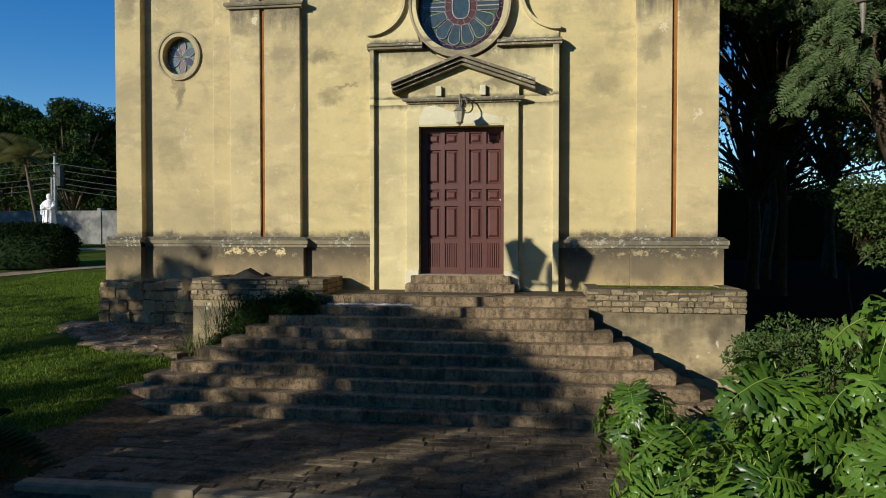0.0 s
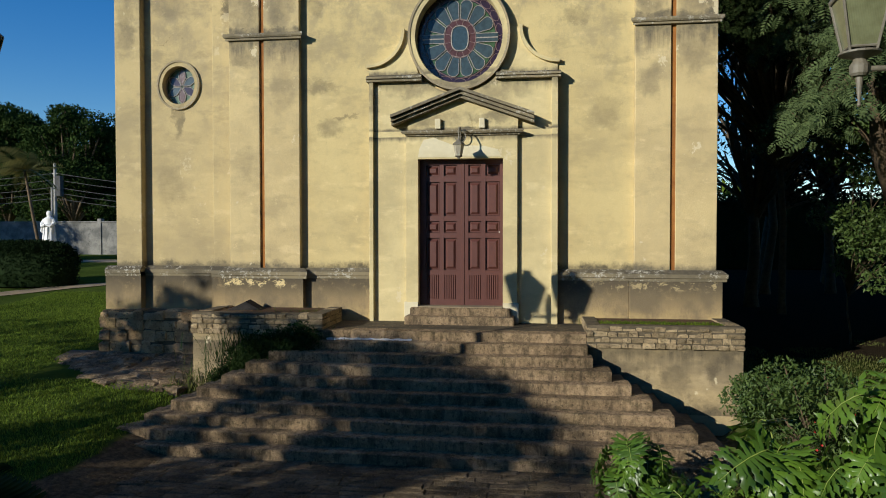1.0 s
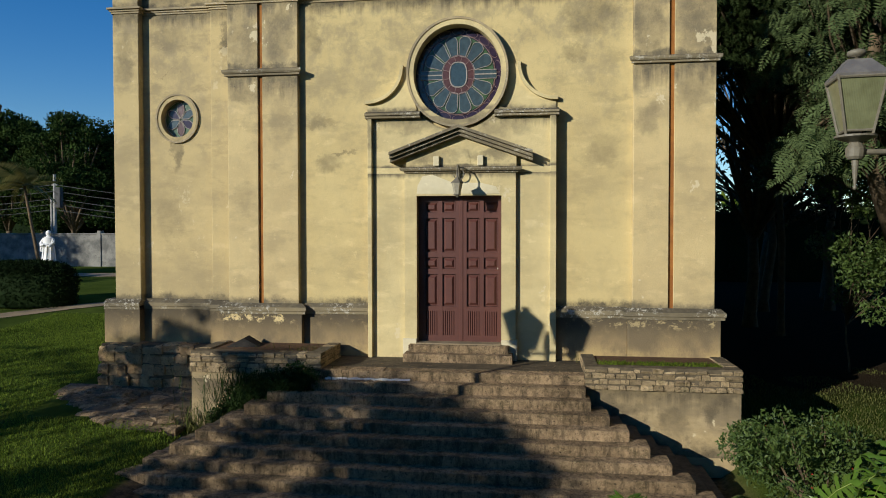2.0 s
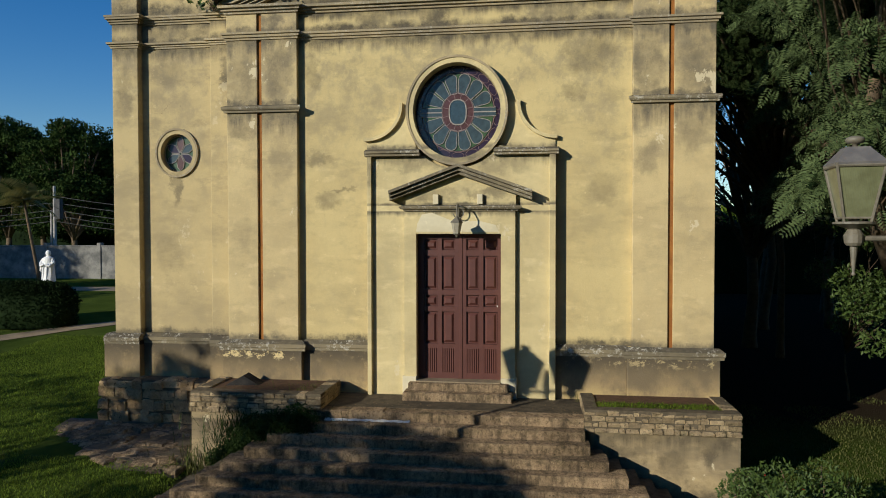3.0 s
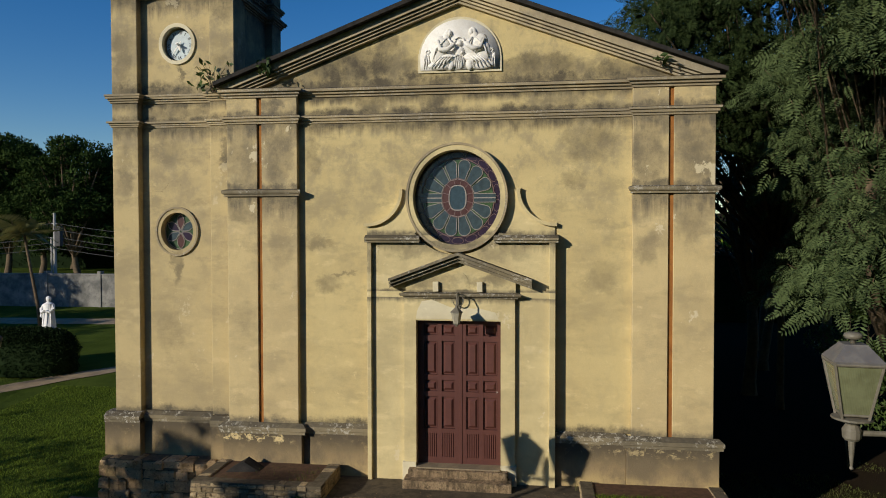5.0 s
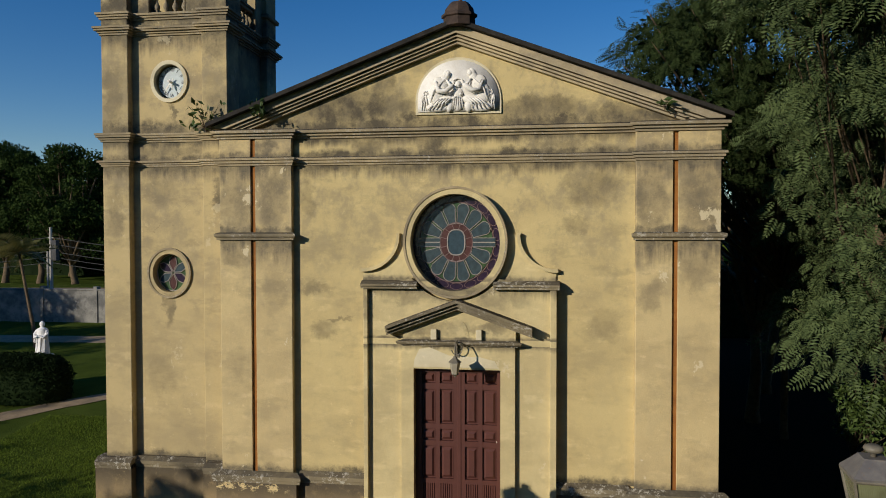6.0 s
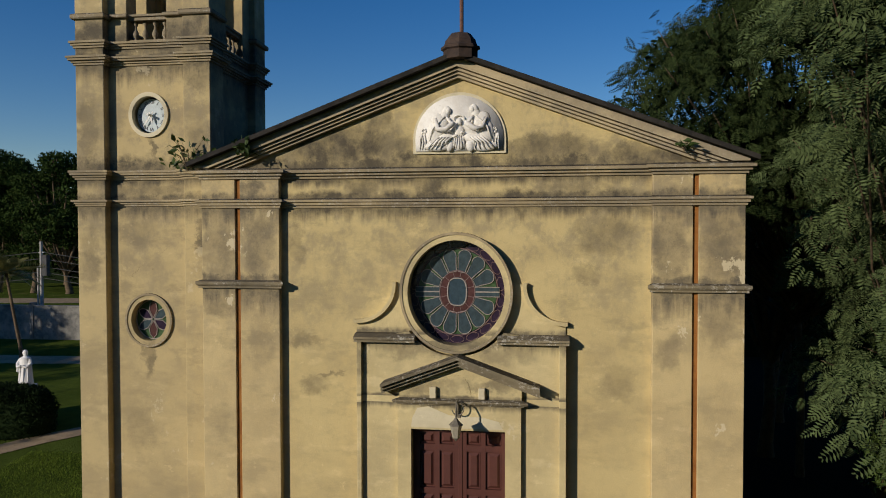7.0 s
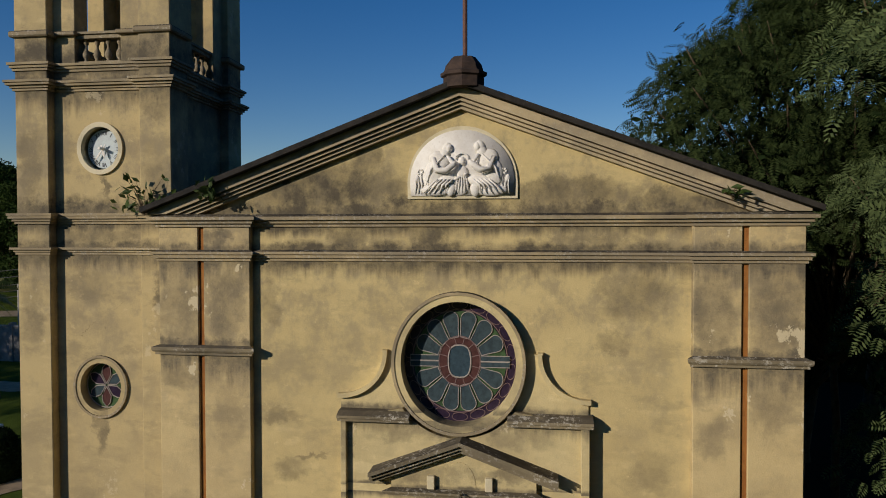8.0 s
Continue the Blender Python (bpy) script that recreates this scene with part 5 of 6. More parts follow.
def frond_mesh(name, places, length, material, rng, pairs=9, aim=None, droop=0.5, w=0.056, face=None, reach=0.30, loose=0.45):
    """Feathery fronds: a drooping rib with pairs of narrow leaflets."""
    tv, tf = [], []
    for k in range(pairs):
        u = (k + 0.6) / pairs
        ln = reach * math.sin(math.pi * (0.15 + 0.8 * u)) + 0.05
        for s in (-1, 1):
            base = len(tv)
            r = np.array([u, 0, -droop * u * u * 0.5])
            tip = r + np.array([0.10, s * ln, -0.10 * ln])
            tv += [r + [-0.012, 0, 0], (r + tip) / 2 + [-w, 0, 0.012], tip, (r + tip) / 2 + [w, 0, 0.0]]
            tf += [(base, base + 1, base + 2), (base, base + 2, base + 3)]
    tv, tf = np.array(tv), np.array(tf)
    n = len(places)
    d = aim if aim is not None else rng.normal(size=(n, 3))
    d = d + rng.normal(size=(n, 3)) * loose
    d[:, 2] -= 0.15
    d /= np.linalg.norm(d, axis=1)[:, None]
    up = np.array([0, 0, 1.0]) + rng.normal(size=(n, 3)) * 0.35 if face is None else face + rng.normal(size=(n, 3)) * 0.6
    side = np.cross(up, d)
    side /= np.linalg.norm(side, axis=1)[:, None]
    top = np.cross(d, side)
    s = length * rng.uniform(0.6, 1.3, n)
    basis = np.stack([d, side, top], 1) * s[:, None, None]
    v = np.einsum("vk,nkj->nvj", tv, basis) + places[:, None, :]
    f = (tf[None] + (np.arange(n) * len(tv))[:, None, None]).reshape(-1, 3)
    me = bpy.data.meshes.new(name)
    me.from_pydata(v.reshape(-1, 3).tolist(), [], f.tolist())
    me.materials.append(material)
    return me


def cloud(rng, blobs, per, hollow=0.55):
    """Points in the outer shells of ellipsoids (x, y, z, rx, ry, rz), with their outward ways."""
    out, way = [], []
    for x, y, z, rx, ry, rz in blobs:
        n = int(per * (rx * ry + ry * rz + rx * rz))
        d = rng.normal(size=(n, 3))
        d /= np.linalg.norm(d, axis=1)[:, None]
        r = rng.uniform(hollow, 1.05, n)[:, None]
        out.append(d * r * np.array([rx, ry, rz]) + np.array([x, y, z]))
        way.append(d)
    return np.concatenate(out), np.concatenate(way)


def limbs(base, height, blobs, r0, rng):
    """A tapered trunk with a limb to each clump of the crown."""
    bm = bmesh.new()
    b = Vector(base)
    fork = b + Vector((rng.uniform(-0.3, 0.3), rng.uniform(-0.3, 0.3), height))
    tube([b - Vector((0, 0, 0.3)), b + Vector((0, 0, 0.3)), b.lerp(fork, 0.5) + Vector((rng.uniform(-0.2, 0.2), rng.uniform(-0.2, 0.2), 0)), fork], [r0 * 1.4, r0, r0 * 0.85, r0 * 0.7], 10, bm)
    for x, y, z, rx, ry, rz in blobs:
        e = Vector((x, y, z))
        s = b.lerp(fork, rng.uniform(0.75, 1.0))
        m = s.lerp(e, 0.5) + Vector((rng.uniform(-0.4, 0.4), rng.uniform(-0.4, 0.4), rng.uniform(0, 0.5)))
        tube([s, m, e, e + (e - m).normalized() * min(rx, rz) * 0.45], [r0 * 0.5, r0 * 0.33, r0 * 0.18, r0 * 0.05], 7, bm)
    return bm


def tree(name, label, base, height, blobs, per, size, r0=0.25, seed=1, mat=None, fronds=0.0, group="", hollow=0.55, pairs=9):
    rng = np.random.default_rng(seed)
    th = thing(name, label, "tree", base, group)
    inv = Matrix.Translation(-Vector(base))
    bm = limbs(base, height, blobs, r0, rng)
    bm.transform(inv)
    part("trunk", bm, bark, th, smooth=True)
    pts, way = cloud(rng, blobs, per, hollow)
    pts = pts - np.array(base)
    if fronds:
        me = frond_mesh("crown", pts, fronds, mat or fern_leaf, rng, pairs, aim=way)
        back, _ = cloud(rng, [(x, y, z, a * 0.8, b * 0.8, c * 0.8) for x, y, z, a, b, c in blobs], per * 0.6, 0.2)
        tagged(part("inner_leaves", leaf_mesh("inner_leaves", back - np.array(base), 0.12, tree_leaf, rng), tree_leaf, th), kind="stuff")
    else:
        me = leaf_mesh("crown", pts, size, mat or tree_leaf, rng)
    tagged(part("crown", me, mat or tree_leaf, th), kind="stuff")
    return th


def clumps(rng, n, centre, spread, r0, r1):
    """Centres and sizes of a crown's clumps."""
    out = []
    for _ in range(n):
        d = Vector((rng.gauss(0, 1), rng.gauss(0, 1), rng.gauss(0, 1))).normalized() * rng.random() ** 0.4
        r = rng.uniform(r0, r1)
        out.append((centre[0] + d.x * spread[0], centre[1] + d.y * spread[1], centre[2] + d.z * spread[2], r, r, r * 0.75))
    return out


# ---- trees beside and behind the church ----
k = random.Random(31)


def curtain(rnd, n, xr, yr, zr, r0, r1, keep):
    """Clumps spread over a box, kept where keep(x, y, z) holds."""
    out = []
    while len(out) < n:
        x, y, z = rnd.uniform(*xr), rnd.uniform(*yr), rnd.uniform(*zr)
        if keep(x, y, z):
            r = rnd.uniform(r0, r1)
            out.append((x, y, z, r, r, r * 0.8))
    return out


def feathery_tree(label, base, height, pads, per, frond, r0, seed, pairs, leaf, extra=()):
    """A tree of drooping boughs: each bough ends in a tilted pad of overlapping feathery leaves, with shade-black
    leaves behind them.
    """
    rng = np.random.default_rng(seed)
    th = thing("feathery_tree", label, "tree", base)
    bm = limbs(base, height, pads, r0, rng)
    for pts, radii in extra:
        tube(pts, radii, 10, bm)
    bm.transform(Matrix.Translation(-Vector(base)))
    part("trunk", bm, bark, th, smooth=True)
    at, way, face = [], [], []
    for x, y, z, r, _, _ in pads:
        n = int(per * r * r)
        out = np.array([x - base[0], y - base[1], 0.0])
        out = out / (np.linalg.norm(out) + 1e-6) + np.array([-0.45, -0.65, 0.0])
        out /= np.linalg.norm(out)
        a = rng.uniform(0, 2 * math.pi, n)
        q = np.sqrt(rng.uniform(0, 1, n)) * r
        flat = np.stack([np.cos(a), np.sin(a), np.zeros(n)], 1)
        p = flat * q[:, None]
        p[:, 2] = -0.75 * (p @ out) - 0.35 * q * q / r + rng.normal(0, 0.22 * r, n)
        at.append(p + np.array([x, y, z]))
        way.append(flat * 0.55 + out * 0.75 + np.array([0, 0, -0.55]))
        face.append(np.tile(out * 0.7 + np.array([0, 0, 0.75]), (n, 1)))
    o = np.array(base)
    me = frond_mesh("crown", np.concatenate(at) - o, frond, leaf, rng, pairs, np.concatenate(way), 0.5, 0.055, np.concatenate(face), 0.30, 0.62)
    tagged(part("crown", me, leaf, th), kind="stuff")
    # fill leaves are near-black: shade inside the crown put into their colour
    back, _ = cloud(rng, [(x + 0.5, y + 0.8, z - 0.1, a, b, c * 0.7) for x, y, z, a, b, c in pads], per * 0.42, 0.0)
    tagged(part("inner_leaves", leaf_mesh("inner_leaves", back - o, 0.13, shaded_leaf, rng), shaded_leaf, th), kind="stuff")
    return th


feathery_tree("large tree with drooping feathery leaves beside the church", (8.4, 2.6, -1.25), 4.0,
              curtain(k, 150, (3.2, 10.5), (-3.2, 2.2), (3.0, 12.6), 0.42, 0.8, lambda x, y, z: x > 4.85 - 0.5 * max(0, z - 6.2) + (0.6 if y > -0.6 and z < 8 else 0) and z > 3.1 + 0.1 * (x - 5) and (y < -1.0 or x > 5.6)), 330, 0.27, 0.05, 2, 7, fern_leaf,
              (([(8.4, 2.6, 1.2), (7.1, 0.9, 2.8), (6.75, 0.4, 4.2), (6.9, 0.2, 6.4)], [0.16, 0.13, 0.12, 0.07]),))
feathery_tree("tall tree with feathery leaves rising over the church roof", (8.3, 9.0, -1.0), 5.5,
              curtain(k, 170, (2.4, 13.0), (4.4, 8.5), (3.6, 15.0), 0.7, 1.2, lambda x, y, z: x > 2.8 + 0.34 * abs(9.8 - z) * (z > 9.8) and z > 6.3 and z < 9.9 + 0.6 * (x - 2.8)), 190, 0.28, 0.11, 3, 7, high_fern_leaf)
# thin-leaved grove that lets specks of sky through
tree("shade_tree", "slender dark tree in the grove behind the church", (10.4, 17.5, -0.8), 3.4, curtain(k, 70, (7.4, 16.0), (15.0, 24.0), (2.6, 11.0), 0.6, 1.2, lambda x, y, z: True), 26, 0.11, 0.16, 51, shaded_leaf, group="trees behind the church")
tree("shade_tree", "slender forked dark tree in the grove behind the church", (7.9, 10.5, -0.9), 3.0, curtain(k, 26, (7.0, 10.5), (9.5, 12.5), (3.4, 8.0), 0.4, 0.8, lambda x, y, z: True), 30, 0.09, 0.2, 52, shaded_leaf, group="trees behind the church")
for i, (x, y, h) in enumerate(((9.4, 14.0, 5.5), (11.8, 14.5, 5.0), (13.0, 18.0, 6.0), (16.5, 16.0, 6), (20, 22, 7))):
    tree("shade_tree", "dark slender-trunked tree behind the church", (x, y, -0.8), 4.6, clumps(k, 20, (x, y, h + 0.2), (2.8, 2.0, 4.2), 0.7, 1.3), 34, 0.095, 0.17, 40 + i, shaded_leaf, group="trees behind the church")
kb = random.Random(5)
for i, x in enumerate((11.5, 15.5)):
    tree("shade_tree", "low dense tree far behind the hedge", (x, 36.0, -0.6), 2.6, clumps(kb, 22, (x, 36.0, 4.4), (2.6, 1.2, 1.5), 0.6, 1.0), 60, 0.10, 0.15, 160 + i, shaded_leaf, group="trees behind the church")
tree("small_tree", "small bushy tree on a thin stem in the side lawn", (8.2, 4.4, -1.25), 1.5, curtain(random.Random(12), 34, (7.4, 9.6), (2.4, 5.0), (0.3, 3.7), 0.36, 0.62, lambda x, y, z: x > 7.5 + 0.2 * (2.0 - z)), 640, 0.052, 0.022, 48, bush_leaf)


def leaf_block(name, label, at, size, n, leaf, mat, seed, category="hedge"):
    """A dense bank of leaves: a leafy skin over a box coloured shade-dark."""
    th = thing(name, label, category, at)
    rng = np.random.default_rng(seed)
    q = rng.uniform(-0.5, 0.5, (n, 3))
    ax = rng.integers(0, 3, n)
    q[np.arange(n), ax] = np.sign(q[np.arange(n), ax]) * 0.5 + rng.normal(0, 0.02, n)
    q[:, 2] += 0.5
    q *= np.array(size)
    q += rng.normal(0, 0.06, q.shape)
    tagged(part("foliage", leaf_mesh("foliage", q, leaf, mat, rng), mat, th), kind="stuff")
    sx, sy, sz = (v * 0.48 for v in size)
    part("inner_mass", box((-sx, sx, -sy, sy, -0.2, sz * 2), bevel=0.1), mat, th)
    return th


leaf_block("hedge", "tall hedge behind the trees, deep shade put into its leaf colour", (22.0, 25.4, -0.4), (28.0, 1.6, 3.5), 16000, 0.10, shaded_leaf, 6)
bp = thing("banana_plant", "sunlit yellow-green broad-leaved plant behind the hedge", "plant", (12.0, 26.6, -0.2))
bm = bmesh.new()
v = [bm.verts.new(p) for p in ((-0.16, 0, 0), (-0.2, 0.05, 0.8), (0, 0.1, 1.5), (0.2, 0.05, 0.8), (0.16, 0, 0), (0, -0.06, 0.7))]
bm.faces.new((v[0], v[5], v[1])), bm.faces.new((v[1], v[5], v[2])), bm.faces.new((v[2], v[5], v[3])), bm.faces.new((v[3], v[5], v[4]))
me = mesh_of("leaf", bm)
for q in range(9):
    o = part("leaf", me, grass_blade, bp)
    o.matrix_basis = pose(k.uniform(-0.9, 0.9), k.uniform(-0.4, 0.4), 3.0, k.uniform(-35, 35), k.uniform(-45, 45), k.uniform(0, 360))
part("stem", tube([(0, 0, 0), (0.1, 0, 3.2)], [0.15, 0.1], 8), bark, bp)

# ---- far side of the lawn ----
for i, (x, y, top, w, n) in enumerate(((-38.3, 43.5, 13.7, 3.5, 70), (-42.0, 44, 13.0, 2.6, 50), (-45.4, 44, 13.9, 3.2, 54), (-49.5, 46, 13.6, 3.8, 50), (-35.0, 46, 12.2, 2.4, 44), (-31.0, 48, 11.4, 3.0, 40), (-39.5, 52, 8.4, 3.0, 40), (-33.5, 52, 8.0, 3.0, 40), (-45.5, 53, 8.4, 3.2, 40))):
    tree("shade_tree", "broad dark-crowned tree beyond the boundary wall", (x, y, 0.2), 2.2, clumps(k, n, (x, y, top * 0.56), (w, w * 0.8, top * 0.38), 0.9, 1.6), 130, 0.15, 0.3, 60 + i, far_leaf, group="trees beyond the boundary wall")
leaf_block("hedge", "dark shrubs along the foot of the far trees", (-42.0, 55.0, 0.2), (44.0, 2.0, 4.2), 14000, 0.13, shaded_leaf, 16, "shrubs")

strip("far_road", [(-70, 35), (-45, 37.0), (-30, 38.5), (-12, 39)], 3.6, path_earth, "pale earth road beyond the boundary wall", "road")
for i, (x, y, h) in enumerate(((-36.5, 9.0, 8.5), (-32.5, 6.2, 7.5))):
    tree("shade_tree", "broad tree whose shade falls on the boundary wall", (x, y, -0.5), 2.4, clumps(k, 30, (x, y, h * 0.6), (2.4, 2.4, h * 0.36), 0.8, 1.3), 60, 0.16, 0.22, 80 + i, tree_leaf, group="trees beyond the boundary wall")

wall = thing("boundary_wall", "grey rendered boundary wall, partly in tree shade", "wall", (-24, 20.9, 0.1), kind="structure")
bmw = box((-30, 30, 0, 0.2, -1.0, 1.75), (-30, 30, -0.03, 0.23, 1.75, 1.82), bevel=0.01)
part("wall_panel", bmw, far_wall_mat, wall)
for i in range(20):
    part("wall_post", box((-30 + 3 * i, -29.8 + 3 * i, -0.05, 0.25, -1.0, 1.95), bevel=0.01), far_wall_mat, wall)

# statue on its plinth in a hedge
g = ground_z(-14.2, 8.4)
st = thing("statue", "white-painted statue on a low plinth behind a clipped hedge", "statue", (-14.2, 8.4, g))
bm = lathe([(0.24, 0.95), (0.27, 1.0), (0.235, 1.2), (0.20, 1.5), (0.185, 1.75), (0.20, 1.95), (0.19, 2.08), (0.10, 2.14), (0.06, 2.17), (0.085, 2.22), (0.10, 2.30), (0.08, 2.38), (0.03, 2.42)], 16, squash=(1.0, 0.8))
for s in (-1, 1):
    tube([(0.17 * s, 0, 2.03), (0.24 * s, -0.06, 1.85), (0.16 * s, -0.17, 1.72), (0.02 * s, -0.2, 1.80)], [0.07, 0.07, 0.06, 0.045], 8, bm)
for q in range(9):
    a = q * 0.7
    tube([(0.23 * math.cos(a), 0.19 * math.sin(a), 0.97), (0.19 * math.cos(a + 0.1), 0.16 * math.sin(a + 0.1), 1.75)], [0.035, 0.015], 6, bm)
tube([(-0.2, -0.05, 1.9), (-0.29, -0.02, 1.5), (-0.30, 0, 1.45)], [0.06, 0.05, 0.01], 6, bm)
for v in bm.verts:
    v.co = (v.co.x * 0.86, v.co.y * 0.86, 1.25 + (v.co.z - 0.95) * 0.72)
box((-0.25, 0.25, -0.22, 0.22, -0.05, 1.25), bevel=0.02, bm=bm)
part("figure", bm, statue_white, st, smooth=False)
rng = np.random.default_rng(9)
hd = thing("hedge", "dark clipped round hedge before the statue", "hedge", (-14.6, 7.8, ground_z(-14.6, 7.8)))
n = 26000
ang, rad, hh = rng.uniform(0, 2 * math.pi, n), np.sqrt(rng.uniform(0.45, 1, n)), rng.uniform(0.02, 1, n)
top = rng.random(n) < 0.4
hh[top] = rng.uniform(0.9, 1.03, top.sum())
rad[top] = np.sqrt(rng.uniform(0, 1, top.sum()))
rim = 1.0 - 0.22 * np.clip((hh - 0.6) / 0.4, 0, 1) ** 2 - 0.10 * (1 - hh)
pts = np.stack([1.9 * rad * rim * np.cos(ang), 0.95 * rad * rim * np.sin(ang), (1.34 - 0.16 * rad ** 4) * hh], 1) + rng.normal(0, 0.03, (n, 3))
# the hedge's shade is painted in with the near-black leaf
part("foliage", leaf_mesh("foliage", pts, 0.042, shaded_leaf, rng), shaded_leaf, hd)
part("inner_mass", lathe([(1.55, 0.0), (1.7, 0.4), (1.58, 0.9), (1.25, 1.1)], 20, squash=(1, 0.5)), shaded_leaf, hd)

# palm
pb = Vector((-19.6, 15.0, ground_z(-19.6, 15.0)))
pm = thing("palm_tree", "slender leaning palm with yellowing fronds", "palm tree", pb)
tp = Vector((-0.75, 0.0, 4.0))
part("trunk", tube([(0, 0, -0.2), (-0.15, 0, 0.9), (-0.45, 0.0, 2.4), tp], [0.13, 0.075, 0.06, 0.05], 10), bark, pm, smooth=True)
n = 15
aim = np.array([(math.cos(2.4 * i), math.sin(2.4 * i), 1.3 - 1.3 * i / n) for i in range(n)])
part("fronds", frond_mesh("fronds", np.tile(np.array(tp), (n, 1)), 1.35, palm_leaf, np.random.default_rng(5), 26, aim, 1.1, 0.022), palm_leaf, pm)

# utility pole and its wires
up = thing("utility_pole", "grey concrete utility pole with a transformer bracket", "utility pole", (-24.5, 22.4, 0.2))
part("pole", tube([(0, 0, -0.3), (0, 0, 4.9)], [0.10, 0.07], 10), concrete, up)
part("riser_pipe", tube([(-0.22, 0, -0.1), (-0.20, 0, 3.6)], 0.05, 8), concrete, up)
part("cross_arm", box((-0.17, 0.17, -0.03, 0.03, 4.3, 4.36), bevel=0.01), concrete, up)
part("switch_box", box((0.12, 0.42, -0.15, 0.12, 3.1, 4.2), bevel=0.02), wire_mat, up)
for i, z in enumerate((3.0, 3.3, 3.6, 4.0, 4.35)):
    for sx in (-1, 1):
        pts = [(-24.5 + sx * 20 * t, 22.4 + 1.5 * sx * t, 0.2 + z - 1.2 * 4 * t * (1 - t) * 0.5 - (0.0 if sx < 0 else 0.9 * t)) for t in [q / 10 for q in range(11)]]
        cb = part("cable", tube(pts, 0.016, 5), wire_mat)
        tagged(cb, "thin dark overhead cable from the utility pole", "cable", "overhead cables")

# ---- trees in front of the church: a row whose shade falls on the steps and the lawn; then unseen light blockers ----
k2 = random.Random(77)
TOPS = ((-44.0, 9.6), (-31.0, 9.4), (-27.0, 8.0), (-24.0, 7.4), (-20.0, 7.0), (-17.0, 5.6), (-15.0, 5.6), (-12.0, 5.4), (-9.0, 5.2), (-6.0, 5.2), (-4.0, 6.1), (-1.0, 6.55), (1.5, 6.25), (3.0, 5.8), (4.2, 5.2), (5.0, 4.6), (6.5, 3.7), (9.0, 3.3), (13.0, 3.0))


def top_at(c):
    for (c0, z0), (c1, z1) in zip(TOPS, TOPS[1:]):
        if c0 <= c <= c1:
            return z0 + (z1 - z0) * (c - c0) / (c1 - c0)
    return TOPS[-1][1]


for i, c0 in enumerate((-37.5, -35.0, -32.4, -26.0, -22.0, -18.0, -14.0, -10.5, -7.5, -4.5, -1.2, 1.8, 5.0, 8.5)):
    bl = []
    sparse = -25 < c0 < -4
    for _ in range(26 if -5 < c0 < -4 else 13 if sparse else 40 if c0 < -30 else 20 if c0 < -3 else 34):
        c, d, r = c0 + k2.uniform(-1.9, 1.9), k2.uniform(-1.6, 1.6), k2.uniform(0.3, 0.65)
        if -2 < c0 < 0 and c < -1.6:
            continue
        z = top_at(c) - r - abs(k2.gauss(0, 1.1 if c0 < -2 else 0.7))
        if c < -1.8 and z < 4.3 and k2.random() < 0.8:
            continue
        bl.append((-13.64 + (c - 1.5) * 0.731 - 0.682 * d, -16.8 - (c - 1.5) * 0.682 - 0.731 * d, z + 0.32 * d, r, r, r * 0.6))
    if -5 < c0 < -4:
        for _ in range(16):
            c, d, r = k2.uniform(-4.6, -3.4), k2.uniform(-1.0, 1.0), k2.uniform(0.22, 0.4)
            bl.append((-13.64 + (c - 1.5) * 0.731 - 0.682 * d, -16.8 - (c - 1.5) * 0.682 - 0.731 * d, k2.uniform(5.0, 6.0 + 0.3 * (c > -4.2)) + 0.32 * d, r, r, r * 0.6))
    if -2 < c0 < 3:
        for _ in range(30):
            c, d, r = k2.uniform(c0 - 1.2, min(c0 + 2, 2.5)), k2.uniform(-1.0, 1.0), k2.uniform(0.3, 0.5)
            bl.append((-13.64 + (c - 1.5) * 0.731 - 0.682 * d, -16.8 - (c - 1.5) * 0.682 - 0.731 * d, (k2.uniform(2.3, 4.3) if c < 1.45 else k2.uniform(4.2, 5.3)) + 0.32 * d, r, r, r * 0.6))
    base = (-13.64 + (c0 - 1.5) * 0.731, -16.8 - (c0 - 1.5) * 0.682, -1.78)
    tree("shade_tree", "leafy tree on the near side of the forecourt", base, 2.4, bl, 110 if -5 < c0 < -4 else 50 if sparse else 115 if -2 < c0 < 3 else 100, 0.12, 0.15, 90 + i, tree_leaf, group="trees before the church")
# unseen trees added behind and to the right to cut sky fill on the front
for i, (x, y) in enumerate(((1.5, -25.0), (6.5, -21.5), (11.0, -18.0), (14.5, -13.0), (17.5, -7.5))):
    tree("shade_tree", "unseen tall dense tree, added to block sky light before the church", (x, y, -1.8), 4.0, clumps(k2, 34, (x, y, 9.5), (2.6, 2.6, 8.5), 1.3, 2.1), 14, 0.56, 0.35, 150 + i, shaded_leaf, group="trees round the churchyard")
# unseen ring added to dim the sky, kept low towards the sun
for i in range(26):
    a = math.radians(-200 + 9.6 * i)
    turn = (math.degrees(a) + 133 + 180) % 360 - 180
    low = -62 < turn < 30
    tall, rad = (3.2, 42) if low else (21.0, 24) if turn > 0 else (11.0, 25)
    x, y = 3 + rad * math.cos(a), -9 + rad * math.sin(a)
    if y > -2 and x < 10:
        continue
    tree("shade_tree", "unseen dark tree, added to block sky light round the churchyard", (x, y, -1.8), 3.0, clumps(k2, 16 if low else 30, (x, y, tall * 0.5), (4.5, 4.5, tall * 0.5), 2.0, 3.0), 9, 0.6, 0.3, 120 + i, shaded_leaf, group="trees round the churchyard")


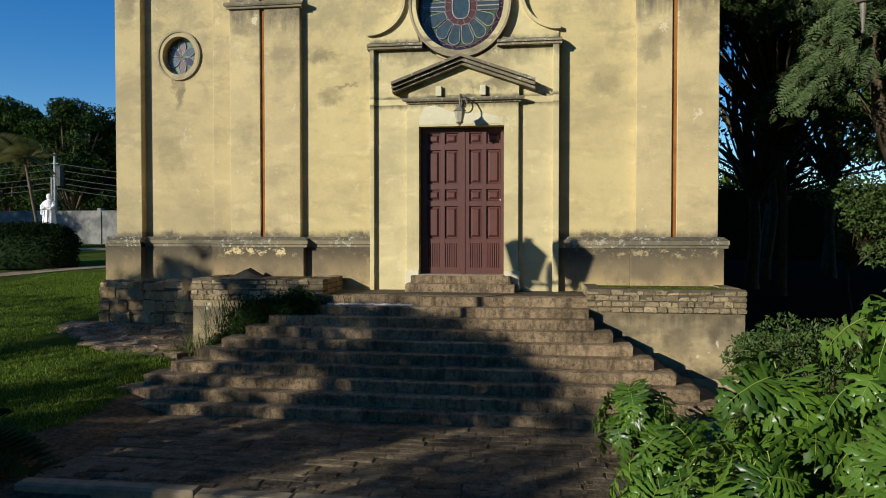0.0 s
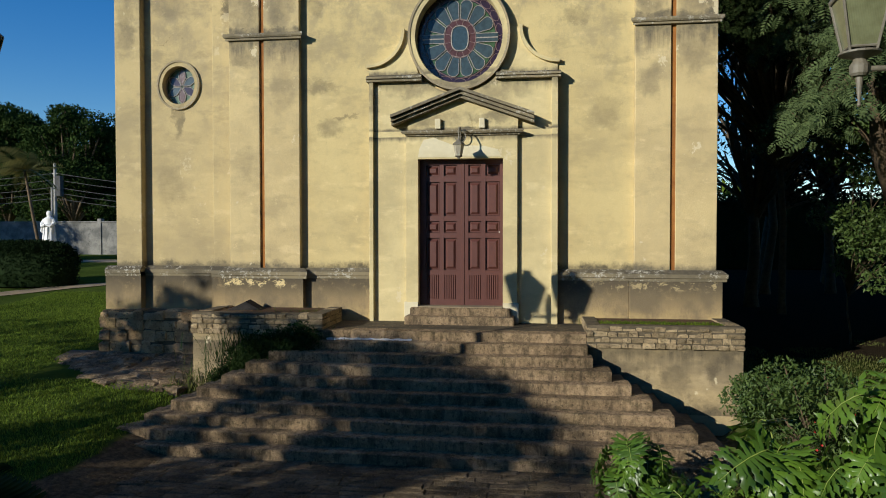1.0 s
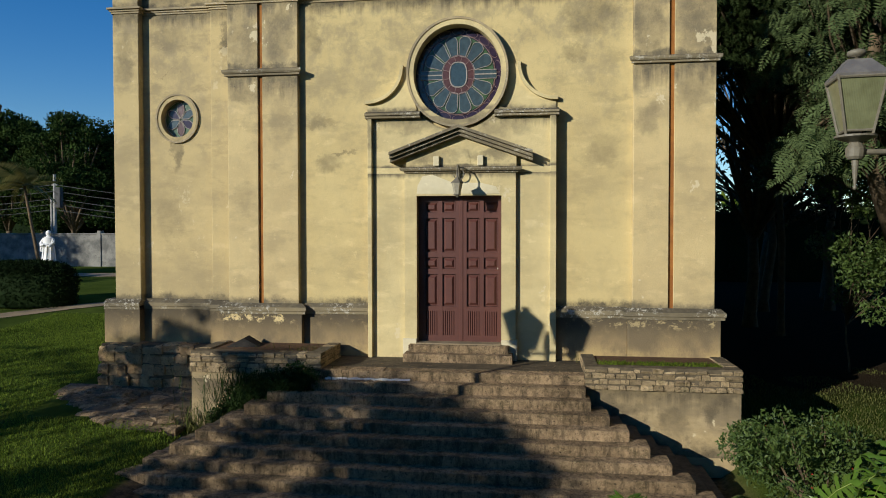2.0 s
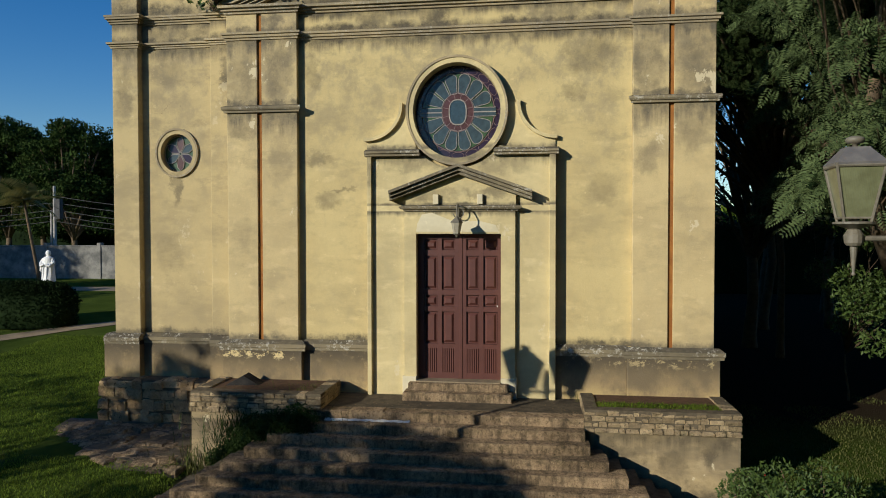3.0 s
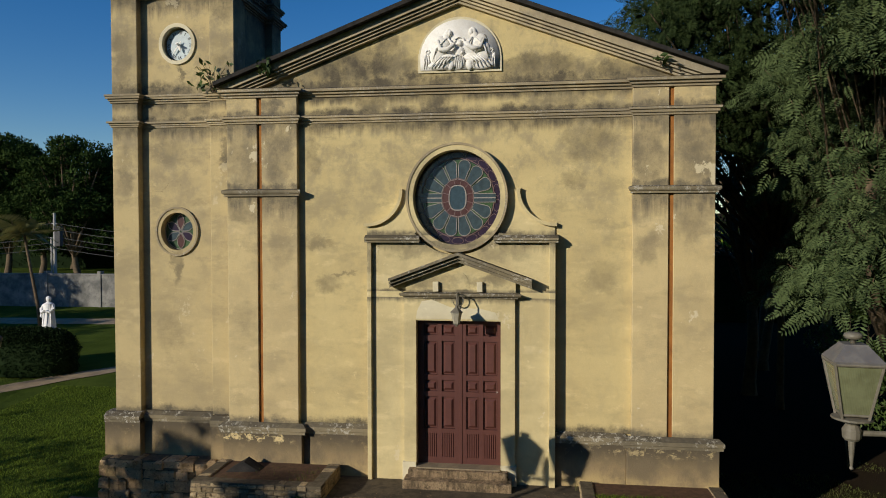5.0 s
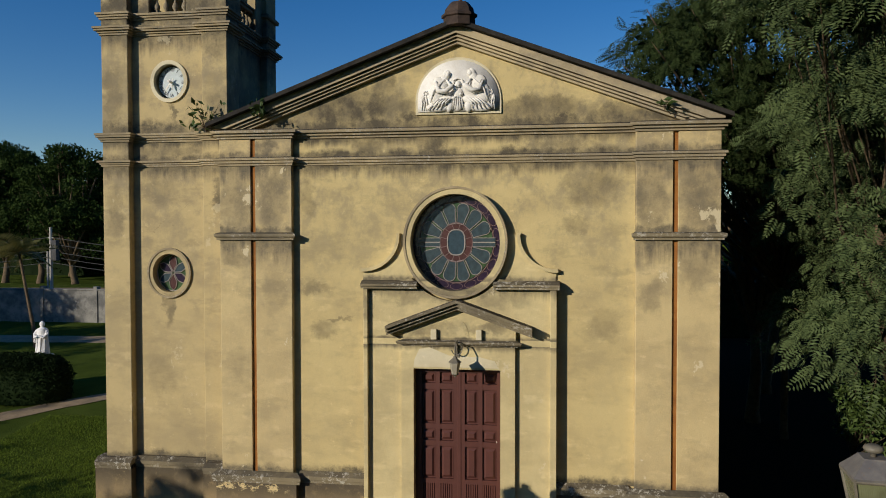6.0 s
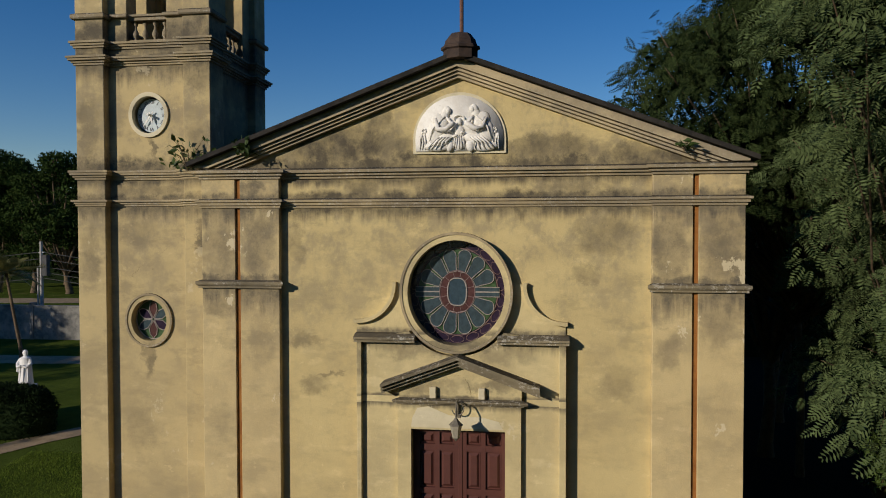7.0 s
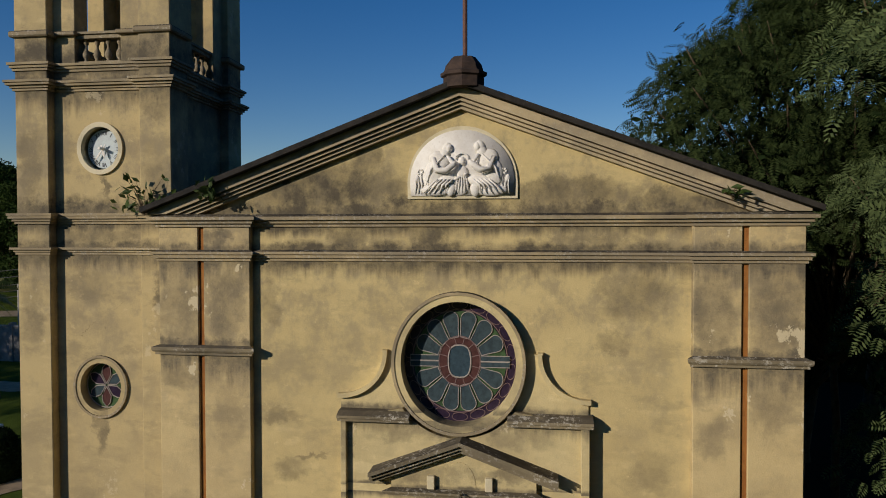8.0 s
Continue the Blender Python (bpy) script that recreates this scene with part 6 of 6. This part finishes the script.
# ---- plants ----
def blades(name, pts, length, width, material, rng, lean=0.5):
    """Grass: each blade a bent strip of three triangles."""
    n = len(pts)
    a = rng.uniform(0, 2 * math.pi, n)
    s = length * rng.uniform(0.5, 1.4, n)
    out = np.stack([np.cos(a), np.sin(a), np.zeros(n)], 1) * (lean * rng.uniform(0.2, 1.2, n) * s)[:, None]
    side = np.stack([-np.sin(a), np.cos(a), np.zeros(n)], 1) * (width * rng.uniform(0.6, 1.3, n))[:, None]
    up = np.zeros((n, 3))
    up[:, 2] = s
    v = np.stack([pts - side, pts + side, pts + out * 0.35 + up * 0.6 - side * 0.7, pts + out * 0.35 + up * 0.6 + side * 0.7, pts + out + up * (0.95 - 0.25 * lean)], 1).reshape(-1, 3)
    i = np.arange(n)[:, None] * 5
    f = np.concatenate([i + [[0, 1, 3]], i + [[0, 3, 2]], i + [[2, 3, 4]]], 0)
    me = bpy.data.meshes.new(name)
    me.from_pydata(v.tolist(), [], f.tolist())
    me.materials.append(material)
    return me


def on_ground(rng, n, x0, x1, y0, y1, ok):
    p = np.stack([rng.uniform(x0, x1, n), rng.uniform(y0, y1, n)], 1)
    return np.array([(x, y, ground_z(x, y) - 0.005) for x, y in p if ok(x, y)])


rng = np.random.default_rng(14)


def lawn_ok(x, y):
    edge = -4.2 if y > -4.3 else -4.2 + 0.5 * (y + 4.3)
    return x < edge + 0.15 * noise.noise((x * 3, y * 3, 1)) and not (x > -7.2 and y > -1.5)


tagged(part("lawn_grass", blades("lawn_grass", on_ground(rng, 150000, -12.5, -3.6, -5.9, 6.5, lawn_ok), 0.055, 0.006, grass_blade, rng, 0.8), grass_blade), "short mown lawn grass with sunlit streaks", "grass", kind="stuff")
tagged(part("side_lawn_grass", blades("side_lawn_grass", on_ground(rng, 26000, 4.6, 12, -2.5, 5.0, lambda x, y: y < 3.5 + 2 * noise.noise((x, y, 2))), 0.05, 0.007, dry_grass, rng, 0.8), dry_grass), "dry olive grass beside the church", "grass", kind="stuff")
tagged(part("kerb_grass", blades("kerb_grass", on_ground(rng, 9000, -4.2, 1.2, -7.5, -6.08, lambda x, y: noise.noise((x * 2, y * 2, 3)) > -0.1), 0.06, 0.006, dry_grass, rng, 0.9), dry_grass), "patchy grass before the kerb", "grass", kind="stuff")


def tuft(name, label, pts, length, width, mat, seed, lean):
    r = np.random.default_rng(seed)
    ob = part(name, blades(name, np.array(pts), length, width, mat, r, lean), mat)
    return tagged(ob, label, "grass", kind="stuff")


tuft("planter_grass", "bright low grass growing in the planter", [(rng.uniform(2.25, 4.1), rng.uniform(-1.12, -0.75), -0.15) for _ in range(2600)], 0.09, 0.006, grass_blade, 3, 0.9)
wb = [(-3.35, -1.5, -0.95, 0.30, 0.2, 0.30), (-3.0, -1.52, -0.75, 0.34, 0.2, 0.34), (-2.65, -1.52, -0.62, 0.32, 0.2, 0.30), (-2.35, -1.5, -0.45, 0.26, 0.18, 0.22), (-3.6, -1.48, -1.15, 0.26, 0.2, 0.2)]
wb = [(x, y - 0.05, z + 0.12, a * 1.15, b, c * 1.2) for x, y, z, a, b, c in wb]
pts, _ = cloud(rng, wb, 7500, 0.2)
tagged(part("climbing_weeds", leaf_mesh("climbing_weeds", pts, 0.03, hedge_leaf, rng), hedge_leaf), "dark tangled weeds against the planter wall", "weeds", kind="stuff")
pts = [(rng.normal(-2.9, 0.45), -1.36 - abs(rng.normal(0, 0.14)), -0.85 + rng.uniform(-0.35, 0.4)) for _ in range(2200)]
tuft("weeds", "dark straggling grass against the planter wall", pts, 0.34, 0.006, hedge_leaf, 4, 1.1)
pts = [(rng.normal(-3.35, 0.5), rng.uniform(-1.75, -1.36), -1.35 + rng.uniform(0, 0.3)) for _ in range(700)]
tuft("weeds", "dry yellow-green weeds at the foot of the planter", pts, 0.26, 0.007, dry_grass, 5, 0.9)
pts = [(rng.normal(-2.45, 0.18), rng.uniform(-1.1, -0.6), -0.05) for _ in range(160)] + [(rng.uniform(-4.0, -2.3), rng.uniform(-1.1, -0.4), -0.05) for _ in range(160)]
tuft("weeds", "sparse dry weeds in the planter", pts, 0.10, 0.004, dry_grass, 6, 0.8)
tuft("weeds", "dry weeds along the foot of the wall", [(rng.choice([-2.78, -4.2, 2.1, 2.9]) + rng.normal(0, 0.08), rng.uniform(-0.3, -0.2), -0.22) for _ in range(140)], 0.13, 0.004, dry_grass, 7, 0.5)

# black wedge in the weedy planter: a solid put where a slab's opening is shaded
sl = bmesh.new()
v = [sl.verts.new(p) for p in ((-4.02, -0.85, -0.06), (-3.25, -0.70, -0.06), (-3.66, -0.62, 0.13), (-4.02, -0.55, -0.06), (-3.25, -0.45, -0.06), (-3.66, -0.40, 0.15))]
for q in ((0, 1, 2), (5, 4, 3), (0, 2, 5, 3), (1, 4, 5, 2), (0, 3, 4, 1)):
    sl.faces.new([v[i] for i in q])
tagged(part("slab_shade_wedge", sl, roof_edge), "black wedge for the shaded opening under a slab in the planter", "slab")


# fallen leaves on the steps and the forecourt
lt = np.random.default_rng(40)
places = []
for _ in range(5200):
    x, y = lt.uniform(-4.4, 3.6), lt.uniform(-5.8, -0.35)
    if noise.noise((x * 1.3, y * 1.3, 7.7)) < -0.05 + 0.25 * lt.random() - 0.2 * (y < -3.6):
        continue
    if y > NOSE:
        if not -2.0 < x < 2.0:
            continue
        z = -0.225
    else:
        i = int((NOSE - y) / TREAD)
        if i >= COUNT - 1:
            z = -1.615
        else:
            fr = (NOSE - y) / TREAD - i
            if not -2.2 - 0.27 * i < x < 1.6 + 0.24 * i or fr < 0.12 or fr > 0.9:
                continue
            z = TOP - RISE * (i + 1)
            if i + 1 == COUNT - 0:
                z = -1.615
    places.append((x, y, z + 0.008))
lm = leaf_mesh("leaf_litter", np.array(places), 0.016, litter_leaf, lt)
co = np.zeros(len(lm.vertices) * 3)
lm.vertices.foreach_get("co", co)
co = co.reshape(-1, 4, 3)
mid = np.array(places)[:, None, :]
co = mid + (co - mid) * np.array([1, 1, 0.25])
lm.vertices.foreach_set("co", co.reshape(-1))
tagged(part("leaf_litter", lm, litter_leaf), "dry fallen leaves scattered over steps and paving", "fallen leaves", kind="stuff")


# philodendrons
def philo_leaf_mesh(seed):
    """One deeply cut heart-shaped leaf on its stalk: lobes fan out from the rib, each widening to a toothed, curling tip."""
    r = random.Random(seed)
    bm = bmesh.new()
    droop, cup = r.uniform(0.35, 0.95), r.uniform(-0.5, 0.35)

    def lift(x, y, w=0.0):
        return 0.18 * x - droop * x * abs(x) + cup * y * y - 0.35 * abs(y) ** 3 + w

    N = 11
    rib = [bm.verts.new((u, 0, lift(u, 0) - 0.012)) for u in [i / N * 0.93 for i in range(N + 1)]]
    end = bm.verts.new((1.12, 0.0, lift(1.1, 0)))
    for s in (-1, 1):
        for i in range(N):
            u0 = (i + 0.5) / N * 0.93
            ln = 0.58 * (1 - 0.62 * (u0 - 0.1) ** 2 - 0.35 * u0 ** 3) * r.uniform(0.88, 1.12)
            ang = math.radians(138 - 112 * u0) + r.uniform(-0.08, 0.08)
            dx, dy = math.cos(ang), math.sin(ang)
            wob = r.uniform(-0.22, 0.12)
            w = 0.047 * r.uniform(0.85, 1.2)

            def pt(t, k):
                x, y = u0 + dx * ln * t - dy * k * w * -1, s * max(0.0, dy * ln * t + dx * k * w * -1)
                return bm.verts.new((x, y, lift(x, y, 0.045 * math.sin(5 * t + 2.3 * i + seed) + wob * t * t + 0.018 * (1 - abs(k)))))

            rows = [(pt(0.40, -0.80), pt(0.44, 0.0), pt(0.40, 0.80)), (pt(0.53, -1.15), pt(0.53, 0.0), pt(0.50, 1.1)), (pt(0.61, -0.70), pt(0.63, 0.0), pt(0.60, 0.70)), (pt(0.77, -1.5), pt(0.8, 0.0), pt(0.73, 1.4)), (pt(0.90, -0.6), pt(0.93, 0.0), pt(0.86, 0.7))]
            tip = pt(1.08, 0.15)
            fs = [(rib[i], rows[0][0], rows[0][1]), (rib[i], rows[0][1], rib[i + 1]), (rib[i + 1], rows[0][1], rows[0][2])]
            for p, q in zip(rows, rows[1:]):
                fs += [(p[0], q[0], q[1], p[1]), (p[1], q[1], q[2], p[2])]
            fs += [(rows[-1][0], tip, rows[-1][1]), (rows[-1][1], tip, rows[-1][2])]
            for q in fs:
                bm.faces.new(q if s > 0 else q[::-1])
        v = bm.verts.new((0.99, s * 0.05, lift(1.0, 0.05)))
        bm.faces.new((rib[-1], v, end) if s > 0 else (rib[-1], end, v))
    bmesh.ops.recalc_face_normals(bm, faces=bm.faces)
    m4 = Matrix.Translation((0.34, 0, 1.0)) @ pose(0, 0, 0, r.uniform(-22, 22), r.uniform(8, 58), r.uniform(-25, 25))
    bm.transform(m4)
    blade = len(bm.faces)
    tube([(0, 0, 0), (0.06, 0, 0.42), (0.17, 0, 0.80), (0.34, 0, 1.0)] + [m4 @ Vector((u, 0, lift(u, 0) + 0.004)) for u in (0.15, 0.4, 0.7, 1.0)], [0.022, 0.018, 0.015, 0.013, 0.011, 0.009, 0.007, 0.003], 6, bm)
    me = bpy.data.meshes.new("leaf")
    bm.to_mesh(me)
    bm.free()
    me.materials.append(philo_leaf)
    me.materials.append(leaf_stalk)
    for f in me.polygons[blade:]:
        f.material_index = 1
    me.polygons.foreach_set("use_smooth", [True] * len(me.polygons))
    return me


LEAVES = [philo_leaf_mesh(q) for q in range(9)]
kp = random.Random(5)
for x, y, hgt, n, sz in ((2.2, -4.55, 0.55, 16, 0.36), (1.9, -6.5, 0.10, 20, 0.36), (2.35, -5.7, 0.50, 24, 0.42), (2.65, -6.9, 0.60, 26, 0.40), (3.1, -6.2, 1.05, 28, 0.44), (3.75, -6.7, 1.55, 28, 0.46), (3.4, -7.5, 1.0, 24, 0.44),
                         (4.35, -6.0, 1.55, 26, 0.48), (4.4, -7.5, 1.4, 22, 0.48), (2.4, -7.8, 0.20, 20, 0.40), (3.2, -5.2, 0.45, 22, 0.44), (5.0, -5.0, 1.25, 20, 0.48), (2.1, -7.3, 0.15, 18, 0.38)):
    x, hgt = x + 0.08, hgt - 0.06
    g = ground_z(x, y)
    pl = thing("philodendron", "glossy green philodendron with deeply lobed leaves", "plant", (x, y, g), "philodendrons beside the steps")
    part("stem", tube([(0, 0, -0.1), (0.06, 0.03, hgt * 0.5), (0.0, 0, hgt + 0.15)], [0.06, 0.05, 0.045], 8), bark, pl, smooth=True)
    for q in range(int(n * 1.5)):
        o = part("leaf", kp.choice(LEAVES), philo_leaf, pl)
        s2 = sz * 1.02 * kp.uniform(0.55, 1.0)
        turn = kp.uniform(0, 360) if q % 3 == 0 else kp.gauss(238, 62)
        o.matrix_basis = Matrix.Translation((kp.uniform(-0.15, 0.15), kp.uniform(-0.15, 0.15), (hgt + 0.05) * kp.uniform(0.2, 1.1))) @ pose(0, 0, 0, kp.uniform(-12, 12), kp.uniform(-12, 34), turn) @ Matrix.Scale(s2, 4)

# flowering bush
fb = thing("flowering_bush", "low bush with small leaves and red blossoms beside the planter", "bush", (4.9, -2.7, ground_z(4.9, -2.7)))
bl = curtain(kp, 20, (4.0, 5.4), (-3.5, -2.1), (-1.35, -0.38), 0.24, 0.38, lambda x, y, z: z < -0.38 - 0.22 * abs(x - 4.6))
pts, way = cloud(np.random.default_rng(8), bl, 1500, 0.6)
pts = pts - np.array(fb.location)
part("foliage", leaf_mesh("foliage", pts[:20000], 0.034, bush_leaf, np.random.default_rng(8), droop=-0.6), bush_leaf, fb)
bm = bmesh.new()
for x, y, z, r, _, _ in bl:
    tube([(0, 0, 0), ((x - 4.9) * 0.6, (y + 2.7) * 0.6, (z - fb.location.z) * 0.5), (x - 4.9, y + 2.7, z - fb.location.z + r * 0.5)], [0.02, 0.015, 0.008], 5, bm)
tagged(part("twigs", bm, bark, fb), kind="stuff")
fl = bmesh.new()
for q in range(5):
    a = 2 * math.pi * q / 5
    v = [fl.verts.new(p) for p in ((0, 0, 0), (0.02 * math.cos(a - 0.6), 0.02 * math.sin(a - 0.6), 0.006), (0.032 * math.cos(a), 0.032 * math.sin(a), 0.01), (0.02 * math.cos(a + 0.6), 0.02 * math.sin(a + 0.6), 0.006))]
    fl.faces.new(v)
me = mesh_of("blossom", fl)
for q in range(18):
    x, y, z, r, _, _ = kp.choice(bl)
    d = Vector((kp.uniform(-0.6, 0.5), kp.uniform(-1, 0), kp.uniform(-0.1, 0.9))).normalized() * (r * 0.95 + 0.05)
    o = part("blossom", me, petal_red, fb)
    o.matrix_basis = Matrix.Translation(Vector((x, y, z)) + d - fb.location) @ pose(0, 0, 0, kp.uniform(30, 90), 0, kp.uniform(-40, 40)) @ Matrix.Scale(kp.uniform(0.4, 0.65), 4)

# cycad at the lawn's corner
cy = thing("cycad", "dark cycad with stiff arching fronds at the lawn's corner", "plant", (-4.75, -5.75, ground_z(-4.75, -5.75)))
part("stem", lathe([(0.14, -0.1), (0.15, 0.2), (0.1, 0.32)], 10), bark, cy)
n = 13
aim = np.array([(math.cos(2.4 * q), math.sin(2.4 * q), 0.75 - 0.7 * q / n) for q in range(n)])
aim[0] = (1.0, 0.05, 0.62)
aim[1] = (0.9, -0.35, 0.4)
part("fronds", frond_mesh("fronds", np.tile(np.array((0, 0, 0.3)), (n, 1)), 1.0, hedge_leaf, np.random.default_rng(15), 22, aim, 1.0), hedge_leaf, cy)

# weeds rooted in the mouldings
for at, n, spread, lab in (((-4.50, 0.12, 6.66), 80, (0.40, 0.12, 0.42), "leafy weed rooted in the tower cornice"), ((-3.35, -0.25, 6.82), 34, (0.16, 0.08, 0.26), "wispy weed rooted in the gable moulding"), ((3.3, -0.3, 6.78), 16, (0.12, 0.06, 0.14), "wispy weed rooted in the gable moulding")):
    wd = thing("weed", lab, "plant", at, "weeds on the mouldings")
    r = np.random.default_rng(n)
    p = np.stack([r.normal(0, spread[0] * 0.6, n), r.normal(-0.03, spread[1], n), np.abs(r.normal(0.5, 0.3, n)) * spread[2]], 1)
    part("foliage", leaf_mesh("foliage", p, 0.07, tree_leaf, r), tree_leaf, wd)
    bm = bmesh.new()
    for q in range(0, n, 3):
        tube([(0, 0, -0.03), tuple(p[q] * 0.5 + np.array((0, 0, 0.05))), tuple(p[q])], [0.006, 0.004, 0.002], 4, bm)
    tagged(part("twigs", bm, bark, wd), kind="stuff")
